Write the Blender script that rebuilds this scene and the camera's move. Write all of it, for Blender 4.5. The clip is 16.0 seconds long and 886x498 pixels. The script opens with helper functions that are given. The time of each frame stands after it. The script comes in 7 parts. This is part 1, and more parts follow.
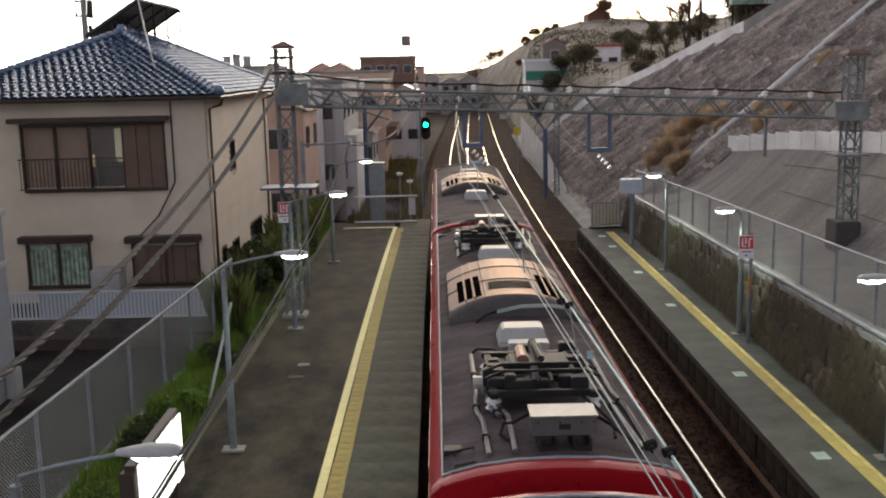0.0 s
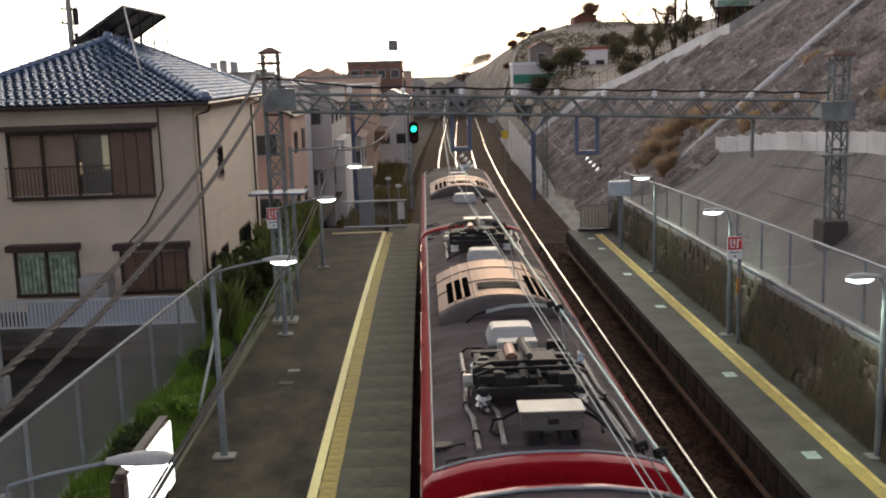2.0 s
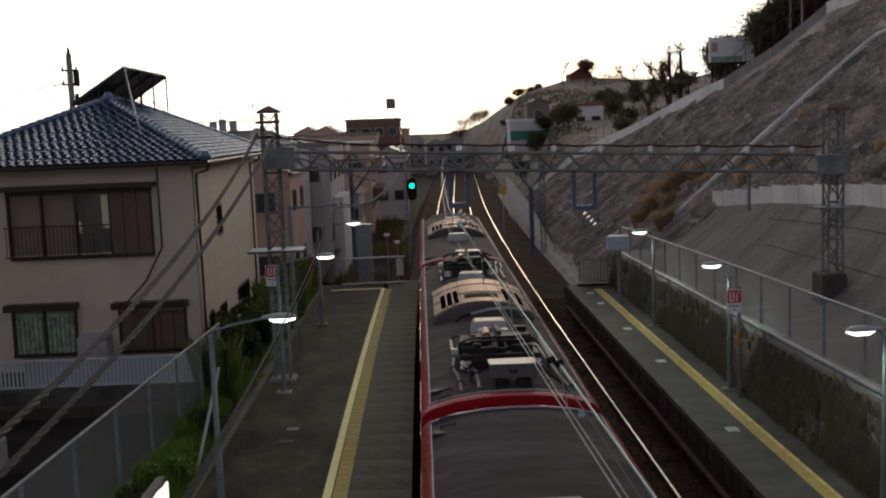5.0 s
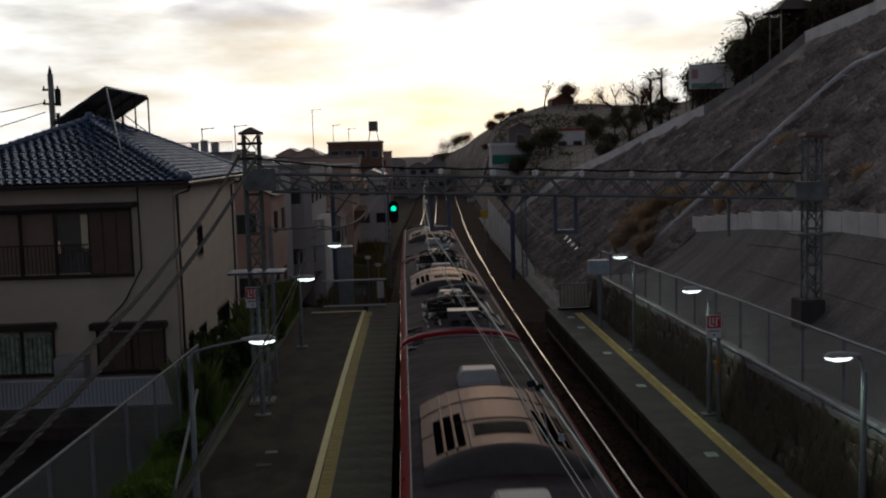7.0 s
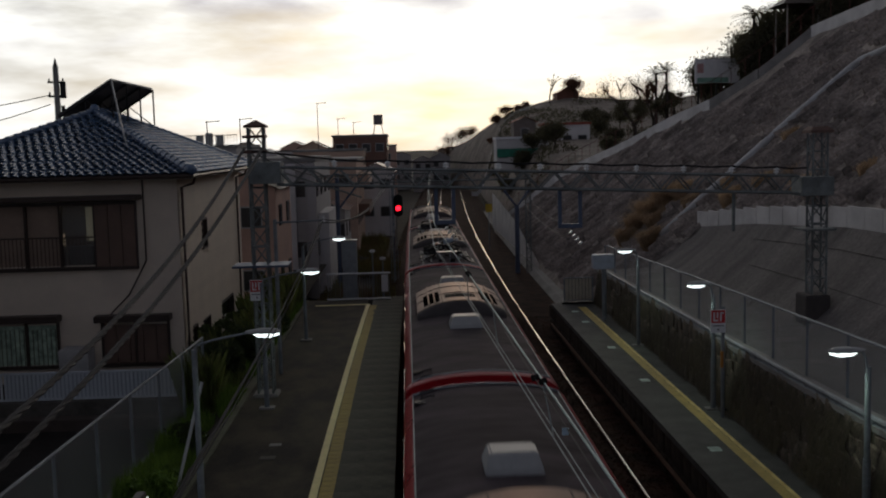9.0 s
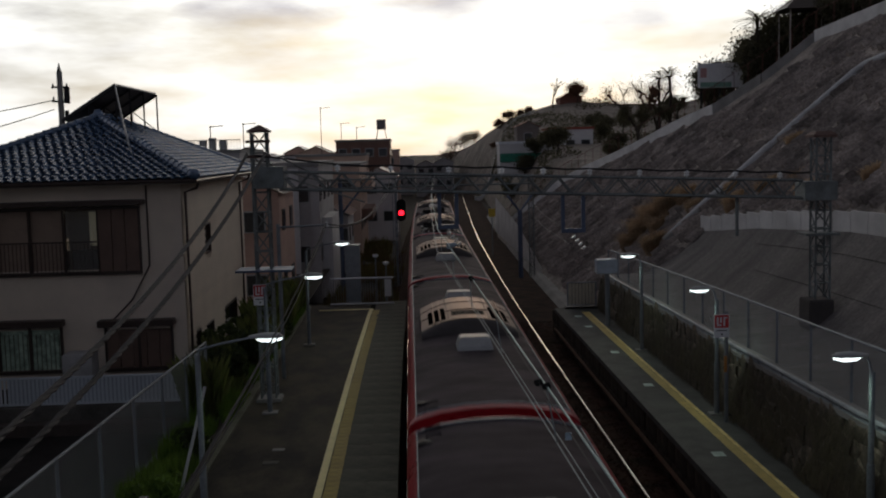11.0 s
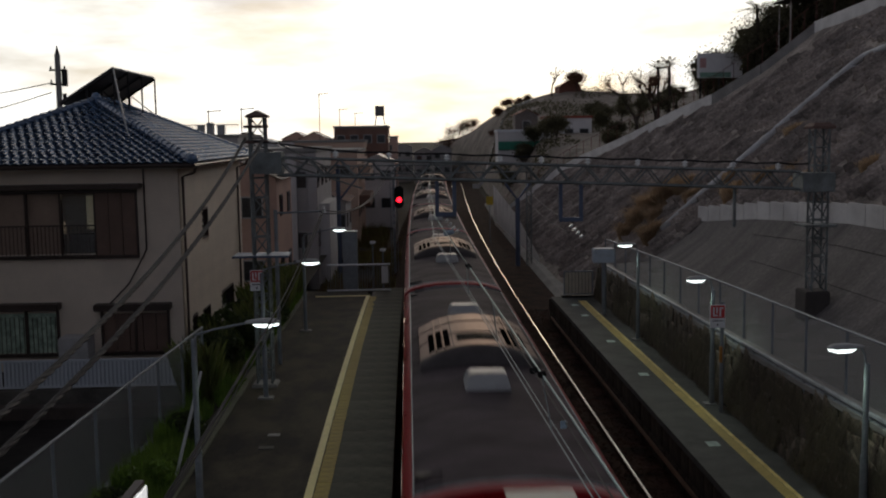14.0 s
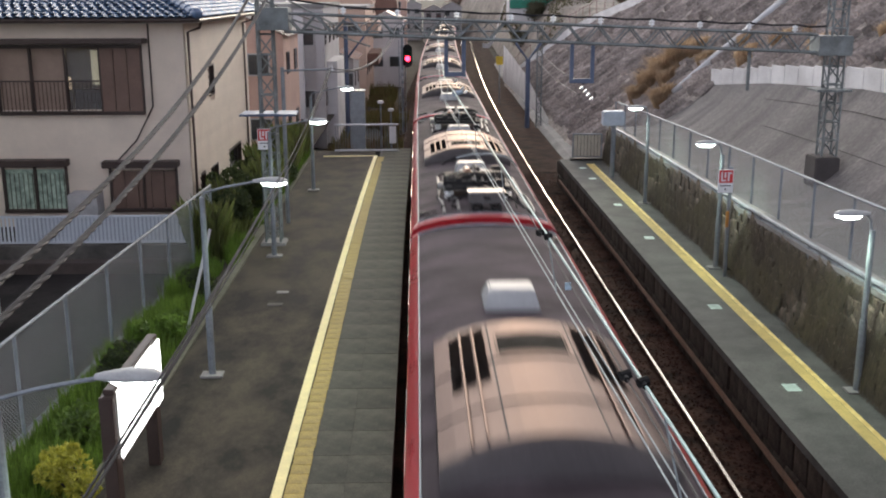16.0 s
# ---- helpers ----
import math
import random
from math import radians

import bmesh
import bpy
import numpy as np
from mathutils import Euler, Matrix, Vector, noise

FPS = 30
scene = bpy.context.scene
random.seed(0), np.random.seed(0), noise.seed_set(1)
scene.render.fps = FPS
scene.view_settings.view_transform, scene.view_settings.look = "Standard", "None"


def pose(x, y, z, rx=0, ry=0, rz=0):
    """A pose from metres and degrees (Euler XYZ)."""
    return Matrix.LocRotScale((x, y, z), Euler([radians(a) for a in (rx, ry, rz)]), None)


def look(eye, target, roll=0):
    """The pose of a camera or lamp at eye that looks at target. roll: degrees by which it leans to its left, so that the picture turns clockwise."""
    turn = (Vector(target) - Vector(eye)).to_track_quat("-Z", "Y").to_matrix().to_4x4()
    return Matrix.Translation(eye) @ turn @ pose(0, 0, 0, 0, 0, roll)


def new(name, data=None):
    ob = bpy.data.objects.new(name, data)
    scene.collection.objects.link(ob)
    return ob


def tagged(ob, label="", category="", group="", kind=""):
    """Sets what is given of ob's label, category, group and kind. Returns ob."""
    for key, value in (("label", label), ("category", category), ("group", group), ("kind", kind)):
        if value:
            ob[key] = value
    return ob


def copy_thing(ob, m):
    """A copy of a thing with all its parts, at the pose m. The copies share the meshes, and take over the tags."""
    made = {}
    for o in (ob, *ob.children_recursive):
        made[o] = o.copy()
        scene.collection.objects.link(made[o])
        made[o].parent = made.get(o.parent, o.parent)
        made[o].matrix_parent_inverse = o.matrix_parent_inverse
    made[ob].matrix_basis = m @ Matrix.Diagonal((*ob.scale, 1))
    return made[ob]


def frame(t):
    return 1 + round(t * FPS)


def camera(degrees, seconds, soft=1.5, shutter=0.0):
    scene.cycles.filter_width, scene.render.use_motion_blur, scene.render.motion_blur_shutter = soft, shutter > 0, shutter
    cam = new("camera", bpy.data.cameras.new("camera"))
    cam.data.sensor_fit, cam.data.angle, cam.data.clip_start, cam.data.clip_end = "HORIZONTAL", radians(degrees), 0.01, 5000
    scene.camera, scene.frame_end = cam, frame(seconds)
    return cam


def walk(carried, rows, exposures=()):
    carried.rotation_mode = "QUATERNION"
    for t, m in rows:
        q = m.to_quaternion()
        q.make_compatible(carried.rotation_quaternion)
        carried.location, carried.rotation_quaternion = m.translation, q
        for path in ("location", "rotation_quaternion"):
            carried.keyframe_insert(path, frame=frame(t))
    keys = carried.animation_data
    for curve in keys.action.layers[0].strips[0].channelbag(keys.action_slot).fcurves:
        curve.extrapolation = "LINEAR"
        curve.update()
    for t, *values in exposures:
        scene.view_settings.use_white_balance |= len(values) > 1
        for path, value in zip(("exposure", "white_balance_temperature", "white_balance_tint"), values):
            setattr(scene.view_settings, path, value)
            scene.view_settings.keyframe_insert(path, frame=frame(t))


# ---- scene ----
cam = camera(46.61, 16.0, soft=2.0, shutter=0.8)
PATH = [
    (0.0, pose(0, 0, 7.80, 79.940, 1.200, -0.500)),
    (0.5, pose(0, 0, 7.80, 80.070, 1.329, -0.735)),
    (1.0, pose(0, 0, 7.80, 80.221, 1.427, -1.045)),
    (1.5, pose(0, 0, 7.80, 80.209, 1.634, -1.162)),
    (2.0, pose(0, 0, 7.80, 80.146, 1.713, -1.191)),
    (2.5, pose(0, 0, 7.80, 80.553, 1.904, -1.121)),
    (3.0, pose(0, 0, 7.80, 80.579, 2.090, -1.237)),
    (3.5, pose(0, 0, 7.80, 81.515, 2.223, -1.300)),
    (4.0, pose(0, 0, 7.80, 82.096, 2.392, -1.123)),
    (6.5, pose(0, 0, 7.80, 84.529, 1.727, -2.098)),
    (7.0, pose(0, 0, 7.80, 84.512, 1.620, -2.321)),
    (7.5, pose(0, 0, 7.80, 84.216, 1.418, -2.327)),
    (8.0, pose(0, 0, 7.80, 84.256, 1.453, -2.161)),
    (8.5, pose(0, 0, 7.80, 84.290, 1.555, -2.116)),
    (9.0, pose(0, 0, 7.80, 84.170, 1.437, -2.058)),
    (11.5, pose(0, 0, 7.80, 84.467, 1.428, -1.822)),
    (12.0, pose(0, 0, 7.80, 84.431, 1.146, -1.839)),
    (12.5, pose(0, 0, 7.80, 84.488, 1.029, -1.814)),
    (13.0, pose(0, 0, 7.80, 84.475, 0.783, -1.927)),
    (13.5, pose(0, 0, 7.80, 84.158, 0.811, -1.968)),
    (14.0, pose(0, 0, 7.80, 83.734, 0.831, -1.976)),
    (14.5, pose(0, 0, 7.80, 82.733, 0.698, -1.762)),
    (15.0, pose(0, 0, 7.80, 79.127, 0.604, -1.462)),
    (15.5, pose(0, 0, 7.80, 76.221, -0.002, -1.396)),
    (16.0, pose(0, 0, 7.80, 76.018, 0.160, -1.428)),
]
EXPOSURES = [(0.0, -0.46, 6450, 10), (3.4, -0.46, 6450, 10), (4.2, -0.78, 6450, 10), (5.2, -1.8, 6200, 10), (6.3, -2.58, 5950, 10), (7.0, -2.75, 5950, 10), (13.6, -2.75, 5950, 10), (14.0, -2.5, 6050, 10), (14.5, -1.85, 6200, 10), (15.0, -1.35, 6300, 10), (15.5, -0.13, 6250, 10), (16.0, 0.08, 6050, 10)]
walk(cam, PATH, EXPOSURES)

# ---- light ----
SUN_AZ = radians(4.0)      # to the right of the line's direction
SUN_EL = radians(9.0)
world = bpy.data.worlds.new("world")
scene.world = world
world.use_nodes = True
wn, wl = world.node_tree.nodes, world.node_tree.links
wn.clear()
w_out = wn.new("ShaderNodeOutputWorld")
w_bg = wn.new("ShaderNodeBackground")
w_sky = wn.new("ShaderNodeTexSky")
w_sky.sky_type = "NISHITA"
w_sky.sun_disc = False
w_sky.sun_elevation = SUN_EL
w_sky.sun_rotation = SUN_AZ
w_sky.air_density, w_sky.dust_density, w_sky.ozone_density = 1.0, 2.0, 2.0
w_bg.inputs["Strength"].default_value = 0.15
w_tc = wn.new("ShaderNodeTexCoord")
w_map = wn.new("ShaderNodeMapping")
w_map.inputs["Scale"].default_value = (1.0, 1.0, 4.5)
w_noise = wn.new("ShaderNodeTexNoise")
w_noise.inputs["Scale"].default_value = 4.2
w_noise.inputs["Detail"].default_value = 7.0
w_noise.inputs["Roughness"].default_value = 0.55
w_ramp = wn.new("ShaderNodeValToRGB")
w_ramp.color_ramp.elements[0].position, w_ramp.color_ramp.elements[1].position = 0.25, 0.55
w_ramp.color_ramp.elements[0].color, w_ramp.color_ramp.elements[1].color = (0, 0, 0, 1), (0.92, 0.92, 0.92, 1)
w_mix = wn.new("ShaderNodeMix")
w_mix.data_type = "RGBA"
# clouds glow more towards the low sun, and thin grey banks drift higher up
w_dot = wn.new("ShaderNodeVectorMath")
w_dot.operation = "DOT_PRODUCT"
w_dot.inputs[1].default_value = (math.sin(SUN_AZ) * 0.99, math.cos(SUN_AZ) * 0.99, 0.12)
w_toward = wn.new("ShaderNodeMapRange")
w_toward.interpolation_type = "SMOOTHSTEP"
w_toward.inputs["From Min"].default_value, w_toward.inputs["From Max"].default_value = 0.15, 1.0
w_cloud = wn.new("ShaderNodeMix")
w_cloud.data_type = "RGBA"
w_cloud.inputs["A"].default_value = (10.0, 10.2, 11.8, 1)
w_cloud.inputs["B"].default_value = (58.0, 54.3, 47.5, 1)
w_map2 = wn.new("ShaderNodeMapping")
w_map2.inputs["Scale"].default_value = (1.0, 1.0, 3.2)
w_map2.inputs["Location"].default_value = (0.35, 0.1, 0.62)
w_bank = wn.new("ShaderNodeTexNoise")
w_bank.inputs["Scale"].default_value, w_bank.inputs["Detail"].default_value = 5.5, 6.0
w_bramp = wn.new("ShaderNodeMapRange")
w_bramp.inputs["From Min"].default_value, w_bramp.inputs["From Max"].default_value = 0.46, 0.60
w_sep = wn.new("ShaderNodeSeparateXYZ")
w_high = wn.new("ShaderNodeMapRange")
w_high.inputs["From Min"].default_value, w_high.inputs["From Max"].default_value = 0.06, 0.17
w_both = wn.new("ShaderNodeMath")
w_both.operation = "MULTIPLY"
w_grey = wn.new("ShaderNodeMix")
w_grey.data_type = "RGBA"
w_grey.inputs["B"].default_value = (20.0, 18.0, 19.6, 1)
wl.new(w_tc.outputs["Generated"], w_dot.inputs[0])
wl.new(w_dot.outputs["Value"], w_toward.inputs["Value"])
wl.new(w_toward.outputs["Result"], w_cloud.inputs["Factor"])
wl.new(w_tc.outputs["Generated"], w_map2.inputs["Vector"])
wl.new(w_map2.outputs["Vector"], w_bank.inputs["Vector"])
wl.new(w_bank.outputs["Fac"], w_bramp.inputs["Value"])
wl.new(w_tc.outputs["Generated"], w_sep.inputs["Vector"])
wl.new(w_sep.outputs["Z"], w_high.inputs["Value"])
wl.new(w_high.outputs["Result"], w_both.inputs[0])
wl.new(w_bramp.outputs["Result"], w_both.inputs[1])
wl.new(w_both.outputs[0], w_grey.inputs["Factor"])
wl.new(w_cloud.outputs["Result"], w_grey.inputs["A"])
wl.new(w_tc.outputs["Generated"], w_map.inputs["Vector"])
wl.new(w_map.outputs["Vector"], w_noise.inputs["Vector"])
wl.new(w_noise.outputs["Fac"], w_ramp.inputs["Fac"])
wl.new(w_ramp.outputs["Color"], w_mix.inputs["Factor"])
wl.new(w_sky.outputs["Color"], w_mix.inputs["A"])
wl.new(w_grey.outputs["Result"], w_mix.inputs["B"])
# the cloud deck overhead is thicker and darker than the sky near the horizon
w_zen = wn.new("ShaderNodeMapRange")
w_zen.inputs["From Min"].default_value, w_zen.inputs["From Max"].default_value = 0.25, 0.75
w_zen.inputs["To Min"].default_value, w_zen.inputs["To Max"].default_value = 1.0, 0.28
w_scale = wn.new("ShaderNodeVectorMath")
w_scale.operation = "SCALE"
wl.new(w_sep.outputs["Z"], w_zen.inputs["Value"])
wl.new(w_zen.outputs["Result"], w_scale.inputs["Scale"])
wl.new(w_mix.outputs["Result"], w_scale.inputs[0])
wl.new(w_scale.outputs["Vector"], w_bg.inputs["Color"])
wl.new(w_bg.outputs["Background"], w_out.inputs["Surface"])
sun = new("sun", bpy.data.lights.new("sun", "SUN"))
sun.data.energy, sun.data.angle, sun.data.color = 0.6, radians(10), (1.0, 0.72, 0.46)
sun.matrix_world = look((0, 0, 50), (-math.sin(SUN_AZ) * 100, -math.cos(SUN_AZ) * 100, 50 - math.tan(SUN_EL) * 100))

# ---- materials ----
MATS = {}


def mat(name, color, rough=0.7, metal=0.0, vary=0.25, scale=3.0, bump=0.15, fine=40.0, second=None, stain=0.5, pieces=0.0, glow=0.0, spec=0.5, stretch=(1, 1, 1), thin=0.0):
    """A procedural surface: base colour with large stains and fine grain, relief, and a little change from piece to piece."""
    if name in MATS:
        return MATS[name]
    m = bpy.data.materials.new(name)
    m.use_nodes = True
    n, l = m.node_tree.nodes, m.node_tree.links
    b = n["Principled BSDF"]
    b.inputs["Roughness"].default_value, b.inputs["Metallic"].default_value = rough, metal
    b.inputs["Specular IOR Level"].default_value = spec
    tc = n.new("ShaderNodeTexCoord")
    big, small = n.new("ShaderNodeTexNoise"), n.new("ShaderNodeTexNoise")
    big.inputs["Scale"].default_value, big.inputs["Detail"].default_value, big.inputs["Roughness"].default_value = scale, 6.0, 0.65
    small.inputs["Scale"].default_value, small.inputs["Detail"].default_value = fine, 4.0
    mp = n.new("ShaderNodeMapping")
    mp.inputs["Scale"].default_value = stretch
    l.new(tc.outputs["Object"], mp.inputs["Vector"])
    l.new(mp.outputs["Vector"], big.inputs["Vector"])
    l.new(tc.outputs["Object"], small.inputs["Vector"])
    ramp = n.new("ShaderNodeValToRGB")
    other = second or tuple(c * (1 - vary) for c in color)
    ramp.color_ramp.elements[0].position, ramp.color_ramp.elements[1].position = 0.5 - stain * 0.3, 0.5 + stain * 0.3
    ramp.color_ramp.elements[0].color, ramp.color_ramp.elements[1].color = (*other, 1), (*color, 1)
    l.new(big.outputs["Fac"], ramp.inputs["Fac"])
    hsv = n.new("ShaderNodeHueSaturation")
    l.new(ramp.outputs["Color"], hsv.inputs["Color"])
    rng = n.new("ShaderNodeMapRange")
    rng.inputs["From Min"].default_value, rng.inputs["From Max"].default_value = 0.3, 0.7
    rng.inputs["To Min"].default_value, rng.inputs["To Max"].default_value = 1 - vary * 0.6, 1 + vary * 0.6
    l.new(small.outputs["Fac"], rng.inputs["Value"])
    if pieces:
        info, pr, mul = n.new("ShaderNodeObjectInfo"), n.new("ShaderNodeMapRange"), n.new("ShaderNodeMath")
        geo, add = n.new("ShaderNodeNewGeometry"), n.new("ShaderNodeMath")
        mul.operation, add.operation = "MULTIPLY", "ADD"
        l.new(info.outputs["Random"], add.inputs[0])
        l.new(geo.outputs["Random Per Island"], add.inputs[1])
        pr.inputs["From Max"].default_value = 2.0
        pr.inputs["To Min"].default_value, pr.inputs["To Max"].default_value = 1 - pieces, 1 + pieces
        l.new(add.outputs[0], pr.inputs["Value"])
        l.new(pr.outputs["Result"], mul.inputs[0])
        l.new(rng.outputs["Result"], mul.inputs[1])
        l.new(mul.outputs[0], hsv.inputs["Value"])
    else:
        l.new(rng.outputs["Result"], hsv.inputs["Value"])
    l.new(hsv.outputs["Color"], b.inputs["Base Color"])
    rr = n.new("ShaderNodeMapRange")
    rr.inputs["To Min"].default_value, rr.inputs["To Max"].default_value = max(rough - 0.12, 0.03), min(rough + 0.12, 1)
    l.new(big.outputs["Fac"], rr.inputs["Value"])
    l.new(rr.outputs["Result"], b.inputs["Roughness"])
    if bump:
        bp = n.new("ShaderNodeBump")
        bp.inputs["Strength"].default_value, bp.inputs["Distance"].default_value = bump, 0.02
        l.new(small.outputs["Fac"], bp.inputs["Height"])
        l.new(bp.outputs["Normal"], b.inputs["Normal"])
    if glow:
        b.inputs["Emission Color"].default_value = (*color, 1)
        b.inputs["Emission Strength"].default_value = glow
    if thin:
        # light that comes through a leaf from behind
        tl, mx = n.new("ShaderNodeBsdfTranslucent"), n.new("ShaderNodeMixShader")
        mx.inputs["Fac"].default_value = thin
        l.new(hsv.outputs["Color"], tl.inputs["Color"])
        l.new(b.outputs["BSDF"], mx.inputs[1])
        l.new(tl.outputs["BSDF"], mx.inputs[2])
        l.new(mx.outputs["Shader"], n["Material Output"].inputs["Surface"])
    MATS[name] = m
    return m


def glass(name, color=(0.9, 0.95, 0.95), rough=0.03, alpha=0.25):
    if name in MATS:
        return MATS[name]
    m = bpy.data.materials.new(name)
    m.use_nodes = True
    b = m.node_tree.nodes["Principled BSDF"]
    b.inputs["Base Color"].default_value = (*color, 1)
    b.inputs["Roughness"].default_value = rough
    b.inputs["Alpha"].default_value = alpha
    MATS[name] = m
    return m


ASPHALT = mat("asphalt", (0.070, 0.059, 0.042), 0.85, spec=0.15, vary=0.45, scale=1.1, second=(0.013, 0.012, 0.010), fine=45, stain=0.42, stretch=(1, 0.55, 1))
PAVING = mat("paving_block", (0.150, 0.148, 0.112), 0.8, spec=0.15, vary=0.4, scale=0.8, second=(0.038, 0.04, 0.033), pieces=0.15)
CONCRETE = mat("concrete", (0.30, 0.29, 0.27), 0.85, vary=0.3, scale=0.5, second=(0.18, 0.175, 0.165))
DARKCONCRETE = mat("stained_concrete", (0.13, 0.12, 0.105), 0.9, vary=0.4, scale=1.2, second=(0.045, 0.042, 0.038), pieces=0.2)
LIGHTCONCRETE = mat("pale_concrete", (0.72, 0.71, 0.68), 0.8, vary=0.2, scale=0.6, second=(0.5, 0.49, 0.47))
SHOTCRETE = mat("shotcrete", (0.20, 0.182, 0.168), 0.9, vary=0.4, scale=0.8, second=(0.085, 0.078, 0.072), bump=0.7, fine=9, stain=0.5, stretch=(0.22, 1.0, 0.22))
SLOPE = mat("slope_mortar", (0.40, 0.345, 0.30), 0.95, vary=0.6, scale=0.55, second=(0.13, 0.112, 0.098), bump=0.9, fine=9, pieces=0.14)
WHITEPAINT = mat("white_line_paint", (0.88, 0.77, 0.36), 0.7, vary=0.15, scale=4)
YELLOW = mat("yellow_tactile", (0.50, 0.38, 0.09), 0.8, vary=0.4, scale=3, second=(0.25, 0.19, 0.06), pieces=0.15)
YELLOWLINE = mat("yellow_line_paint", (0.88, 0.74, 0.28), 0.7, vary=0.2, scale=3, second=(0.6, 0.44, 0.12))
BALLAST = mat("ballast", (0.066, 0.035, 0.025), 0.95, spec=0.05, vary=0.5, scale=1.5, second=(0.017, 0.0105, 0.0085), bump=1.0, fine=16, pieces=0.35)
RAILRUST = mat("rail_rust", (0.10, 0.055, 0.035), 0.8, vary=0.3)
RAILTOP = mat("rail_head", (0.42, 0.37, 0.33), 0.24, 1.0, vary=0.1, bump=0)
SLEEPER = mat("sleeper", (0.055, 0.042, 0.034), 0.9, vary=0.4, pieces=0.2)
EARTH = mat("earth", (0.07, 0.06, 0.045), 0.95, spec=0.15, vary=0.4, scale=0.3, second=(0.035, 0.032, 0.028), bump=0.6, fine=20)
STONE = mat("rough_stone", (0.17, 0.135, 0.098), 0.95, vary=0.6, scale=2.6, second=(0.055, 0.05, 0.033), bump=1.0, fine=16, pieces=0.1, stain=0.3, stretch=(1, 1, 0.35))
ROOFGREY = mat("train_roof", (0.098, 0.080, 0.087), 0.84, vary=0.35, scale=1.0, second=(0.034, 0.027, 0.030), bump=0.06, spec=0.1, stain=0.42, stretch=(0.55, 1.6, 1))
RED = mat("train_red", (0.33, 0.008, 0.016), 0.3, vary=0.12, scale=2, bump=0.02)
CREAM = mat("train_cream", (0.75, 0.72, 0.62), 0.4, vary=0.1, bump=0)
ACTOP = mat("ac_cover", (0.155, 0.128, 0.120), 0.45, 1.0, vary=0.25, scale=1.5, bump=0.04)
ACTOP.node_tree.nodes["Principled BSDF"].inputs["Specular Tint"].default_value = (0.72, 0.64, 0.60, 1)
# near-black without sheen: paints the shade of recesses that are not cut in
SHADE_BLACK = mat("recess_shade_black", (0.004, 0.004, 0.004), 0.95, vary=0.2, bump=0, spec=0.0)
DARK = mat("dark_metal", (0.022, 0.021, 0.021), 0.6, 0.0, vary=0.3, spec=0.25)
BLACK = mat("black_rubber", (0.012, 0.012, 0.012), 0.75, vary=0.2, spec=0.15)
LIGHTGREY = mat("light_grey_paint", (0.40, 0.41, 0.40), 0.5, vary=0.15, bump=0.03)
GALV = mat("galvanised_steel", (0.28, 0.31, 0.33), 0.55, 0.3, vary=0.3, scale=2, second=(0.16, 0.18, 0.195))
TEAL = mat("grey_green_steel", (0.22, 0.245, 0.24), 0.6, 0.1, vary=0.35, scale=2.2, second=(0.11, 0.12, 0.115))
BLUESTEEL = mat("blue_steel", (0.10, 0.13, 0.20), 0.5, 0.2, vary=0.3, scale=1.5)
PORCELAIN = mat("porcelain", (0.75, 0.76, 0.74), 0.2, vary=0.1, bump=0)
COPPER = mat("bright_wire", (0.30, 0.34, 0.34), 0.6, 0.3, vary=0.1, bump=0)
CABLE = mat("black_cable", (0.022, 0.022, 0.024), 0.8, vary=0.2, bump=0, spec=0.2)
STEELROPE = mat("steel_rope", (0.062, 0.057, 0.053), 0.75, 0.1, vary=0.3, fine=80)
PLASTER = mat("beige_plaster", (0.68, 0.585, 0.475), 0.85, vary=0.12, scale=0.7, second=(0.58, 0.50, 0.41), bump=0.1)
SIDING = mat("beige_siding", (0.56, 0.475, 0.37), 0.7, vary=0.15, scale=0.7, pieces=0.06, bump=0.1)
BROWN = mat("brown_aluminium", (0.055, 0.037, 0.030), 0.45, 0.2, vary=0.2)
SHUTTER = mat("brown_shutter", (0.16, 0.10, 0.075), 0.6, vary=0.2, scale=2)
ROOFTILE = mat("blue_glazed_tile", (0.075, 0.125, 0.21), 0.24, vary=0.3, scale=2, bump=0.03, pieces=0.3, spec=0.9)
GRASS = mat("grass_blades", (0.155, 0.25, 0.035), 0.6, vary=0.5, scale=2, second=(0.07, 0.115, 0.02), bump=0, pieces=0.4, thin=0.45)
LEAF = mat("leaf", (0.068, 0.088, 0.028), 0.6, vary=0.4, scale=2, second=(0.03, 0.045, 0.015), bump=0, pieces=0.4, thin=0.45)
YELLOWLEAF = mat("yellow_leaf", (0.46, 0.45, 0.05), 0.55, vary=0.3, scale=2, bump=0, pieces=0.35, thin=0.45)
DARKLEAF = mat("dark_leaf", (0.115, 0.105, 0.058), 0.6, vary=0.4, bump=0, pieces=0.4, thin=0.45)
RUSTLEAF = mat("autumn_twig", (0.17, 0.08, 0.045), 0.7, vary=0.4, bump=0, pieces=0.4, thin=0.45)
DRYGRASS = mat("dry_grass", (0.50, 0.38, 0.25), 0.8, vary=0.4, scale=2, second=(0.30, 0.20, 0.11), bump=0, pieces=0.35, thin=0.45)
BARK = mat("bark", (0.06, 0.045, 0.035), 0.9, vary=0.3)
GLASSY = glass("window_glass", (0.02, 0.022, 0.025), 0.06, 0.75)
LAMPGLOW = mat("lamp_glow", (0.93, 1.0, 0.90), 0.4, vary=0.0, bump=0, glow=14.0)
SIGNGLOW = mat("sign_glow", (1.0, 0.97, 0.90), 0.4, vary=0.0, bump=0, glow=3.5)
GREENGLOW = mat("green_lens", (0.01, 1.0, 0.50), 0.3, vary=0.0, bump=0, glow=9.0)
REDGLOW = mat("red_lens", (1.0, 0.008, 0.02), 0.3, vary=0.0, bump=0, glow=30.0)
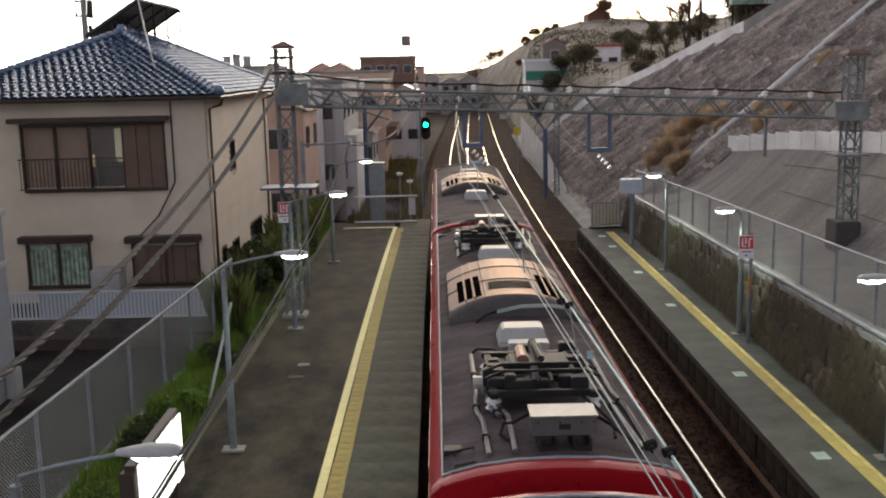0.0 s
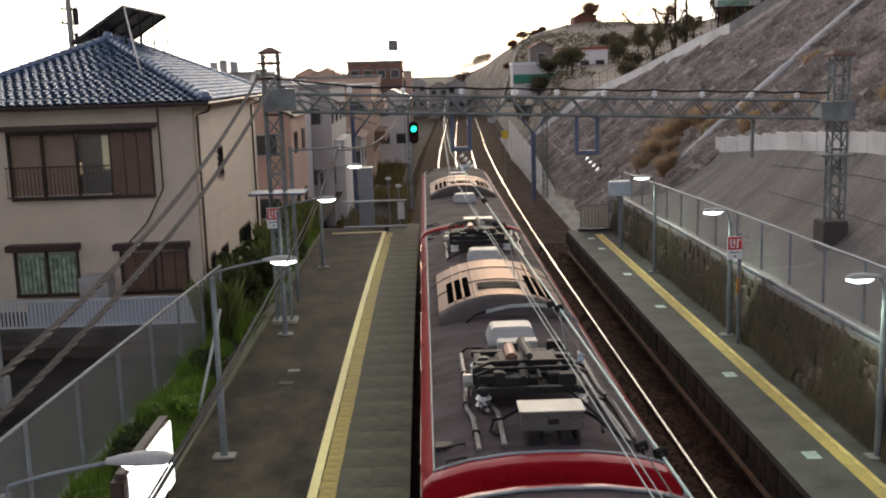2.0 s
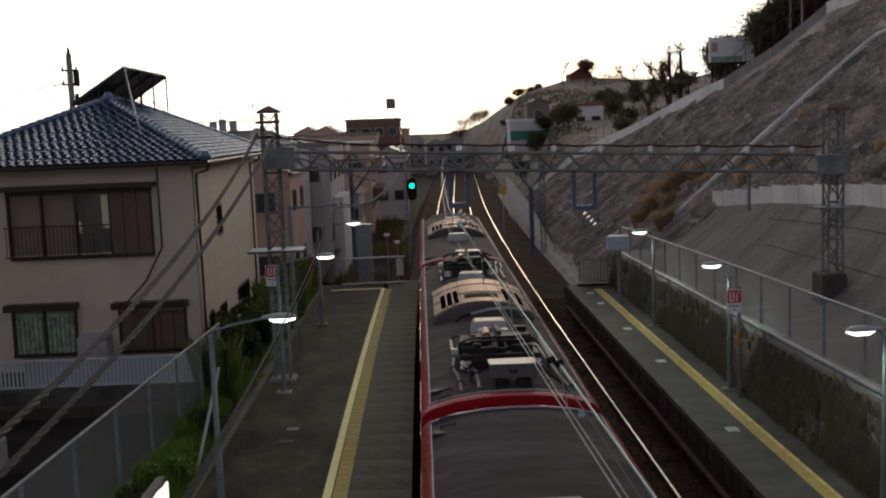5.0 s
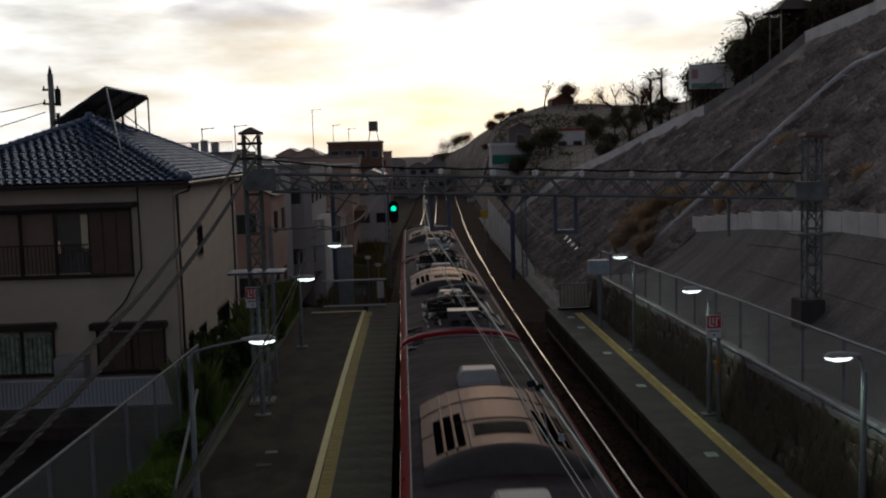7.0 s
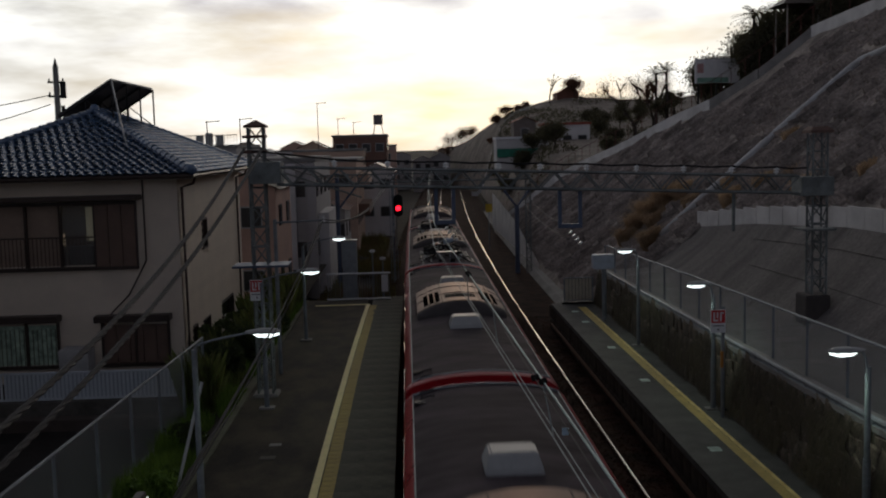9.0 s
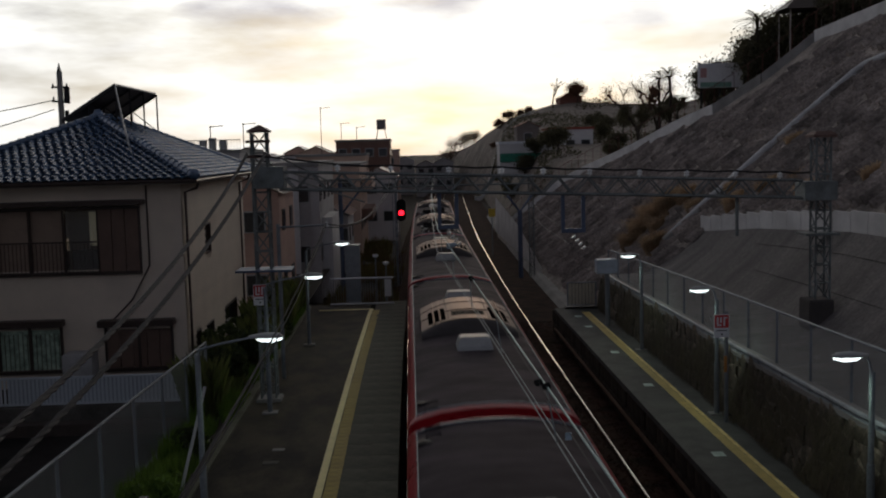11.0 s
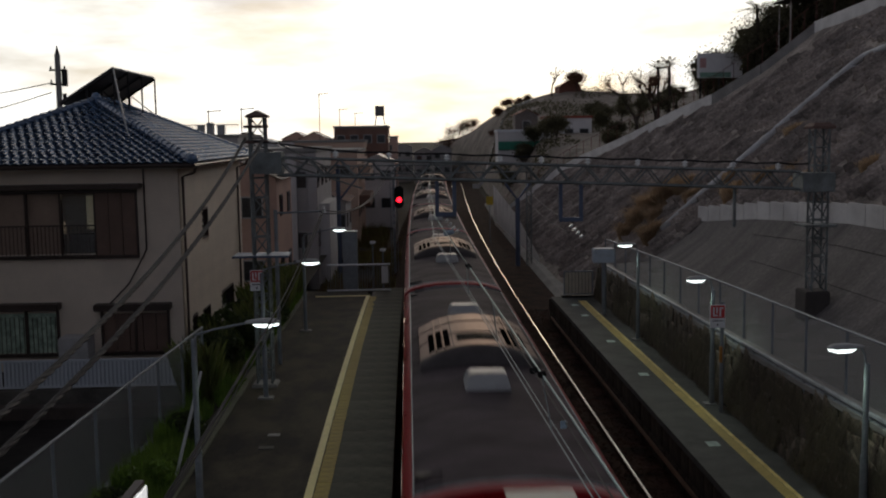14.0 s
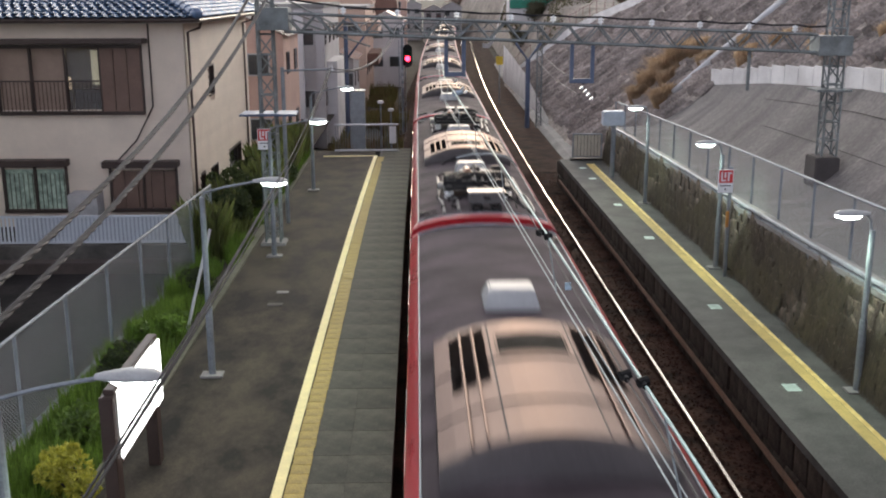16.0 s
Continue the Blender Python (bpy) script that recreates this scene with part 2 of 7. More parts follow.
ROOMGLOW = mat("room_light", (1.0, 0.78, 0.5), 0.6, vary=0.1, bump=0, glow=0.5)
REDSIGN = mat("red_sign", (0.55, 0.03, 0.03), 0.5, vary=0.1, bump=0)
WHITESIGN = mat("white_sign", (0.75, 0.76, 0.76), 0.5, vary=0.1, bump=0)


# ---- building helpers ----
def thing(name, label, category, loc=(0, 0, 0), group="", kind=""):
    ob = new(name)
    ob.location = loc
    return tagged(ob, label, category, group, kind)


def part(name, bm, material, parent=None, label="", smooth=False, kind=""):
    me = bpy.data.meshes.new(name)
    bm.to_mesh(me)
    bm.free()
    me.materials.append(material)
    if smooth:
        me.polygons.foreach_set("use_smooth", [True] * len(me.polygons))
    ob = new(name, me)
    ob.parent = parent
    return tagged(ob, label, kind=kind)


def box(bm, x0, x1, y0, y1, z0, z1, bevel=0.0, m=None):
    vs = [bm.verts.new((x, y, z)) for x in (x0, x1) for y in (y0, y1) for z in (z0, z1)]
    fs = [bm.faces.new([vs[i] for i in q]) for q in ((0, 1, 3, 2), (4, 6, 7, 5), (0, 4, 5, 1), (2, 3, 7, 6), (0, 2, 6, 4), (1, 5, 7, 3))]
    if bevel:
        es = list({e for f in fs for e in f.edges})
        r = bmesh.ops.bevel(bm, geom=es, offset=bevel, segments=2, affect="EDGES")
        vs = list({v for f in r["faces"] for v in f.verts} | {v for v in vs if v.is_valid})
    if m is not None:
        bmesh.ops.transform(bm, matrix=m, verts=vs)
    return bm


def rod(bm, a, b, r0, r1=None, seg=8):
    a, b = Vector(a), Vector(b)
    r1 = r0 if r1 is None else r1
    q = (b - a).to_track_quat("Z", "Y").to_matrix()
    rings = []
    for p, r in ((a, r0), (b, r1)):
        rings.append([bm.verts.new(p + q @ Vector((r * math.cos(i * math.tau / seg), r * math.sin(i * math.tau / seg), 0))) for i in range(seg)])
    for i in range(seg):
        j = (i + 1) % seg
        bm.faces.new((rings[0][i], rings[0][j], rings[1][j], rings[1][i]))
    bm.faces.new(rings[0][::-1])
    bm.faces.new(rings[1])
    return bm


def tube(bm, pts, r, seg=6):
    pts = [Vector(p) for p in pts]
    rings = []
    for i, p in enumerate(pts):
        d = (pts[min(i + 1, len(pts) - 1)] - pts[max(i - 1, 0)]).normalized()
        q = d.to_track_quat("Z", "Y").to_matrix()
        rr = r[i] if isinstance(r, (list, tuple)) else r
        rings.append([bm.verts.new(p + q @ Vector((rr * math.cos(k * math.tau / seg), rr * math.sin(k * math.tau / seg), 0))) for k in range(seg)])
    for a, b in zip(rings, rings[1:]):
        for k in range(seg):
            bm.faces.new((a[k], a[(k + 1) % seg], b[(k + 1) % seg], b[k]))
    bm.faces.new(rings[0][::-1])
    bm.faces.new(rings[-1])
    return bm


def loft(bm, rings, close=False, cap=False):
    """Skin a list of equal point rows."""
    rows = [[bm.verts.new(p) for p in r] for r in rings]
    for a, b in zip(rows, rows[1:]):
        for k in range(len(a) if close else len(a) - 1):
            j = (k + 1) % len(a)
            bm.faces.new((a[k], a[j], b[j], b[k]))
    if cap:
        bm.faces.new(rows[0][::-1])
        bm.faces.new(rows[-1])
    return bm


def B():
    return bmesh.new()


def sag(a, b, drop, n=16):
    a, b = Vector(a), Vector(b)
    return [a.lerp(b, i / n) - Vector((0, 0, drop * 4 * (i / n) * (1 - i / n))) for i in range(n + 1)]


def bend(y):
    """Sideways shift of the line's slow right-hand curve."""
    if y < 33:
        return 0.0
    if y < 115:
        return (y - 33) ** 2 / 4370
    return 82 ** 2 / 4370 + (y - 115) * 164 / 4370


def bend_turn(y):
    return 0.0 if y < 33 else math.atan((min(y, 115) - 33) * 2 / 4370)


def mesh_part(name, vs, fs, material, parent=None, label="", kind=""):
    me = bpy.data.meshes.new(name)
    me.from_pydata(vs, [], fs)
    me.materials.append(material)
    o = new(name, me)
    o.parent = parent
    return tagged(o, label, kind=kind)

# ---- ground, tracks and platforms ----
PZ = 1.05            # platform height over the rails
LEFT, RIGHT = 1.28, 4.34   # track centres
YS = [-120, -60, -20, 0, 10, 20, 30, 40, 50, 60, 70, 80, 90, 100, 110, 120, 140, 160, 200, 260]


def strip(bm, prof, ys, curve=True):
    """A cross-section, drawn as (x, z) points, drawn out along the line."""
    loft(bm, [[(x + (bend(y) if curve else 0), y, z) for x, z in prof] for y in ys])
    return bm


def build_ground():
    bm = B()
    n = 24
    loft(bm, [[(-1500 + 3000 * i / n, -1500 + 3000 * j / n, -0.75) for i in range(n + 1)] for j in range(n + 1)])
    tagged(part("ground", bm, EARTH), "dark bare earth reaching to the horizon", "ground", kind="structure")
    bm = B()
    strip(bm, [(-1.6, -0.7), (-0.9, -0.10), (6.2, -0.10), (7.6, -0.25)], YS[:-1])
    tagged(part("track_bed", bm, BALLAST), "rust-brown crushed stone ballast bed", "ballast", kind="structure")
    # loose stones on the bed, in one mesh
    vs, fs = [], []
    rnd = random.Random(3)
    for _ in range(9000):
        y = 12 + 34 * rnd.random() ** 1.4
        x = 3.0 + rnd.random() * 3.2 + bend(y)
        s = 0.03 + rnd.random() * 0.035
        k = len(vs)
        a = rnd.random() * 6.28
        c, d = math.cos(a) * s, math.sin(a) * s
        vs += [(x + c, y + d, -0.11), (x - d, y + c, -0.11), (x - c, y - d, -0.11), (x + d, y - c, -0.11), (x + rnd.uniform(-.02, .02), y, -0.11 + s * 0.8)]
        fs += [(k, k + 1, k + 4), (k + 1, k + 2, k + 4), (k + 2, k + 3, k + 4), (k + 3, k, k + 4)]
    me = bpy.data.meshes.new("ballast_stones")
    me.from_pydata(vs, [], fs)
    me.materials.append(BALLAST)
    tagged(new("ballast_stones", me), "loose brown ballast stones between the rails", "ballast", kind="stuff")
    for c, nm in ((LEFT, "left"), (RIGHT, "right")):
        track = thing("railway_track", "standard-gauge railway track with polished rail heads on ballast", "track", kind="structure")
        for s in (-1, 1):
            x = c + s * 0.75
            bm = strip(B(), [(x - 0.07, -0.15), (x - 0.07, -0.13), (x - 0.012, -0.11), (x - 0.012, -0.045), (x - 0.036, -0.035), (x - 0.036, -0.006), (x + 0.036, -0.006), (x + 0.036, -0.035), (x + 0.012, -0.045), (x + 0.012, -0.11), (x + 0.07, -0.13), (x + 0.07, -0.15)], YS[:-1])
            rail = part("rail", bm, RAILRUST, track)
            part("rail_head", strip(B(), [(x - 0.026, -0.0055), (x - 0.022, 0.0), (x + 0.022, 0.0), (x + 0.026, -0.0055)], YS[:-1]), RAILTOP, rail, "polished bright rail head")
        bm = box(B(), -1.2, 1.2, -0.11, 0.11, -0.2, -0.105, 0.015)
        first = part("sleeper", bm, SLEEPER, track)
        y = 8.0
        first.location = (c + bend(y), y, 0)
        for i in range(1, 170):
            y = 8.0 + i * 0.62
            o = new("sleeper", first.data)
            o.parent, o.location = track, (c + bend(y), y, 0)


def ease(y):
    """Sideways shift of the left platform's far end, which follows the line's curve."""
    return max(y - 22, 0) ** 2 / 2400


def build_left_platform():
    p = thing("platform_left", "asphalt station platform with paved edge and yellow tactile strip", "platform", kind="structure")
    y0, y1 = -6.0, 45.2
    ys = [y0, 10, 20, 25, 30, 35, 40, y1]
    part("asphalt", loft(B(), [[(-4.5, y, PZ - 0.02), (-2.05 + ease(y), y, PZ)] for y in ys]), ASPHALT, p, "worn dark asphalt with stains")
    part("retaining_edge", loft(B(), [[(-0.52, y, -0.7), (-0.52, y, PZ - 0.13), (-0.41, y, PZ - 0.13), (-0.41, y, PZ - 0.012), (-0.75, y, PZ - 0.012), (-1.64, y, PZ - 0.012)] for y in ys]), DARKCONCRETE, p)
    part("kerb", loft(B(), [[(-4.72, y, 0.2), (-4.72, y, PZ + 0.03), (-4.5, y, PZ + 0.03), (-4.5, y, PZ - 0.1)] for y in ys]), mat("mossy_kerb", (0.13, 0.125, 0.085), 0.9, vary=0.4, scale=1.2, second=(0.06, 0.065, 0.035)), p)
    part("end_wall", box(B(), -4.7, -0.6, y1, y1 + 0.15, -0.7, PZ - 0.03), DARKCONCRETE, p)
    part("white_line", loft(B(), [[(-2.08 + ease(y), y, PZ + 0.004), (-1.92 + ease(y), y, PZ + 0.004)] for y in ys[:-1] + [43.6]]), WHITEPAINT, p, "cream painted safety line")
    part("end_line", box(B(), -4.05, -1.72, 43.6, 43.78, PZ - 0.03, PZ + 0.004), WHITEPAINT, p, "cream painted line across the platform end")
    # tactile tiles and edge blocks
    bm = box(B(), 0.0, 0.28, 0, 0.295, -0.03, 0.004, 0.004)
    tile = part("tactile_tile", bm, YELLOW, p)
    tile.location = (-1.90, 8.0, PZ)
    for i in range(1, 118):
        o = new("tactile_tile", tile.data)
        o.parent, o.location = p, (-1.90 + ease(8.0 + i * 0.3) + random.uniform(-0.008, 0.008), 8.0 + i * 0.3, PZ + random.uniform(-0.002, 0.003))
    for w, x in ((0.535, -1.61), (0.655, -1.07)):
        bm = box(B(), 0, w, 0, 0.893, -0.05, 0.002, 0.003)
        blk = part("edge_block", bm, PAVING, p)
        blk.location = (x, 8.0, PZ)
        for i in range(1, 42):
            o = new("edge_block", blk.data)
            o.parent, o.location = p, (x + ease(8.0 + i * 0.9) * 0.5, 8.0 + i * 0.9, PZ + random.uniform(-0.003, 0.003))
    # patches and covers in the asphalt
    for x, y, w, d, m in ((-3.32, 23.0, 0.28, 0.2, CONCRETE), (-3.4, 22.0, 0.34, 0.24, DARKCONCRETE)):
        part("cover", box(B(), x, x + w, y, y + d, PZ - 0.05, PZ + 0.005, 0.01), m, p, "small pale cover plate")


def build_right_platform():
    p = thing("platform_right", "narrow concrete station platform with yellow safety line", "platform", kind="structure")
    y0, y1 = -6.0, 42.3
    ys = [y0, 10, 20, 30, y1]
    line = ((y0, 0.05), (10, 0.04), (16, 0.03), (22, 0.0), (30, -0.02), (36, -0.03), (41.2, -0.04))
    part("slab", loft(B(), [[(5.88, y, PZ - 0.14), (5.88, y, PZ), (7.85, y, PZ)] for y in ys]), mat("platform_slab", (0.105, 0.106, 0.094), 0.85, vary=0.5, scale=1.3, second=(0.042, 0.044, 0.038), fine=45, stain=0.6), p)
    soot = mat("sooty_concrete", (0.085, 0.070, 0.056), 0.92, spec=0.1, vary=0.5, scale=1.5, second=(0.02, 0.017, 0.015), pieces=0.3)
    part("wall", loft(B(), [[(5.98, y, -0.6), (5.98, y, PZ - 0.14), (5.88, y, PZ - 0.14)] for y in ys]), soot, p)
    part("end_wall", box(B(), 5.95, 7.85, y1, y1 + 0.15, -0.7, PZ - 0.01), DARKCONCRETE, p)
    part("yellow_line", loft(B(), [[(6.86 + w, y, PZ + 0.004), (7.08 + w, y, PZ + 0.004)] for y, w in line]), mat("worn_yellow", (0.62, 0.47, 0.14), 0.75, vary=0.3, scale=2.5, second=(0.45, 0.34, 0.10)), p, "worn yellow tactile line")
    part("white_line", loft(B(), [[(7.085 + w, y, PZ + 0.005), (7.18 + w, y, PZ + 0.005)] for y, w in line]), YELLOWLINE, p, "pale yellow edge line")
    for y in (37.8, 32.9, 28.2, 21.6, 16.8, 40.2):
        part("mark", box(B(), 6.40, 6.66, y - 0.17, y + 0.17, PZ - 0.03, PZ + 0.004), mat("mark_paint", (0.55, 0.68, 0.6), 0.6, vary=0.25, fine=25, second=(0.3, 0.4, 0.35)), p, "white painted boarding mark")
    # stones of the platform's face, seen in the gap
    bm = box(B(), -0.03, 0.03, 0.0, 0.56, 0.0, 0.5, 0.015)
    st = part("face_block", bm, soot, p)
    st.location = (5.955, 10, 0.36)
    for i in range(0, 56):
        for j in range(2):
            o = new("face_block", st.data)
            o.parent, o.location = p, (5.955 + random.uniform(-0.02, 0.02), 10.6 + i * 0.58 + (0.29 if j else 0), -0.16 + j * 0.52)
    bm = tube(B(), [(5.85, y, 0.24) for y in (5, 20, 42)], 0.055)
    part("cable_duct", bm, mat("rusty_pipe", (0.15, 0.075, 0.04), 0.85, vary=0.4, scale=2), p, "rusty pipe along the platform face")


# cutting slope: foot at x0, z0, rise 0.9 per metre
def slope_z(x):
    return 2.3 + 0.9 * (x - 10.5)


EDGE = [(0, 25.0), (40, 24.0), (50, 23.4), (53.3, 23.1), (57.1, 22.7), (57.8, 21.6), (58.8, 20.3), (60.8, 19.3), (62.4, 18.6), (67.9, 17.6), (71.8, 16.5), (76, 15.5), (83, 14.2), (88, 12.8), (89.6, 11.4), (91, 9.9), (93.7, 7.5)]


def edge_x(y):
    return float(np.interp(y, [e[0] for e in EDGE], [e[1] for e in EDGE]))


def build_slope():
    rnd = random.Random(5)
    # base sheet
    bm = B()
    rows = []
    ys = [-20 + i * 1.0 for i in range(0, 115)]
    ys = [y for y in ys if y <= 93.7]
    for y in ys:
        foot = float(np.interp(y, [-20, 30.8, 37.7, 43.5], [14.3, 13.6, 13.16, 12.6])) if y < 44 else 7.6
        top = max(edge_x(y), foot + 0.4)
        row = []
        for i in range(25):
            x = foot + (top - foot) * i / 24
            row.append((x, y, slope_z(x) + 0.12 * noise.noise((x * 0.5, y * 0.5, 0))))
        rows.append(row)
    loft(bm, rows)
    tagged(part("cutting_slope", bm, SLOPE, smooth=True), "steep grey-brown mortar-sprayed railway cutting slope", "slope", kind="structure")
    # ribs and lumps of the sprayed mortar
    vs, fs = [], []
    for j in range(190):
        y = 16 + j * 0.41
        foot = float(np.interp(y, [16, 30.8, 37.7, 43.5], [14.2, 13.9, 13.5, 12.9])) if y < 44 else 8.1
        top = edge_x(y)
        x = foot + rnd.random() * 0.6
        while x < top - 0.5:
            ln = 0.5 + rnd.random() * 0.8
            w = 0.14 + rnd.random() * 0.14
            h = 0.10 + rnd.random() * 0.26
            yy = y + rnd.uniform(-0.15, 0.15) - (x - foot) * 0.22
            k = len(vs)
            sk = -0.22 * ln + rnd.uniform(-0.12, 0.12)
            for (dx, dy, dz) in ((0, -w, -0.1), (0, w, -0.1), (ln, w + sk, -0.1), (ln, -w + sk, -0.1), (-0.06, -0.03, h), (ln * 0.85, sk, h * 0.5)):
                vs.append((x + dx - dz * 0.4, yy + dy, slope_z(x + dx) + dz + 0.03))
            fs += [(k, k + 4, k + 1), (k + 1, k + 4, k + 5, k + 2), (k + 2, k + 5, k + 3), (k + 3, k + 5, k + 4, k)]
            x += ln + 0.05 + rnd.random() * 0.25
    me = bpy.data.meshes.new("mortar_ribs")
    me.from_pydata(vs, [], fs)
    me.materials.append(SLOPE)
    tagged(new("mortar_ribs", me), "rough ribs of sprayed mortar on the slope", "slope", kind="stuff")
    # lower bench with smooth shotcrete
    bm = B()
    rows = []
    for y in [-20, 0, 10, 15, 20, 25, 30, 34, 38, 41, 43.5]:
        k = np.interp(y, [20, 34, 43.5], [0, 0, 1])
        x3 = float(np.interp(y, [-20, 30.8, 37.7, 43.5], [14.2, 13.5, 13.06, 12.45]))
        z3 = slope_z(x3)
        rows.append([(8.0, y, 2.2), (8.6, y, 2.25), (10.4 - 0.3 * k, y, 2.3), (11.2 - 0.3 * k, y, 2.75 + 0.1 * noise.noise((0, y * .3, 0))), (12.2 - 0.2 * k, y, 3.6 + 0.12 * noise.noise((3, y * .3, 0))), (x3, y, z3 + 0.02), (x3 + 0.5, y, z3 + 0.1)])
    loft(bm, rows)
    tagged(part("shotcrete_bench", bm, SHOTCRETE, smooth=True), "smooth grey shotcrete bank above the platform wall", "slope", kind="structure")
    for f in (0.33, 0.72):
        pts = []
        for y in (10, 20, 25, 30, 34, 38, 41):
            x3 = float(np.interp(y, [-20, 30.8, 37.7, 43.5], [14.2, 13.5, 13.06, 12.45]))
            x = 11.2 + (x3 - 11.2) * f
            z = float(np.interp(x, [11.2, 12.2, x3], [2.75, 3.6, slope_z(x3)]))
            pts.append((x, y, z + 0.03 + 0.06 * noise.noise((f * 9, y * .4, 0))))
        tagged(part("shotcrete_seam", tube(B(), pts, 0.012, 5), DARKCONCRETE), "dark construction seam in the shotcrete", "seam", kind="structure")
    bm = B()
    loft(bm, [[(7.0 + bend(y), y, -0.3), (7.4 + bend(y), y, 0.02), (9.3 + bend(y) * 0.4, y, 0.05)] for y in (42.4, 50, 60, 70, 80, 90, 100, 120)])
    tagged(part("trackside_path", bm, CONCRETE), "pale concrete path beside the track", "path", kind="structure")


def build_parapet():
    p = thing("parapet_wall", "long pale concrete parapet with a red rail along the top of the slope", "wall", kind="structure")
    pts = [(y, edge_x(y)) for y in (93.2, 91, 89.6, 88, 85.5, 83, 79.5, 76, 71.8, 67.9, 65, 62.4, 60.8, 58.8, 57.8, 57.1, 53.3, 50, 45, 40, 30)]
    for i in range(len(pts) - 1):
        (ya, xa), (yb, xb) = pts[i], pts[i + 1]
        h = 0.5
        a, b = Vector((xa, ya, slope_z(xa) - 0.5)), Vector((xb, yb, slope_z(xb) - 0.5))
        n = Vector((b.y - a.y, a.x - b.x, 0)).normalized() * 0.14
        up = Vector((0, 0, h + 0.5))
        bm = B()
        vs = [bm.verts.new(v) for v in (a + n, b + n, b - n, a - n, a + n + up, b + n + up, b - n + up, a - n + up)]
        for q in ((0, 1, 2, 3), (7, 6, 5, 4), (0, 4, 5, 1), (1, 5, 6, 2), (2, 6, 7, 3), (3, 7, 4, 0)):
            bm.faces.new([vs[k] for k in q])
        seg = part("wall_panel", bm, CONCRETE if 57.2 < ya < 63 else LIGHTCONCRETE, p)
        bm = B()
        up2 = Vector((0, 0, 1.1))
        rod(bm, a + up, b + up, 0.045, seg=6)
        rod(bm, a + up + up2, b + up + up2, 0.016, seg=5)
        cnt = max(2, int((b - a).length / 1.6))
        for k in range(cnt):
            q = a.lerp(b, k / cnt) + up
            rod(bm, q, q + up2, 0.018, seg=5)
        part("red_rail", bm, mat("red_brown_paint", (0.17, 0.06, 0.05), 0.7), p, "red-brown painted steel railing")


def build_panel_fence():
    p = thing("panel_fence", "row of pale concrete panels on the slope ledge", "fence", kind="structure")
    y = 43.6
    while y > 12:
        x = float(np.interp(y, [-20, 30.8, 37.7, 43.5], [14.2, 13.5, 13.06, 12.45]))
        x2 = float(np.interp(y - 1.15, [-20, 30.8, 37.7, 43.5], [14.2, 13.5, 13.06, 12.45]))
        h = 0.62
        m = Matrix.Translation((x, y, slope_z(x))) @ Matrix.Rotation(math.atan2(x2 - x, 1.15), 4, "Z")
        part("panel", box(B(), -0.06, 0.06, -1.12, 0.0, -0.4, h, 0.01, m=m), LIGHTCONCRETE, p)
        y -= 1.15


def build_drain_pipe():
    pts = [(x, y, slope_z(x) + 0.2) for x, y in ((11.5, 46.3), (13.4, 46.2), (15.06, 45.95), (17.2, 45.6), (19.6, 45.05), (19.95, 44.7), (20.3, 43.0), (22.0, 39.5), (24.0, 35.0))]
    bm = tube(B(), pts, 0.16, 10)
    for x, y, z in pts[1:5]:
        box(bm, x - 0.2, x + 0.2, y - 0.2, y + 0.2, z - 0.5, z - 0.08)
    p = tagged(part("drain_pipe", bm, mat("pale_pipe", (0.55, 0.56, 0.56), 0.5, vary=0.2, scale=1.5, second=(0.38, 0.38, 0.37), bump=0.03), smooth=True), "pale grey drain pipe running down the slope", "pipe")
    return p


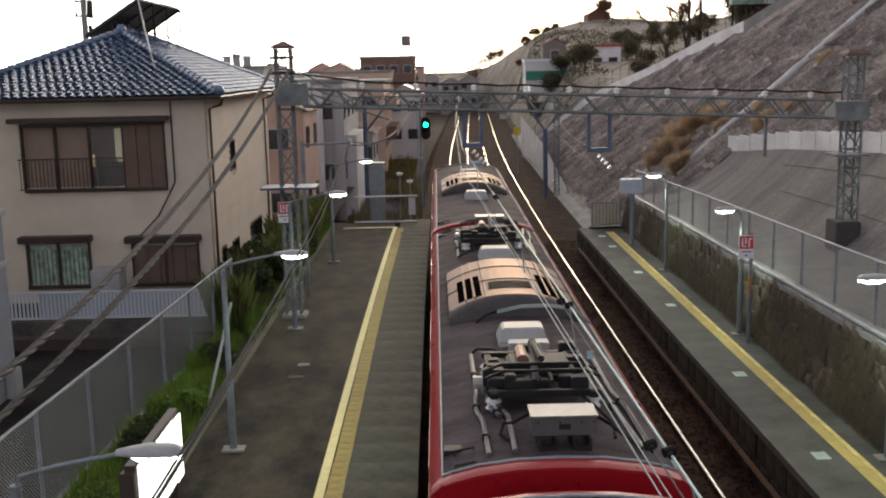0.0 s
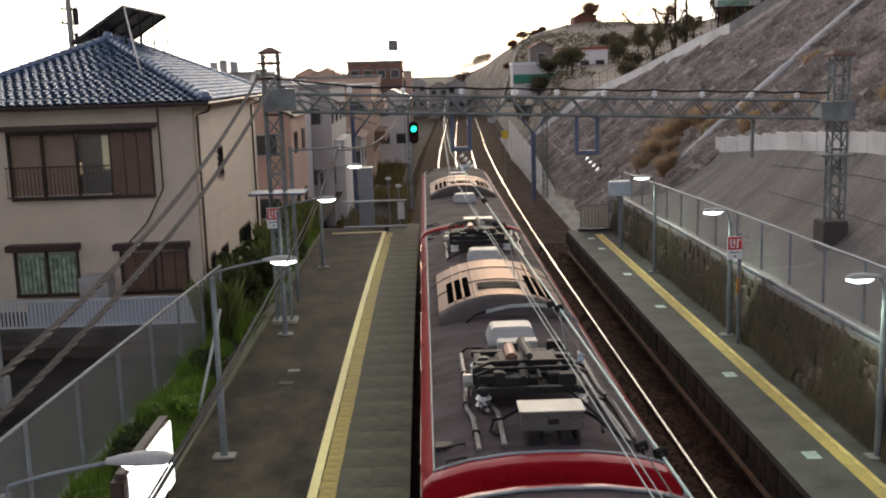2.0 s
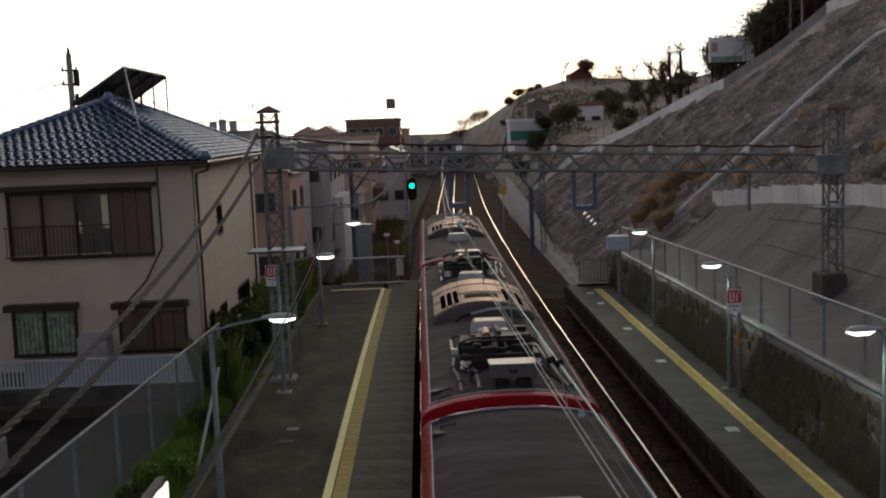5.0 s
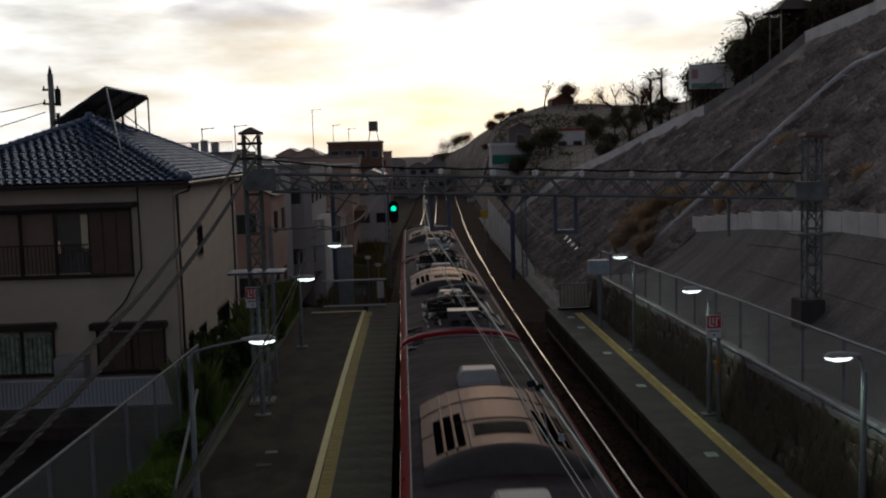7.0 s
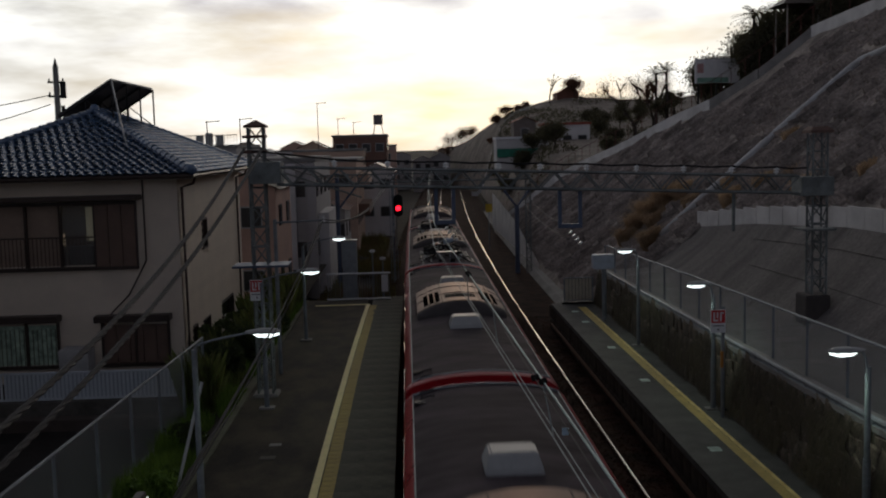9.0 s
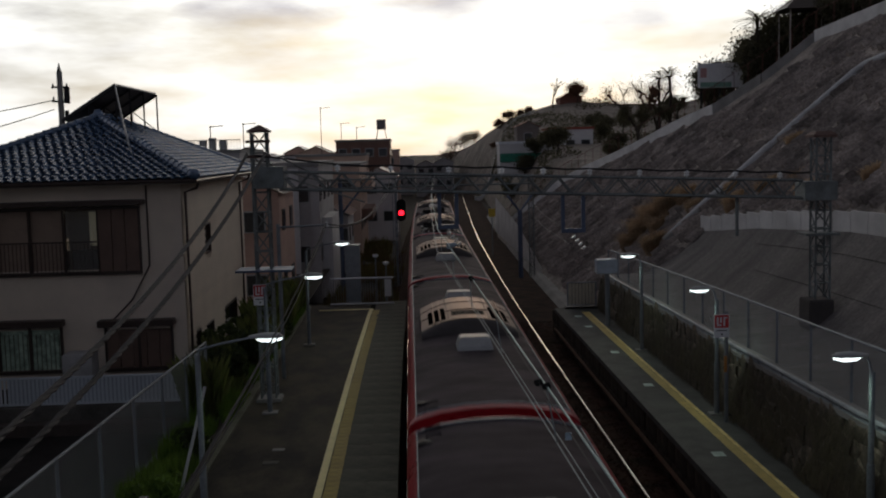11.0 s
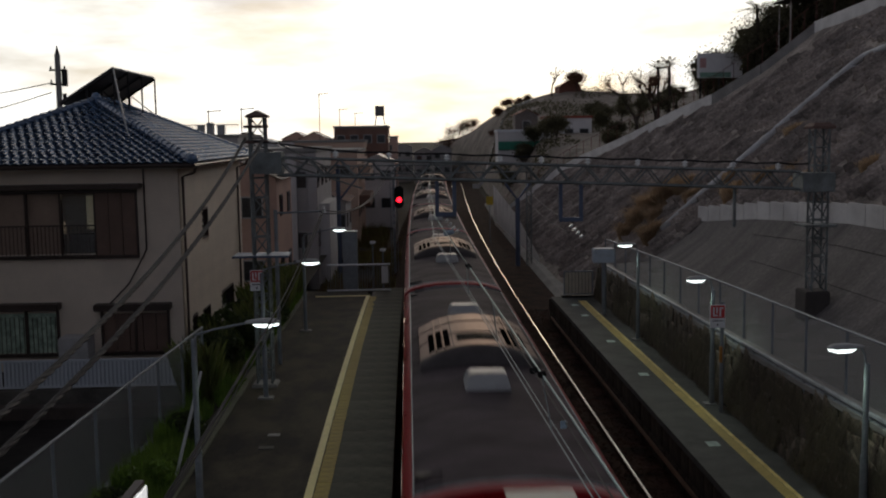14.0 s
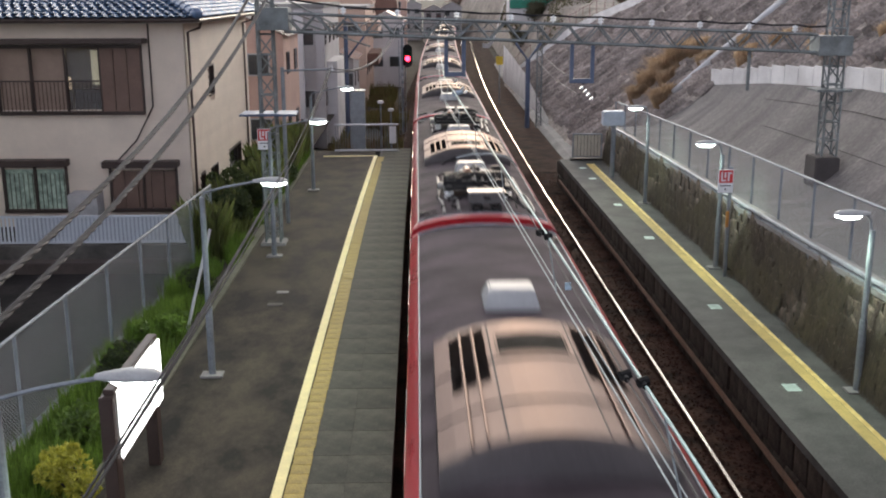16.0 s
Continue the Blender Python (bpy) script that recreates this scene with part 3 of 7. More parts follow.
def build_stone_wall():
    """The low rough stone wall behind the right platform with its pipe rail."""
    w = thing("wall_right", "rough brown stone retaining wall behind the platform", "wall", kind="structure")
    top = lambda y: float(np.interp(y, [10, 16.6, 20.9, 24.9, 30.6, 38.3, 42], [2.9, 2.72, 2.64, 2.57, 2.48, 2.36, 2.3]))
    ys = [-6, 5, 10, 14, 18, 22, 26, 30, 34, 38, 42.6]
    part("backing", loft(B(), [[(7.68, y, PZ - 0.1), (7.88, y, top(y)), (8.3, y, top(y)), (8.3, y, 1.0)] for y in ys]), STONE, w)
    rnd = random.Random(9)
    meshes = []
    for k in range(6):
        bm = B()
        L, Hh = 0.45, 0.29
        prof = [(0, 0), (L, 0), (L, Hh), (0, Hh)]
        front = [bm.verts.new((-0.005 - rnd.random() * 0.035, a + rnd.uniform(-.07, .07), b + rnd.uniform(-.07, .07))) for a, b in prof]
        back = [bm.verts.new((0.04, a + rnd.uniform(-.03, .03), b + rnd.uniform(-.02, .02))) for a, b in prof]
        mid = bm.verts.new((-0.02 - rnd.random() * 0.05, L / 2 + rnd.uniform(-.08, .08), Hh / 2 + rnd.uniform(-.05, .05)))
        for i in range(4):
            j = (i + 1) % 4
            bm.faces.new((front[i], front[j], mid))
            bm.faces.new((back[i], back[j], front[j], front[i]))
        me = bpy.data.meshes.new("stone")
        bm.to_mesh(me)
        bm.free()
        me.materials.append(STONE)
        meshes.append(me)
    y = 13.0
    while y < 42:
        h = top(y) - PZ
        n = max(3, int(h / 0.3))
        for j in range(n):
            f = (j + 0.0) / n
            o = new("stone", rnd.choice(meshes))
            o.parent = w
            o.location = (7.68 + 0.2 * f, y + (0.2 if j % 2 else 0) + rnd.uniform(-.04, .04), PZ + h * f)
            o.scale = (rnd.uniform(0.3, 0.8), rnd.uniform(0.8, 1.15), h / n / 0.27 * rnd.uniform(0.85, 1.2))
            o.rotation_euler = (rnd.uniform(-0.55, 0.55), 0, 0)
        y += 0.43 if y < 26 else 0.5
    # dry weeds and moss hanging on the stones
    vs, fs = [], []
    for _ in range(24000):
        y = 12 + 30 * rnd.random() ** 1.2
        h = top(y) - PZ
        f = rnd.random()
        if noise.noise((y * 0.5, f * 1.5, 3)) < -0.12:
            continue
        x, z = 7.60 + 0.2 * f, PZ + h * f
        l = rnd.uniform(0.1, 0.34)
        bw = rnd.uniform(0.006, 0.016)
        k = len(vs)
        vs += [(x, y - bw, z), (x, y + bw, z), (x - rnd.uniform(0.0, 0.05) - 0.2 * l * 0.5, y + rnd.uniform(-.06, .06), max(PZ, z - l))]
        fs.append((k, k + 1, k + 2))
    o = mesh_part("wall_weeds", vs, fs, mat("dry_moss", (0.115, 0.098, 0.052), 0.9, vary=0.5, scale=1.0, second=(0.06, 0.046, 0.03), bump=0, pieces=0.4), w, "dry weeds and moss on the wall", "stuff")
    cp = loft(B(), [[(7.84, y, top(y)), (7.84, y, top(y) + 0.1), (8.32, y, top(y) + 0.1), (8.32, y, top(y))] for y in ys])
    part("coping", cp, CONCRETE, w)
    g = thing("guard_pipe", "galvanised double pipe rail on the wall top", "railing", kind="structure")
    for dz, r in ((0.20, 0.055), (0.10, 0.035)):
        part("pipe", tube(B(), [(7.9, y, top(y) + dz) for y in ys], r, 8), GALV, g)
    for i in range(24):
        y = 8 + i * 1.5
        part("bracket", box(B(), 7.86, 7.98, y - 0.05, y + 0.05, top(y) - 0.12, top(y) + 0.2, 0.01), GALV, g)
    f = thing("mesh_fence_right", "galvanised wire-mesh fence above the stone wall", "fence", kind="structure")
    ft = lambda y: float(np.interp(y, [10, 17.7, 22.4, 26.6, 32.6, 38.6, 43], [4.25, 4.04, 3.93, 3.84, 3.68, 3.51, 3.38]))
    part("top_rail", tube(B(), [(8.3, y, ft(y)) for y in ys[1:]], 0.03), GALV, f)
    for i in range(18):
        y = 9 + i * 2.0
        part("post", rod(B(), (8.3, y, top(y)), (8.3, y, ft(y)), 0.03), GALV, f)
    mesh_sheet(f, [(8.3, y, top(y) + 0.05) for y in ys[1:]], [(8.3, y, ft(y)) for y in ys[1:]], 0.14)


def mesh_mat(alpha):
    nm = "wire_mesh_%d" % int(alpha * 100)
    if nm in MATS:
        return MATS[nm]
    m = bpy.data.materials.new(nm)
    m.use_nodes = True
    n, l = m.node_tree.nodes, m.node_tree.links
    b = n["Principled BSDF"]
    b.inputs["Base Color"].default_value = (0.42, 0.45, 0.46, 1)
    b.inputs["Metallic"].default_value, b.inputs["Roughness"].default_value = 0.3, 0.5
    tc, mp = n.new("ShaderNodeTexCoord"), n.new("ShaderNodeMapping")
    mp.inputs["Rotation"].default_value = (radians(45), 0, 0)
    l.new(tc.outputs["Object"], mp.inputs["Vector"])
    ws = []
    for d in ("Y", "Z"):
        w = n.new("ShaderNodeTexWave")
        w.bands_direction = d
        w.inputs["Scale"].default_value = 6.0
        l.new(mp.outputs["Vector"], w.inputs["Vector"])
        g = n.new("ShaderNodeMath")
        g.operation, g.inputs[1].default_value = "GREATER_THAN", 1 - alpha * 0.35
        l.new(w.outputs["Fac"], g.inputs[0])
        ws.append(g)
    mx = n.new("ShaderNodeMath")
    mx.operation = "MAXIMUM"
    l.new(ws[0].outputs[0], mx.inputs[0])
    l.new(ws[1].outputs[0], mx.inputs[1])
    l.new(mx.outputs[0], b.inputs["Alpha"])
    MATS[nm] = m
    return m


def mesh_sheet(parent, low, high, alpha):
    """Chain-link between two edges: a thin sheet with real see-through meshes."""
    bm = B()
    loft(bm, [[a, b] for a, b in zip(low, high)])
    return part("wire_mesh", bm, mesh_mat(alpha), parent, "diamond chain-link mesh")


build_ground()
build_left_platform()
build_right_platform()
build_slope()
build_parapet()
build_panel_fence()
build_drain_pipe()
build_stone_wall()

# ---- train ----
CAR = 17.62
CENTRE = 1.28


def car_section(s=1.0):
    """Half-round body section from the left sill over the roof to the right sill."""
    half = [(-1.43, 0.95), (-1.45, 1.5), (-1.45, 2.8), (-1.44, 3.12), (-1.41, 3.28)]
    return half, [(-1.41, 3.28), (-1.29, 3.385), (-1.16, 3.43), (-0.88, 3.50), (-0.45, 3.555), (0, 3.57)]


def mirror(pts):
    return pts + [(-x, z) for x, z in reversed(pts[:-1])] if pts[-1][0] == 0 else pts


def build_car(panto, label):
    car = thing("train_car", label, "train car", group="cars of the train")
    L = CAR / 2 - 0.28
    side, roof = car_section()
    full_roof = mirror(roof)
    # dark roof sheet, between the red ends
    part("roof", loft(B(), [[(x, y, z) for x, z in full_roof[1:-1]] for y in (-L + 0.24, -L * 0.5, 0, L * 0.5, L - 0.24)]), ROOFGREY, car, "dark grey weathered roof", smooth=True)
    for e in (-1, 1):
        ya, yb = (e * (L - 0.23), e * L)
        rings = [[(x, y, z + dz) for x, z in full_roof] for y, dz in ((ya, 0.012), (e * (L - 0.1), 0.01), (yb, -0.03))]
        part("end_band", loft(B(), rings), RED, car, "red roof end band", smooth=True)
        part("end_trim", tube(B(), [(x, ya, z + 0.02) for x, z in full_roof[1:-1]], 0.02, 6), GALV, car, "pale gutter trim")
        bm = B()
        prof = [(x, z) for x, z in side] + [(x, z) for x, z in full_roof[1:]] + [(-x, z) for x, z in reversed(side[:-1])]
        bm.faces.new([bm.verts.new((x, e * (L - 0.01), z - 0.01)) for x, z in prof])
        part("end_wall", bm, RED, car)
        part("gangway", box(B(), -0.55, 0.55, min(e * L, e * (L + 0.27)), max(e * L, e * (L + 0.27)), 1.05, 3.0, 0.05), BLACK, car, "black folded gangway bellows")
    for s in (-1, 1):
        bm = loft(B(), [[(s * -x, y, z) for x, z in side + roof[1:2]] for y in (-L, 0, L)])
        wall = part("side", bm, RED, car, "red painted body side", smooth=True)
        part("gutter", tube(B(), [(s * 1.285, -L + 0.24, 3.395), (s * 1.285, L - 0.24, 3.395)], 0.013, 6), GALV, car, "thin pale gutter")
        part("stripe", box(B(), min(s * 1.45, s * 1.458), max(s * 1.45, s * 1.458), -L + 0.05, L - 0.05, 1.45, 1.75), CREAM, car, "cream stripe below the windows")
        for k, y in enumerate((-7.2, -4.9, -1.4, 1.4, 4.9, 7.2)):
            part("window", box(B(), min(s * 1.45, s * 1.46), max(s * 1.45, s * 1.46), y - 0.8, y + 0.8, 1.95, 2.75, 0.0), GLASSY, car)
        for y in (-6.05, 0.0, 6.05):
            part("door", box(B(), min(s * 1.45, s * 1.459), max(s * 1.45, s * 1.459), y - 0.62, y + 0.62, 1.0, 2.85, 0.0), RED, car)
    for e in (-6.2, 6.2):
        part("bogie", box(B(), -1.0, 1.0, e - 1.5, e + 1.5, 0.12, 0.9, 0.08), DARK, car)
    for e in (-7.2, -5.2, 5.2, 7.2):
        for s in (-1, 1):
            part("wheel", rod(B(), (s * 0.69, e, 0.43), (s * 0.81, e, 0.43), 0.43, seg=16), DARK, car)
    part("underframe", box(B(), -1.2, 1.2, -L + 0.2, L - 0.2, 0.45, 0.96, 0.04), DARK, car)

    # air conditioner: arched cover with louvres in its rear half and dark sloping ends
    ac = part("air_conditioner", ac_cover(), ACTOP, car, "arched metallic air-conditioner cover", smooth=False)
    cowl = mat("cover_end", (0.075, 0.066, 0.064), 0.55, vary=0.3, scale=2, spec=0.3)
    for y0, y1 in ((-1.5, -1.8), (1.85, 2.1)):
        bm = loft(B(), [[(x, y0 + (y1 - y0) * f, 3.42 + (z - 3.42) * k) for x, z in ac_arc()] for f, k in ((0, 0.99), (0.35, 0.93), (1, 0.5))])
        bm.faces.new([v for v in bm.verts][-len(ac_arc()):])
        part("end_cowl", bm, cowl, ac, "dark grey sloping end of the cover", smooth=True)
    for s in (-1, 1):
        for k in range(3):
            # flat slats in shade black; the cover behind them is closed
            part("grille", louvre(s, -1.38 + k * 0.02, 0.50 + k * 0.15, 0.15), SHADE_BLACK, ac, "louvred air grille, slats painted black as its inner shade")
        for k in range(2):
            x = 0.645 + k * 0.15
            z = float(np.interp(x, [p[0] for p in ac_arc()], [p[1] for p in ac_arc()]))
            part("rib", box(B(), min(s * x, s * (x + 0.022)), max(s * x, s * (x + 0.022)), -1.42, 1.8, z - 0.03, z + 0.03), ACTOP, ac)
        for y in (-1.1, -0.5, 0.1, 0.7, 1.3):
            part("slot", box(B(), min(s * 1.112, s * 1.122), max(s * 1.112, s * 1.122), y, y + 0.36, 3.50, 3.53), DARK, ac, "dark slot in the side skirt")
    fan = B()
    for k in range(30):
        x = -0.41 + k * 0.0283
        z = float(np.interp(x, [p[0] for p in ac_arc()], [p[1] for p in ac_arc()]))
        box(fan, x - 0.003, x + 0.003, -0.98, -0.42, z - 0.01, z + 0.014)
    part("fan_grille", fan, DARK, ac, "dark slotted fan grille across the crown")
    well = [(x, z + 0.006) for x, z in ac_arc(40) if abs(x) < 0.44]
    # sheet on the crown, its black is the painted shade of the fan well
    part("fan_opening", loft(B(), [[(x, y, z) for x, z in well] for y in (-1.0, -0.4)]), SHADE_BLACK, ac, "black sheet painted as the shade of the fan opening")
    for y in (-0.2, 1.0):
        part("seam", tube(B(), [(x, y, z + 0.004) for x, z in ac_arc()], 0.012, 5), cowl, ac)
    for s in (-1, 1):
        part("clamp_bar", tube(B(), [(s * 0.47, -1.45, 3.845), (s * 0.47, 1.8, 3.845)], 0.016, 5), DARK, ac)

    # ventilators
    for y in (-3.35, 3.68):
        v = part("ventilator", vent_box(y), LIGHTGREY, car, "pale grey roof ventilator box")
        # solid dark slab stands in for the shade beneath the ventilator
        part("opening", box(B(), -0.34, 0.34, y - 0.36, y + 0.36, 3.47, 3.545), DARK, v, "dark slab painted as the shade under the box")
    # roof-edge handles near the ends
    for e in (-1, 1):
        for yy in (L - 0.74, L - 0.3):
            part("step", tube(B(), [(-1.14, e * yy, 3.40), (-1.14, e * yy, 3.49), (-0.92, e * yy, 3.53), (-0.92, e * yy, 3.45)], 0.016, 5), DARK, car)
        part("corner_plate", box(B(), -1.26, -1.06, e * (L - 0.9) - 0.09, e * (L - 0.9) + 0.09, 3.40, 3.468), DARK, car)
    if panto:
        for e in (-1, 1):
            pantograph(car, e * 5.75, e)
    return car


def ac_arc(n=14):
    """Section of the cover: upright skirts and a flat arch between them."""
    pts = [(-1.11, 3.38)]
    for i in range(n + 1):
        a = -1 + 2 * i / n
        pts.append((a * 1.11, 3.90 - 0.30 * abs(a) ** 2.2))
    return pts + [(1.11, 3.38)]


def ac_cover():
    return loft(B(), [[(x, y, z) for x, z in ac_arc()] for y in (-1.5, -0.9, 0.0, 0.9, 1.85)])


def louvre(s, y0, x0, w):
    """A strip of fine slats lying on the shoulder of the cover."""
    bm = B()
    zs = [p[1] for p in ac_arc()]
    xs = [p[0] for p in ac_arc()]
    za, zb = (float(np.interp(x, xs[1:-1], zs[1:-1])) for x in (x0 + 0.03, x0 + w - 0.01))
    for k in range(22):
        y = y0 + k * 0.078
        vs = [bm.verts.new(p) for p in ((s * (x0 + 0.03), y, za + 0.012), (s * (x0 + w - 0.01), y, zb + 0.012), (s * (x0 + w - 0.01), y + 0.06, zb + 0.02), (s * (x0 + 0.03), y + 0.06, za + 0.02))]
        bm.faces.new(vs if s > 0 else vs[::-1])
    return bm


def vent_box(y):
    bm = B()
    r0, r1, r2 = ([(-w, y - d, z), (w, y - d, z), (w, y + d, z), (-w, y + d, z)] for w, d, z in ((0.385, 0.40, 3.54), (0.375, 0.39, 3.62), (0.31, 0.22, 3.82)))
    loft(bm, [r0, r1, r2], close=True, cap=True)
    bmesh.ops.bevel(bm, geom=list(bm.edges), offset=0.025, segments=2, affect="EDGES")
    return bm


def pantograph(car, y, e):
    """Folded single-arm current collector with its insulators, boxes, pipes and cables; e points to the car's end."""
    pg = part("pantograph", box(B(), -0.67, -0.57, y - 0.95, y + 0.95, 3.72, 3.8, 0.01), DARK, car, "folded black pantograph with insulators and springs")
    part("base_rail", box(B(), 0.57, 0.67, y - 0.95, y + 0.95, 3.72, 3.8, 0.01), DARK, pg)
    for dy in (-0.85, -0.25, 0.35, 0.9):
        part("crossbar", box(B(), -0.7, 0.7, y + dy - 0.05, y + dy + 0.05, 3.73, 3.81, 0.01), DARK, pg)
    arm = B()
    tube(arm, [(-0.1, y + e * 0.75, 3.86), (0.0, y - e * 0.7, 4.0)], 0.06, 7)
    tube(arm, [(0.12, y + e * 0.7, 3.86), (0.1, y - e * 0.75, 3.94)], 0.03, 6)
    tube(arm, [(0.0, y - e * 0.7, 4.0), (0.0, y + e * 0.55, 4.12)], 0.045, 7)
    tube(arm, [(-0.45, y - e * 0.1, 3.85), (-0.45, y + e * 0.5, 3.85)], 0.07, 8)
    tube(arm, [(0.42, y - e * 0.5, 3.86), (0.42, y + e * 0.3, 3.86)], 0.06, 8)
    box(arm, -0.4, 0.4, y - 0.25, y + 0.25, 3.82, 3.98, 0.03)
    part("arm", arm, DARK, pg)
    part("spring_cylinder", tube(B(), [(-0.2, y - 0.15, 3.98), (-0.2, y + 0.35, 3.98)], 0.085, 10), mat("copper_brown", (0.30, 0.16, 0.11), 0.5, 0.4), pg, "copper-brown spring cylinder")
    head = B()
    for dy in (0.42, 0.72):
        tube(head, [(-0.72, y + e * dy, 3.93), (-0.5, y + e * dy, 4.02), (0.5, y + e * dy, 4.02), (0.72, y + e * dy, 3.93)], 0.02, 6)
    part("collector_head", head, DARK, pg)
    for x in (-0.62, 0.62):
        for dy in (-0.75, 0.75):
            ins = B()
            for k in range(3):
                rod(ins, (x, y + dy, 3.47 + k * 0.085), (x, y + dy, 3.52 + k * 0.085), 0.11, 0.07, 10)
            rod(ins, (x, y + dy, 3.4), (x, y + dy, 3.74), 0.045, seg=8)
            part("insulator", ins, PORCELAIN, pg, "white ribbed porcelain insulator")
    big = B()
    for k in range(3):
        rod(big, (-0.74 + k * 0.075, y + 0.15 * e, 3.7), (-0.70 + k * 0.075, y + 0.15 * e, 3.7), 0.17, 0.14, 14)
    rod(big, (-0.86, y + 0.15 * e, 3.7), (-0.45, y + 0.15 * e, 3.7), 0.085, seg=10)
    part("insulator", big, mat("aged_porcelain", (0.42, 0.42, 0.38), 0.3, vary=0.3), pg, "large pale ribbed side insulator")
    rnd = random.Random(4)
    for k in range(26):
        clutter = B()
        x, yy = rnd.uniform(-0.62, 0.62), y + rnd.uniform(-0.85, 0.85)
        a = rnd.uniform(0.05, 0.14)
        box(clutter, x - a, x + a, yy - 0.08, yy + 0.08, 3.72, 3.84 + rnd.random() * 0.14, 0.015)
        part("mechanism_block", clutter, DARK, pg)
    # arrester box at the car end
    yb = y + e * 2.0
    bx = part("arrester_box", box(B(), -0.27, 0.45, yb - 0.2, yb + 0.2, 3.70, 3.92, 0.015), mat("box_grey", (0.12, 0.12, 0.115), 0.5, 0.2, vary=0.3), car, "grey metal box on short legs")
    part("lid", box(B(), -0.29, 0.47, yb - 0.22, yb + 0.22, 3.92, 3.94, 0.006), mat("lid_grey", (0.27, 0.27, 0.26), 0.45, 0.2, vary=0.25), bx, "pale flat lid")
    for x in (-0.2, 0.04, 0.28, 0.42):
        part("rivet", rod(B(), (x, yb + e * 0.2, 3.86), (x, yb + e * 0.206, 3.86), 0.012, seg=6), DARK, bx)
    part("plate", box(B(), 0.03, 0.16, yb - 0.212, yb + 0.212, 3.78, 3.84), DARK, bx)
    for x in (-0.1, 0.28):
        foot = B()
        for q in (-0.09, 0.09):
            box(foot, x + q - 0.015, x + q + 0.015, yb - 0.3, yb + 0.3, 3.5, 3.70)
        for q in (-0.29, 0.29):
            box(foot, x - 0.1, x + 0.1, yb + q - 0.015, yb + q + 0.015, 3.5, 3.62)
        part("foot", foot, DARK, bx)
    # smaller vent beside the pantograph
    yv = y - e * 1.72
    part("junction_box", box(B(), -0.26, 0.34, yv - 0.13, yv + 0.13, 3.5, 3.74, 0.015), LIGHTGREY, car, "pale grey junction box")
    # pipes and cables on the left
    pipe = mat("roof_conduit", (0.20, 0.19, 0.185), 0.5, 0.3, vary=0.35, scale=5, second=(0.09, 0.082, 0.08))
    runs = (((-0.82, -1.75, 3.48), (-0.82, -1.0, 3.49), (-0.80, -0.35, 3.49), (-0.84, 0.5, 3.48), (-0.84, 0.85, 3.48), (-0.78, 1.2, 3.49), (-0.76, 2.3, 3.48)),
            ((-0.52, 0.18, 3.56), (-0.62, 0.22, 3.53), (-0.68, 0.4, 3.52), (-0.66, 0.9, 3.52), (-0.56, 1.15, 3.53)),
            ((-0.60, 0.3, 3.54), (-0.58, 0.75, 3.54), (-0.47, 1.2, 3.54), (-0.47, 2.33, 3.53)),
            ((0.80, -1.0, 3.52), (0.84, 0.3, 3.52), (0.9, 1.3, 3.50), (0.98, 2.2, 3.47)),
            ((0.95, -1.6, 3.48), (0.96, 0.2, 3.48), (1.06, 0.8, 3.45), (1.08, 2.0, 3.44)))
    for run in runs:
        c = part("conduit", tube(B(), [(x, y + e * d, z + 0.055) for x, d, z in run], 0.032, 7), pipe, car, "grey steel conduit")
        for (xa, da, za), (xb, db, zb) in list(zip(run, run[1:]))[1::2]:
            part("joint", box(B(), (xa + xb) / 2 - 0.045, (xa + xb) / 2 + 0.045, y + e * (da + db) / 2 - 0.03, y + e * (da + db) / 2 + 0.03, 3.44, (za + zb) / 2 + 0.10, 0.01), DARK, c)
    lines = (((-0.82, -1.75, 3.5), (-0.72, -1.8, 3.56), (-0.5, -1.62, 3.6), (-0.3, -1.3, 3.6)),
             ((-0.27, 1.9, 3.82), (-0.45, 1.75, 3.66), (-0.55, 1.55, 3.58), (-0.6, 1.75, 3.52), (-0.5, 1.95, 3.53)),
             ((-0.60, -0.1, 3.75), (-0.70, 0.1, 3.62), (-0.66, 0.4, 3.55)),
             ((0.45, 1.9, 3.8), (0.66, 1.8, 3.64), (0.84, 2.1, 3.55), (0.95, 2.25, 3.5)),
             ((0.4, 0.9, 3.75), (0.62, 1.2, 3.62), (0.75, 1.6, 3.56), (0.7, 2.0, 3.54)))
    for run in lines:
        part("cable", tube(B(), [(x, y + e * d, z + 0.05) for x, d, z in run], 0.02, 6), BLACK, car)
    if e < 0:
        for q in (0.0, 0.14):
            part("hose", tube(B(), [(-0.3, -1.84 - q, 3.68), (0.1, -1.9 - q, 3.78), (0.55, -1.95 - q, 3.80), (1.0, -1.9 - q, 3.72), (1.28, -1.8 - q, 3.45)], 0.017, 6), COPPER, car, "pale bare roof lead")
        part("cable", tube(B(), [(-0.3, -1.84, 3.68), (-0.5, -1.9, 3.62), (-0.66, -2.05, 3.53)], 0.018, 6), BLACK, car)


plain = build_car(False, "red train car with grey roof, arched air conditioner and vents")
power = build_car(True, "red train car with grey roof carrying two folded pantographs")
CARS = []
for k in range(8):
    src = power if k in (1, 6) else plain
    CARS.append(src if k in (0, 1) and (src is plain or k == 1) else copy_thing(src, Matrix()))
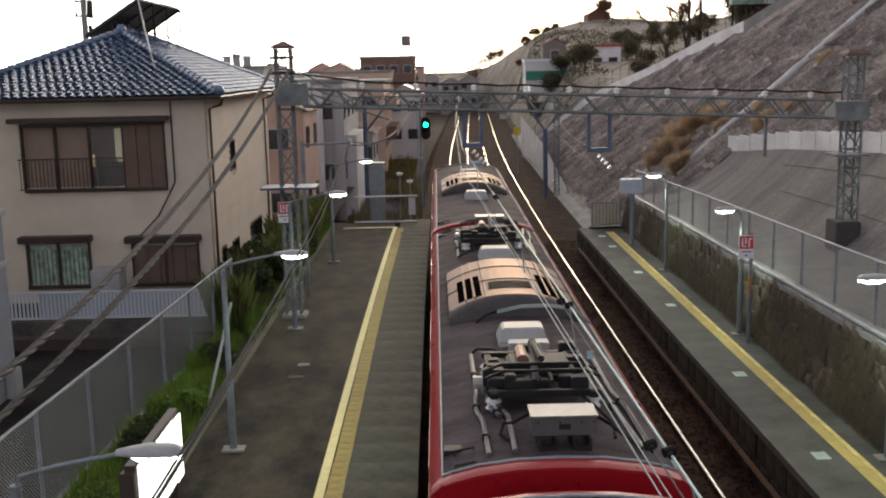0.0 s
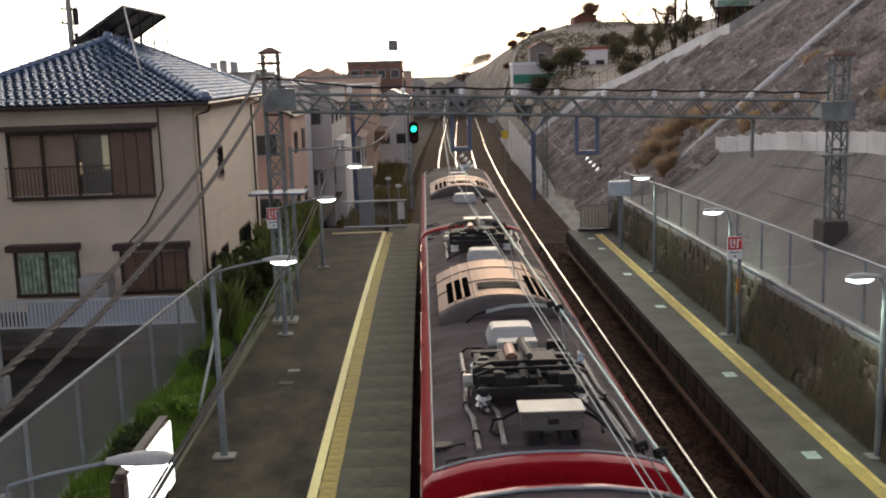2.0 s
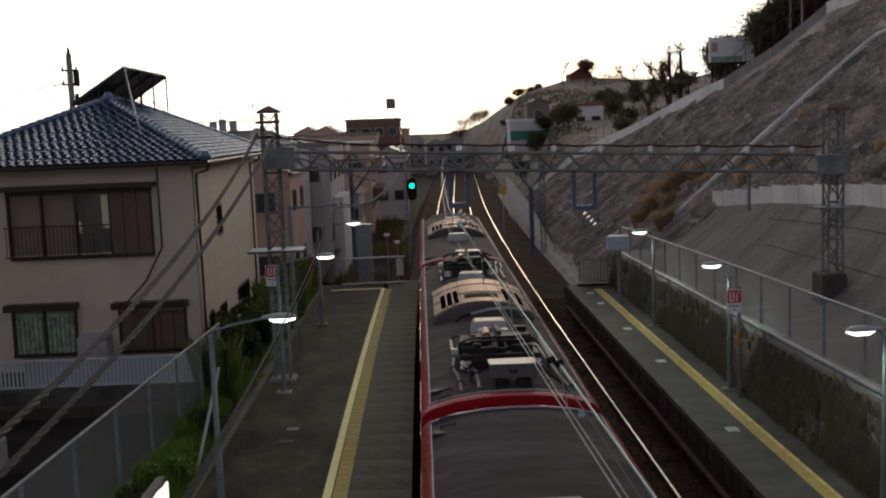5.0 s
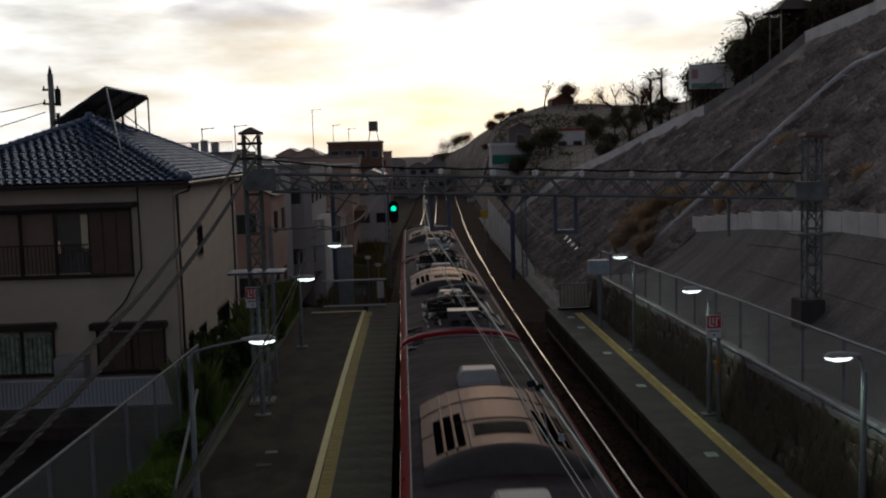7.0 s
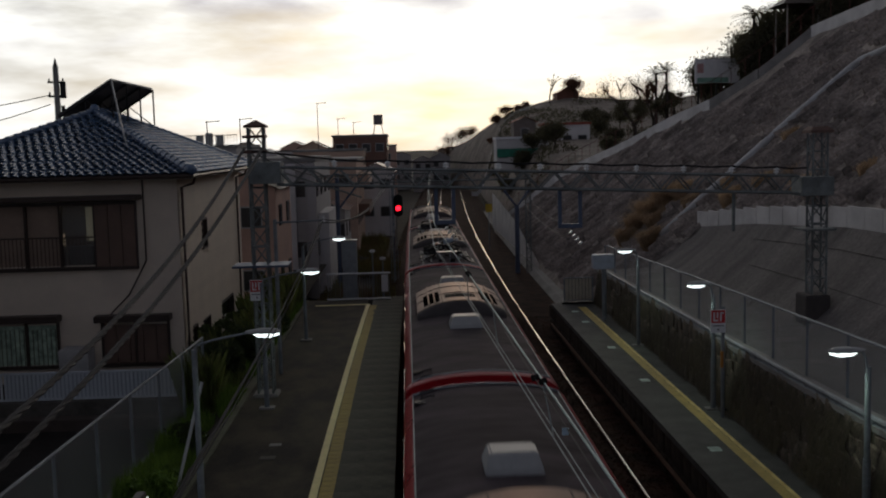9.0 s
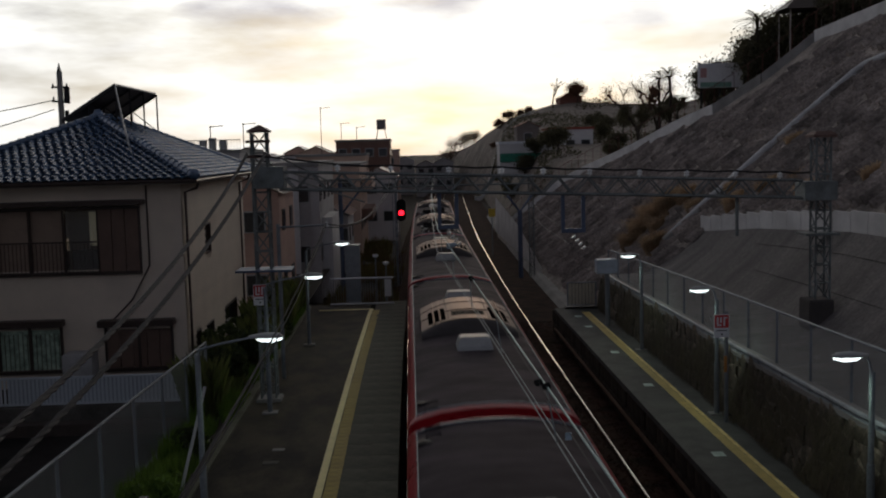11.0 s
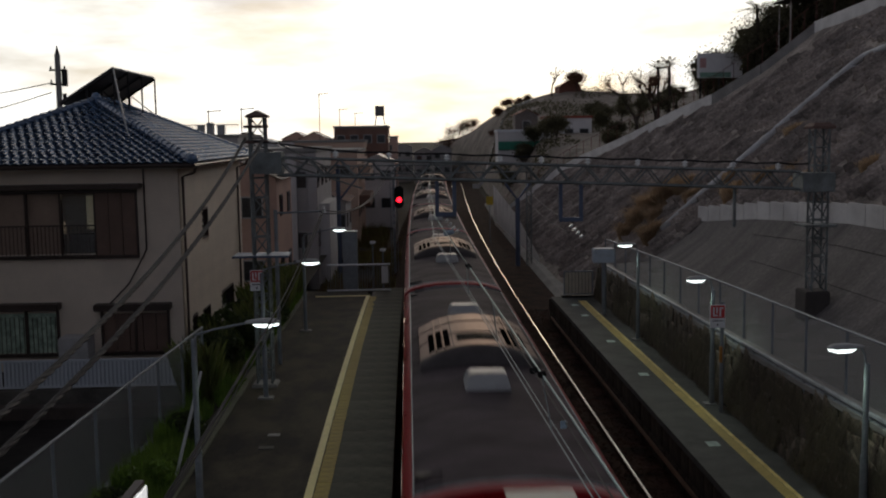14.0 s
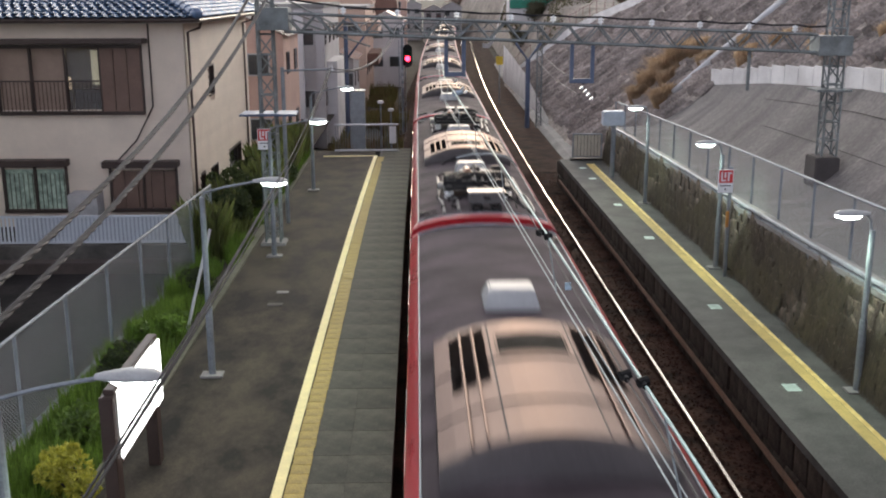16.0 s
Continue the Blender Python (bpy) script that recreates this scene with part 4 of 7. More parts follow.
# driving cab ends on the leading car
cab = part("cab_front", loft(B(), [[(x * s, CAR / 2 - 0.28 + d, 0.95 + (z - 0.95) * h) for x, z in car_section()[0] + mirror(car_section()[1])[1:] + [(-a, b) for a, b in reversed(car_section()[0][:-1])]] for d, s, h in ((0, 1, 1), (0.3, 0.97, 0.985), (0.5, 0.90, 0.95))], cap=True), RED, CARS[0], "rounded red driving cab front", smooth=True)


def train_s(t):
    """Place of the joint behind the second car along the line."""
    q = max(t - 1.3, 0.0)
    s = 10.3 + 0.4140 * q * q + 0.00245 * q ** 3
    return s + float(np.interp(t, [0, 2, 3, 4, 6.5, 8, 8.5, 9, 11.5, 13, 14.5, 15.5, 16], [-0.2, -0.15, -0.3, -0.5, -0.65, -0.35, -0.25, -0.08, -0.04, 0.08, 0.1, -0.06, -0.12]))


def train_motion():
    times = [0.0, 1.0, 1.5, 2.0, 2.5, 3.0, 3.5, 4.0, 4.5, 5.0, 5.5, 6.0, 6.5, 7.0, 7.5, 8.0, 8.5, 9.0, 9.5, 10.0, 10.5, 11.0, 11.5, 12.0, 12.5, 13.0, 13.5, 14.0, 14.5, 15.0, 15.5, 16.0]
    for k, car in enumerate(CARS):
        rows = []
        for t in times:
            y = train_s(t) + CAR * (1 - k) + CAR / 2
            rows.append((t, pose(CENTRE + bend(y), y, 0, 0, 0, (180 if k == 7 else 0) - math.degrees(bend_turn(y)))))
        walk(car, rows)

# ---- left side: yard, fence, houses ----
def house_tile_mesh():
    """One glazed pantile, laid along +y up the roof."""
    bm = B()
    xs = [(-0.13, 0.0), (-0.07, 0.035), (0.0, 0.05), (0.06, 0.03), (0.13, -0.005)]
    loft(bm, [[(x, 0.0, z + 0.045) for x, z in xs], [(x, 0.27, z) for x, z in xs]])
    lip = [bm.verts.new((x, 0.0, z + 0.045)) for x, z in xs] + [bm.verts.new((x, 0.015, z)) for x, z in reversed(xs)]
    bm.faces.new(lip)
    me = bpy.data.meshes.new("roof_tile")
    bm.to_mesh(me)
    bm.free()
    me.materials.append(ROOFTILE)
    me.polygons.foreach_set("use_smooth", [True] * len(me.polygons))
    return me


HX0, HX1, HY0, HY1, HZ0, HZ1 = -14.1, -6.75, 30.5, 41.5, 1.0, 7.05
EX0, EX1, EY0, EY1, EZ = -14.65, -6.2, 29.95, 42.05, 7.12
RIDGE = ((-10.4, 35.2, 9.12), (-10.4, 36.9, 9.12))


def wall_with_holes(name, u0, u1, z0, z1, holes, place, thick, material, parent, label=""):
    """A wall in the (u, z) plane with real openings; place(u, d, z) gives the world point, d into the wall."""
    us = sorted({u0, u1, *[h[0] for h in holes], *[h[1] for h in holes]})
    zs = sorted({z0, z1, *[h[2] for h in holes], *[h[3] for h in holes]})
    bm = B()
    for a, b in zip(us, us[1:]):
        for c, d in zip(zs, zs[1:]):
            um, zm = (a + b) / 2, (c + d) / 2
            if any(h[0] < um < h[1] and h[2] < zm < h[3] for h in holes):
                continue
            bm.faces.new([bm.verts.new(place(u, 0, z)) for u, z in ((a, c), (b, c), (b, d), (a, d))])
    for h in holes:
        pts = [(h[0], h[2]), (h[1], h[2]), (h[1], h[3]), (h[0], h[3])]
        for (ua, za), (ub, zb) in zip(pts, pts[1:] + pts[:1]):
            bm.faces.new([bm.verts.new(place(*q)) for q in ((ua, 0, za), (ub, 0, zb), (ub, thick, zb), (ua, thick, za))])
    return part(name, bm, material, parent, label)


def build_house():
    h = thing("house", "two-storey beige plastered house with blue glazed tile roof", "house")
    front = lambda u, d, z: (u, HY0 + d, z)
    right = lambda u, d, z: (HX1 - d, u, z)
    fh = [(-12.15, -8.0, 4.5, 6.3), (-12.3, -10.45, 1.55, 2.75), (-9.15, -7.2, 1.55, 2.7)]
    rh = [(33.7, 34.5, 4.6, 5.55), (31.6, 32.3, 1.75, 2.35), (33.3, 34.4, 1.7, 2.3), (36.6, 39.0, 1.6, 2.35)]
    fw = wall_with_holes("wall", HX0, HX1, HZ0, HZ1, fh, front, 0.18, PLASTER, h, "beige plaster front wall")
    # siding boards on the side wall
    part("wall", box(B(), HX1 - 0.25, HX1 - 0.18, HY0 + 0.02, HY1, HZ0, HZ1), PLASTER, h)
    wall_with_holes("wall", HY0, HY1, HZ0, HZ1, rh, right, 0.18, SIDING, h, "beige siding side wall")
    z = HZ0 + 0.05
    while z < HZ1 - 0.05:
        cuts = [(HY0 + 0.01, HY1)]
        for a, b, c, d in rh:
            if z + 0.2 > c and z < d:
                cuts = [q for (p0, p1) in cuts for q in ((p0, min(p1, a)), (max(p0, b), p1)) if q[1] - q[0] > 0.05]
        for p0, p1 in cuts:
            bm = B()
            vs = [bm.verts.new(v) for v in ((HX1 + 0.045, p0, z), (HX1 + 0.045, p1, z), (HX1 + 0.006, p1, z + 0.2), (HX1 + 0.006, p0, z + 0.2), (HX1, p0, z), (HX1, p1, z))]
            bm.faces.new(vs[:4])
            bm.faces.new((vs[4], vs[5], vs[1], vs[0]))
            part("siding_board", bm, SIDING, h)
        z += 0.21
    part("wall", box(B(), HX0, HX0 + 0.2, HY0, HY1, HZ0, HZ1), PLASTER, h)
    part("wall", box(B(), HX0, HX1, HY1 - 0.2, HY1, HZ0, HZ1), PLASTER, h)
    part("floor", box(B(), HX0 + 0.2, HX1 - 0.3, HY0 + 0.2, HY1 - 0.2, 3.6, 3.8), DARKCONCRETE, h)
    part("room_wall", box(B(), HX0 + 0.2, HX1 - 0.3, HY0 + 3.2, HY0 + 3.3, 1.05, 7.0), mat("dim_room", (0.25, 0.2, 0.15), 0.8), h)
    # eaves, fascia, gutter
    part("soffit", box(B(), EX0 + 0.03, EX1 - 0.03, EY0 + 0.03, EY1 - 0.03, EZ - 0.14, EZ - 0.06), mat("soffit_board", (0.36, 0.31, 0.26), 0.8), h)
    g = B()
    for a, b in (((EX0, EY0), (EX1, EY0)), ((EX1, EY0), (EX1, EY1)), ((EX1, EY1), (EX0, EY1)), ((EX0, EY1), (EX0, EY0))):
        rod(g, (*a, EZ - 0.05), (*b, EZ - 0.05), 0.065, seg=8)
    part("gutter", g, BROWN, h, "dark brown gutter")
    # roof deck under the tiles
    c = [(EX0, EY0, EZ), (EX1, EY0, EZ), (EX1, EY1, EZ), (EX0, EY1, EZ)]
    bm = B()
    v = [bm.verts.new(p) for p in c] + [bm.verts.new(p) for p in RIDGE]
    for q in ((0, 1, 4), (1, 2, 5, 4), (2, 3, 5), (3, 0, 4, 5)):
        bm.faces.new([v[i] for i in q])
    roof = part("roof", bm, mat("roof_deck", (0.03, 0.045, 0.08), 0.5), h, "hipped roof of glazed blue pantiles")
    tile = house_tile_mesh()
    base = [tuple(p.co) for p in tile.vertices]
    faces = [tuple(p.vertices) for p in tile.polygons]
    vs, fs = [], []
    count = 0
    for a, b, apexes in ((c[0], c[1], (RIDGE[0],)), (c[1], c[2], RIDGE)):
        a, b = Vector(a), Vector(b)
        ux = (b - a).normalized()
        mid = Vector(apexes[0])
        foot = a + ux * (mid - a).dot(ux)
        up = (mid - foot)
        slant = up.length
        up.normalize()
        nz = ux.cross(up)
        rows = int(slant / 0.235)
        e0 = (Vector(apexes[0]) - a).dot(ux)
        e1 = (Vector(apexes[-1]) - a).dot(ux)
        total = (b - a).length
        for r in range(rows):
            f = (r + 0.4) * 0.235 / slant
            lo, hi = e0 * f, total - (total - e1) * f
            n = int((hi - lo) / 0.265)
            for k in range(n):
                x = lo + (k + 0.5) * (hi - lo) / n
                o = a + ux * x + up * (r * 0.235 - 0.06) + nz * 0.03
                m = Matrix((ux, up, nz)).transposed().to_4x4()
                m.translation = o
                if apexes == (RIDGE[0],) and count < 300:
                    count += 1
                    t = new("roof_tile", tile)
                    t.parent, t.matrix_basis = roof, m @ pose(0, 0, 0, random.uniform(-1, 1), 0, 0)
                else:
                    i0 = len(vs)
                    vs += [tuple(m @ Vector(p)) for p in base]
                    fs += [tuple(i0 + i for i in f_) for f_ in faces]
    me = bpy.data.meshes.new("roof_tiles")
    me.from_pydata(vs, [], fs)
    me.materials.append(ROOFTILE)
    t = new("roof_tiles", me)
    t.parent = roof
    tagged(t, kind="stuff")
    for p, q in ((c[0], RIDGE[0]), (c[1], RIDGE[0]), (c[2], RIDGE[1]), (c[3], RIDGE[1]), RIDGE):
        p, q = Vector(p), Vector(q)
        n = max(3, int((q - p).length / 0.3))
        bm = B()
        for i in range(n):
            rod(bm, p.lerp(q, i / n) + Vector((0, 0, 0.09)), p.lerp(q, (i + 1.05) / n) + Vector((0, 0, 0.07)), 0.115, 0.10, 8)
        part("hip_tile", bm, ROOFTILE, roof, "row of rounded hip tiles")
    for p in (c[1], RIDGE[0]):
        bm = B()
        bmesh.ops.create_icosphere(bm, subdivisions=2, radius=0.17, matrix=Matrix.Translation(Vector(p) + Vector((0, 0, 0.14))))
        part("end_tile", bm, ROOFTILE, roof, smooth=True)
    # first-floor window with shutters, grille and lit room
    y = HY0
    part("awning", box(B(), -12.4, -7.8, y - 0.55, y + 0.02, 6.42, 6.56, 0.02), BROWN, h, "dark brown window awning")
    w = part("window", box(B(), -12.2, -7.95, y - 0.14, y - 0.02, 6.28, 6.38, 0.01), BROWN, h, "wide first-floor window in dark frame")
    for x in (-12.18, -11.2, -10.2, -9.2, -8.0):
        part("mullion", box(B(), x - 0.03, x + 0.03, y - 0.1, y + 0.05, 4.42, 6.3, 0.005), BROWN, w)
    part("sill", box(B(), -12.2, -7.97, y - 0.12, y + 0.02, 4.36, 4.46, 0.01), BROWN, w)
    blind = mat("tan_blind", (0.30, 0.22, 0.17), 0.8, vary=0.15)
    part("blind", box(B(), -12.15, -11.23, y + 0.03, y + 0.07, 4.5, 6.28), blind, w)
    part("blind", box(B(), -11.17, -10.23, y + 0.03, y + 0.07, 4.5, 6.28), blind, w)
    part("pane", box(B(), -10.17, -9.23, y + 0.03, y + 0.04, 4.5, 6.28), glass("clear_glass", (0.5, 0.5, 0.48), 0.03, 0.15), w)
    lamp = new("room_light", bpy.data.lights.new("room_light", "POINT"))
    lamp.data.energy, lamp.data.color, lamp.data.shadow_soft_size, lamp.location = 9, (1.0, 0.82, 0.55), 0.15, (-9.7, y + 1.6, 6.3)
    part("shelf", box(B(), -10.3, -9.3, y + 0.9, y + 1.3, 3.8, 5.0, 0.02), mat("dark_furniture", (0.06, 0.05, 0.045), 0.6), w, "dark furniture inside the room")
    # the curtain's own emission stands in for lamplight falling on it
    part("curtain", box(B(), -9.55, -9.28, y + 0.3, y + 0.34, 5.2, 6.2), mat("cream_curtain", (0.7, 0.62, 0.4), 0.9, glow=0.3), w, "cream curtain with lamplight painted in as glow")
    part("room_lamp", box(B(), -10.42, -10.36, y + 0.8, y + 0.86, 5.0, 5.4, 0.02), ROOMGLOW, w)
    for k in range(3):
        x = -9.17 + k * 0.39
        part("shutter_board", box(B(), x, x + 0.37, y - 0.11, y - 0.05, 4.46, 6.28, 0.008), SHUTTER, w)
    gr = B()
    for k in range(26):
        x = -12.2 + k * 0.115
        rod(gr, (x, y - 0.3, 4.48), (x, y - 0.3, 5.35), 0.012, seg=4)
    rod(gr, (-12.25, y - 0.3, 5.36), (-9.15, y - 0.3, 5.36), 0.022, seg=5)
    rod(gr, (-12.25, y - 0.3, 4.48), (-9.15, y - 0.3, 4.48), 0.02, seg=5)
    part("grille", gr, BROWN, w, "thin dark balcony grille")
    # ground-floor windows
    for x0, x1, z0, z1, lit in ((-12.3, -10.45, 1.55, 2.75, True), (-9.15, -7.2, 1.55, 2.7, False)):
        part("awning", box(B(), x0 - 0.15, x1 + 0.12, y - 0.4, y + 0.02, z1 + 0.12, z1 + 0.32, 0.02), BROWN, h, "dark brown window hood")
        w = part("window", box(B(), x0 - 0.05, x1 + 0.05, y - 0.12, y - 0.01, z0 - 0.1, z0, 0.01), BROWN, h, "ground-floor window in dark frame")
        for x in (x0, (x0 + x1) / 2, x1):
            part("mullion", box(B(), x - 0.035, x + 0.035, y - 0.09, y + 0.05, z0, z1 + 0.1, 0.005), BROWN, w)
        if lit:
            part("pane", box(B(), x0, x1, y + 0.04, y + 0.05, z0, z1), mat("frosted_lit", (0.42, 0.52, 0.42), 0.35, vary=0.5, scale=4, second=(0.12, 0.17, 0.14), bump=0, glow=0.07), w, "frosted glass faintly lit from inside")
            gr = B()
            for k in range(14):
                x = x0 + 0.07 + k * (x1 - x0) / 14
                rod(gr, (x, y - 0.1, z0), (x, y - 0.1, z1 - 0.1), 0.012, seg=4)
            part("grille", gr, BROWN, w)
        else:
            for k in range(5):
                x = x0 + 0.03 + k * 0.39
                part("shutter_board", box(B(), x, x + 0.37, y - 0.03, y + 0.03, z0, z1, 0.008), SHUTTER, w)
    for a, b, c0, d0 in rh:
        w = part("window", box(B(), HX1 - 0.12, HX1 - 0.1, a, b, c0, d0), GLASSY, h, "small dark side window")
        for q in (a, b):
            part("jamb", box(B(), HX1 - 0.1, HX1 + 0.05, q - 0.03, q + 0.03, c0, d0, 0.004), BROWN, w)
        for q in (c0, d0):
            part("rail", box(B(), HX1 - 0.1, HX1 + 0.055, a, b, q - 0.03, q + 0.03, 0.004), BROWN, w)
    for x, yy in ((HX1 + 0.1, HY0 + 0.15), (HX1 + 0.1, 40.4)):
        part("downpipe", tube(B(), [(EX1 - 0.03, yy - 0.1, EZ - 0.1), (EX1 - 0.1, yy, EZ - 0.28), (x, yy, EZ - 0.4), (x, yy, HZ0)], 0.045, 8), BROWN, h, "dark brown downpipe")
    part("conduit", tube(B(), [(-7.75, y - 0.05, 7.0), (-7.75, y - 0.04, 4.6), (-8.3, y - 0.04, 3.6), (-9.0, y - 0.04, 2.9)], 0.025, 6), BROWN, h)
    b = tagged(part("storage_box", box(B(), -10.2, -9.35, 29.6, 30.3, 0.95, 2.15, 0.03), mat("box_paint", (0.46, 0.45, 0.44), 0.6)), "pale grey outdoor storage box beside the house", "storage box")
    # rooftop panel deck
    d = thing("roof_panel_deck", "dark tilted panel on a thin steel frame over the roof", "roof deck")
    A, Bp, C = Vector((-11.75, 35.6, 9.05)), Vector((-9.9, 35.6, 10.22)), Vector((-9.25, 38.6, 10.05))
    D = A + (C - Bp)
    bm = B()
    up = Vector((-0.03, 0, 0.07))
    vv = [bm.verts.new(p) for p in (A, Bp, C, D, A + up, Bp + up, C + up, D + up)]
    for q in ((3, 2, 1, 0), (4, 5, 6, 7), (0, 1, 5, 4), (1, 2, 6, 5), (2, 3, 7, 6), (3, 0, 4, 7)):
        bm.faces.new([vv[i] for i in q])
    part("panel", bm, mat("panel_dark", (0.05, 0.045, 0.045), 0.5), d)
    for f in (0, 0.33, 0.66, 1):
        p = Bp.lerp(C, f)
        part("post", rod(B(), (p.x, p.y, 8.5), p, 0.03, seg=6), DARK, d)
        q = A.lerp(D, f).lerp(p, 0.5)
        part("post", rod(B(), (q.x, q.y, 8.6), q, 0.03, seg=6), DARK, d)
        part("rafter", rod(B(), A.lerp(D, f) - up * 0.4, p - up * 0.4, 0.035, seg=6), DARK, d)
        part("brace", rod(B(), (p.x, p.y, 8.7), q, 0.02, seg=5), DARK, d)
    wire = B()
    tube(wire, sag(Bp, (-7.75, 29.95, 7.0), 0.25), 0.03, 5)
    tagged(part("house_cable", wire, LIGHTGREY), "grey service cable from the roof deck to the eave", "cable")


def build_yard():
    bm = loft(B(), [[(x, y, 0.3 if y < 28.3 else 0.98) for x in (-60, -30, -14, -6.2)] for y in (-20, 5, 15, 22, 28.2)])
    tagged(part("yard", bm, mat("yard_asphalt", (0.040, 0.035, 0.033), 0.92, spec=0.1, vary=0.4, scale=0.4, second=(0.012, 0.011, 0.0105))), "dark asphalt yard below the house", "yard", kind="structure")
    bm = loft(B(), [[(-60, y, 0.98), (-14, y, 0.98), (-4.8, y, 0.98)] for y in (28.2, 45, 70)])
    tagged(part("house_lot", bm, EARTH), "bare earth house lot", "ground", kind="structure")
    w = thing("yard_wall", "dark low retaining wall below a white fence", "wall", kind="structure")
    part("wall", box(B(), -18, -6.1, 28.05, 28.25, 0.2, 1.0), DARKCONCRETE, w)
    part("ledge", box(B(), -18, -6.1, 27.6, 28.05, 0.2, 0.62, 0.02), mat("brown_ledge", (0.09, 0.07, 0.06), 0.9, vary=0.3), w)
    f = thing("yard_fence", "white vertical-slat metal fence in front of the house", "fence")
    white = mat("white_fence_paint", (0.62, 0.66, 0.70), 0.5, vary=0.1)
    part("rail", box(B(), -13.0, -6.15, 28.1, 28.16, 1.78, 1.84, 0.01), white, f)
    part("rail", box(B(), -13.0, -6.15, 28.1, 28.16, 1.05, 1.11, 0.01), white, f)
    bm = box(B(), -0.03, 0.03, -0.012, 0.012, 1.08, 1.8)
    sl = part("slat", bm, white, f)
    sl.location = (-12.95, 28.13, 0)
    for i in range(1, 62):
        o = new("slat", sl.data)
        o.parent, o.location = f, (-12.95 + i * 0.111, 28.13, 0)
    part("panel", box(B(), -11.2, -6.2, 28.17, 28.19, 1.1, 1.78), mat("pale_panel", (0.42, 0.46, 0.52), 0.4, vary=0.15), f, "pale translucent backing panel")
    # chain-link fence along the platform
    c = thing("mesh_fence_left", "galvanised chain-link fence beside the grassy platform edge", "fence")
    fx = lambda y: -6.37 + (y - 15) * 0.0425
    ys = [4, 8, 12, 16, 20, 24, 28.4]
    part("top_rail", tube(B(), [(fx(y), y, 2.62) for y in ys], 0.03), GALV, c)
    part("low_rail", tube(B(), [(fx(y), y, 0.98) for y in ys], 0.02), GALV, c)
    for i in range(12):
        y = 4.7 + i * 2.15
        part("post", rod(B(), (fx(y), y, 0.4), (fx(y), y, 2.64), 0.036), GALV, c)
    mesh_sheet(c, [(fx(y), y, 0.9) for y in ys], [(fx(y), y, 2.6) for y in ys], 0.20)
    part("base_wall", loft(B(), [[(fx(y) - 0.1, y, 0.2), (fx(y) - 0.1, y, 0.9), (fx(y) + 0.1, y, 0.9), (fx(y) + 0.1, y, 0.4)] for y in ys]), CONCRETE, c, "weathered concrete footing")
    part("prop", rod(B(), (-4.80, 20.2, 0.95), (-4.47, 21.6, 2.9), 0.036), LIGHTGREY, c, "pale leaning prop pole")
    bm = loft(B(), [[(-6.9 + max(0, y - 14) * 0.05, y, 0.75), (-5.6, y, 0.9), (-4.7, y, 0.98)] for y in (-6, 8, 14, 20, 28, 45)])
    tagged(part("verge", bm, EARTH), "earth verge between platform and fence", "verge", kind="structure")
    # grey building at the yard's side
    g = thing("grey_building", "grey rendered building with a white-framed window", "building")
    grey = mat("grey_render", (0.30, 0.32, 0.34), 0.8, vary=0.15)
    right = lambda u, d, z: (-10.5 - d, u, z)
    front = lambda u, d, z: (u, 24.0 - d, z)
    part("wall", box(B(), -18, -10.22, 17.8, 23.98, 0.25, 12.5, 0.02), grey, g)
    for z in (3.4, 4.6, 6.9, 8.2):
        part("ledge", box(B(), -18.05, -10.14, 17.7, 24.06, z, z + 0.12, 0.02), LIGHTGREY, g)
    for z in (1.6, 5.2):
        w = part("window", box(B(), -10.22, -10.17, 19.5, 22.8, z, z + 1.5, 0.01), WHITESIGN, g, "white-framed window")
        part("pane", box(B(), -10.17, -10.155, 19.6, 22.7, z + 0.1, z + 1.4), GLASSY, w)
    part("meter_box", box(B(), -10.21, -9.97, 23.3, 23.7, 0.3, 1.0, 0.02), LIGHTGREY, g)


def leaf_cloud(points, size, rnd, flat=0.5):
    """Small folded leaves scattered at points."""
    vs, fs = [], []
    for p in points:
        s = size * rnd.uniform(0.6, 1.4)
        d = Vector((rnd.uniform(-1, 1), rnd.uniform(-1, 1), rnd.uniform(-flat, 1))).normalized()
        e = d.orthogonal().normalized()
        e.rotate(Matrix.Rotation(rnd.random() * 6.28, 3, d))
        q = d.cross(e)
        c = Vector(p)
        k = len(vs)
        vs += [tuple(c - e * s), tuple(c + q * s * 0.45 + d * s * .15), tuple(c + e * s), tuple(c - q * s * 0.45 + d * s * .15)]
        fs += [(k, k + 1, k + 2), (k, k + 2, k + 3)]
    return vs, fs


def shrub(name, label, loc, r, h, material, n, size, seed, kind=""):
    rnd = random.Random(seed)
    t = thing(name, label, "shrub", loc)
    lumps = [(rnd.uniform(-r, r) * 0.7, rnd.uniform(-r, r) * 0.7, h * rnd.uniform(0.3, 0.8), rnd.uniform(0.3, 0.55) * min(r, h)) for _ in range(9)]
    pts = []
    for _ in range(n):
        x, y, z, q = rnd.choice(lumps)
        d = Vector((rnd.gauss(0, 1), rnd.gauss(0, 1), rnd.gauss(0, 1))).normalized() * q * rnd.uniform(0.75, 1.1)
        pts.append((x + d.x, y + d.y, max(0.02, z + d.z)))
    bm = B()
    for x, y, z, q in lumps:
        tube(bm, [(0, 0, -0.1), (x * 0.4, y * 0.4, z * 0.5), (x, y, z)], [0.03, 0.02, 0.008], 5)
    part("stem", bm, BARK, t)
    vs, fs = leaf_cloud(pts, size, rnd)
    mesh_part("leaves", vs, fs, material, t)
    return t


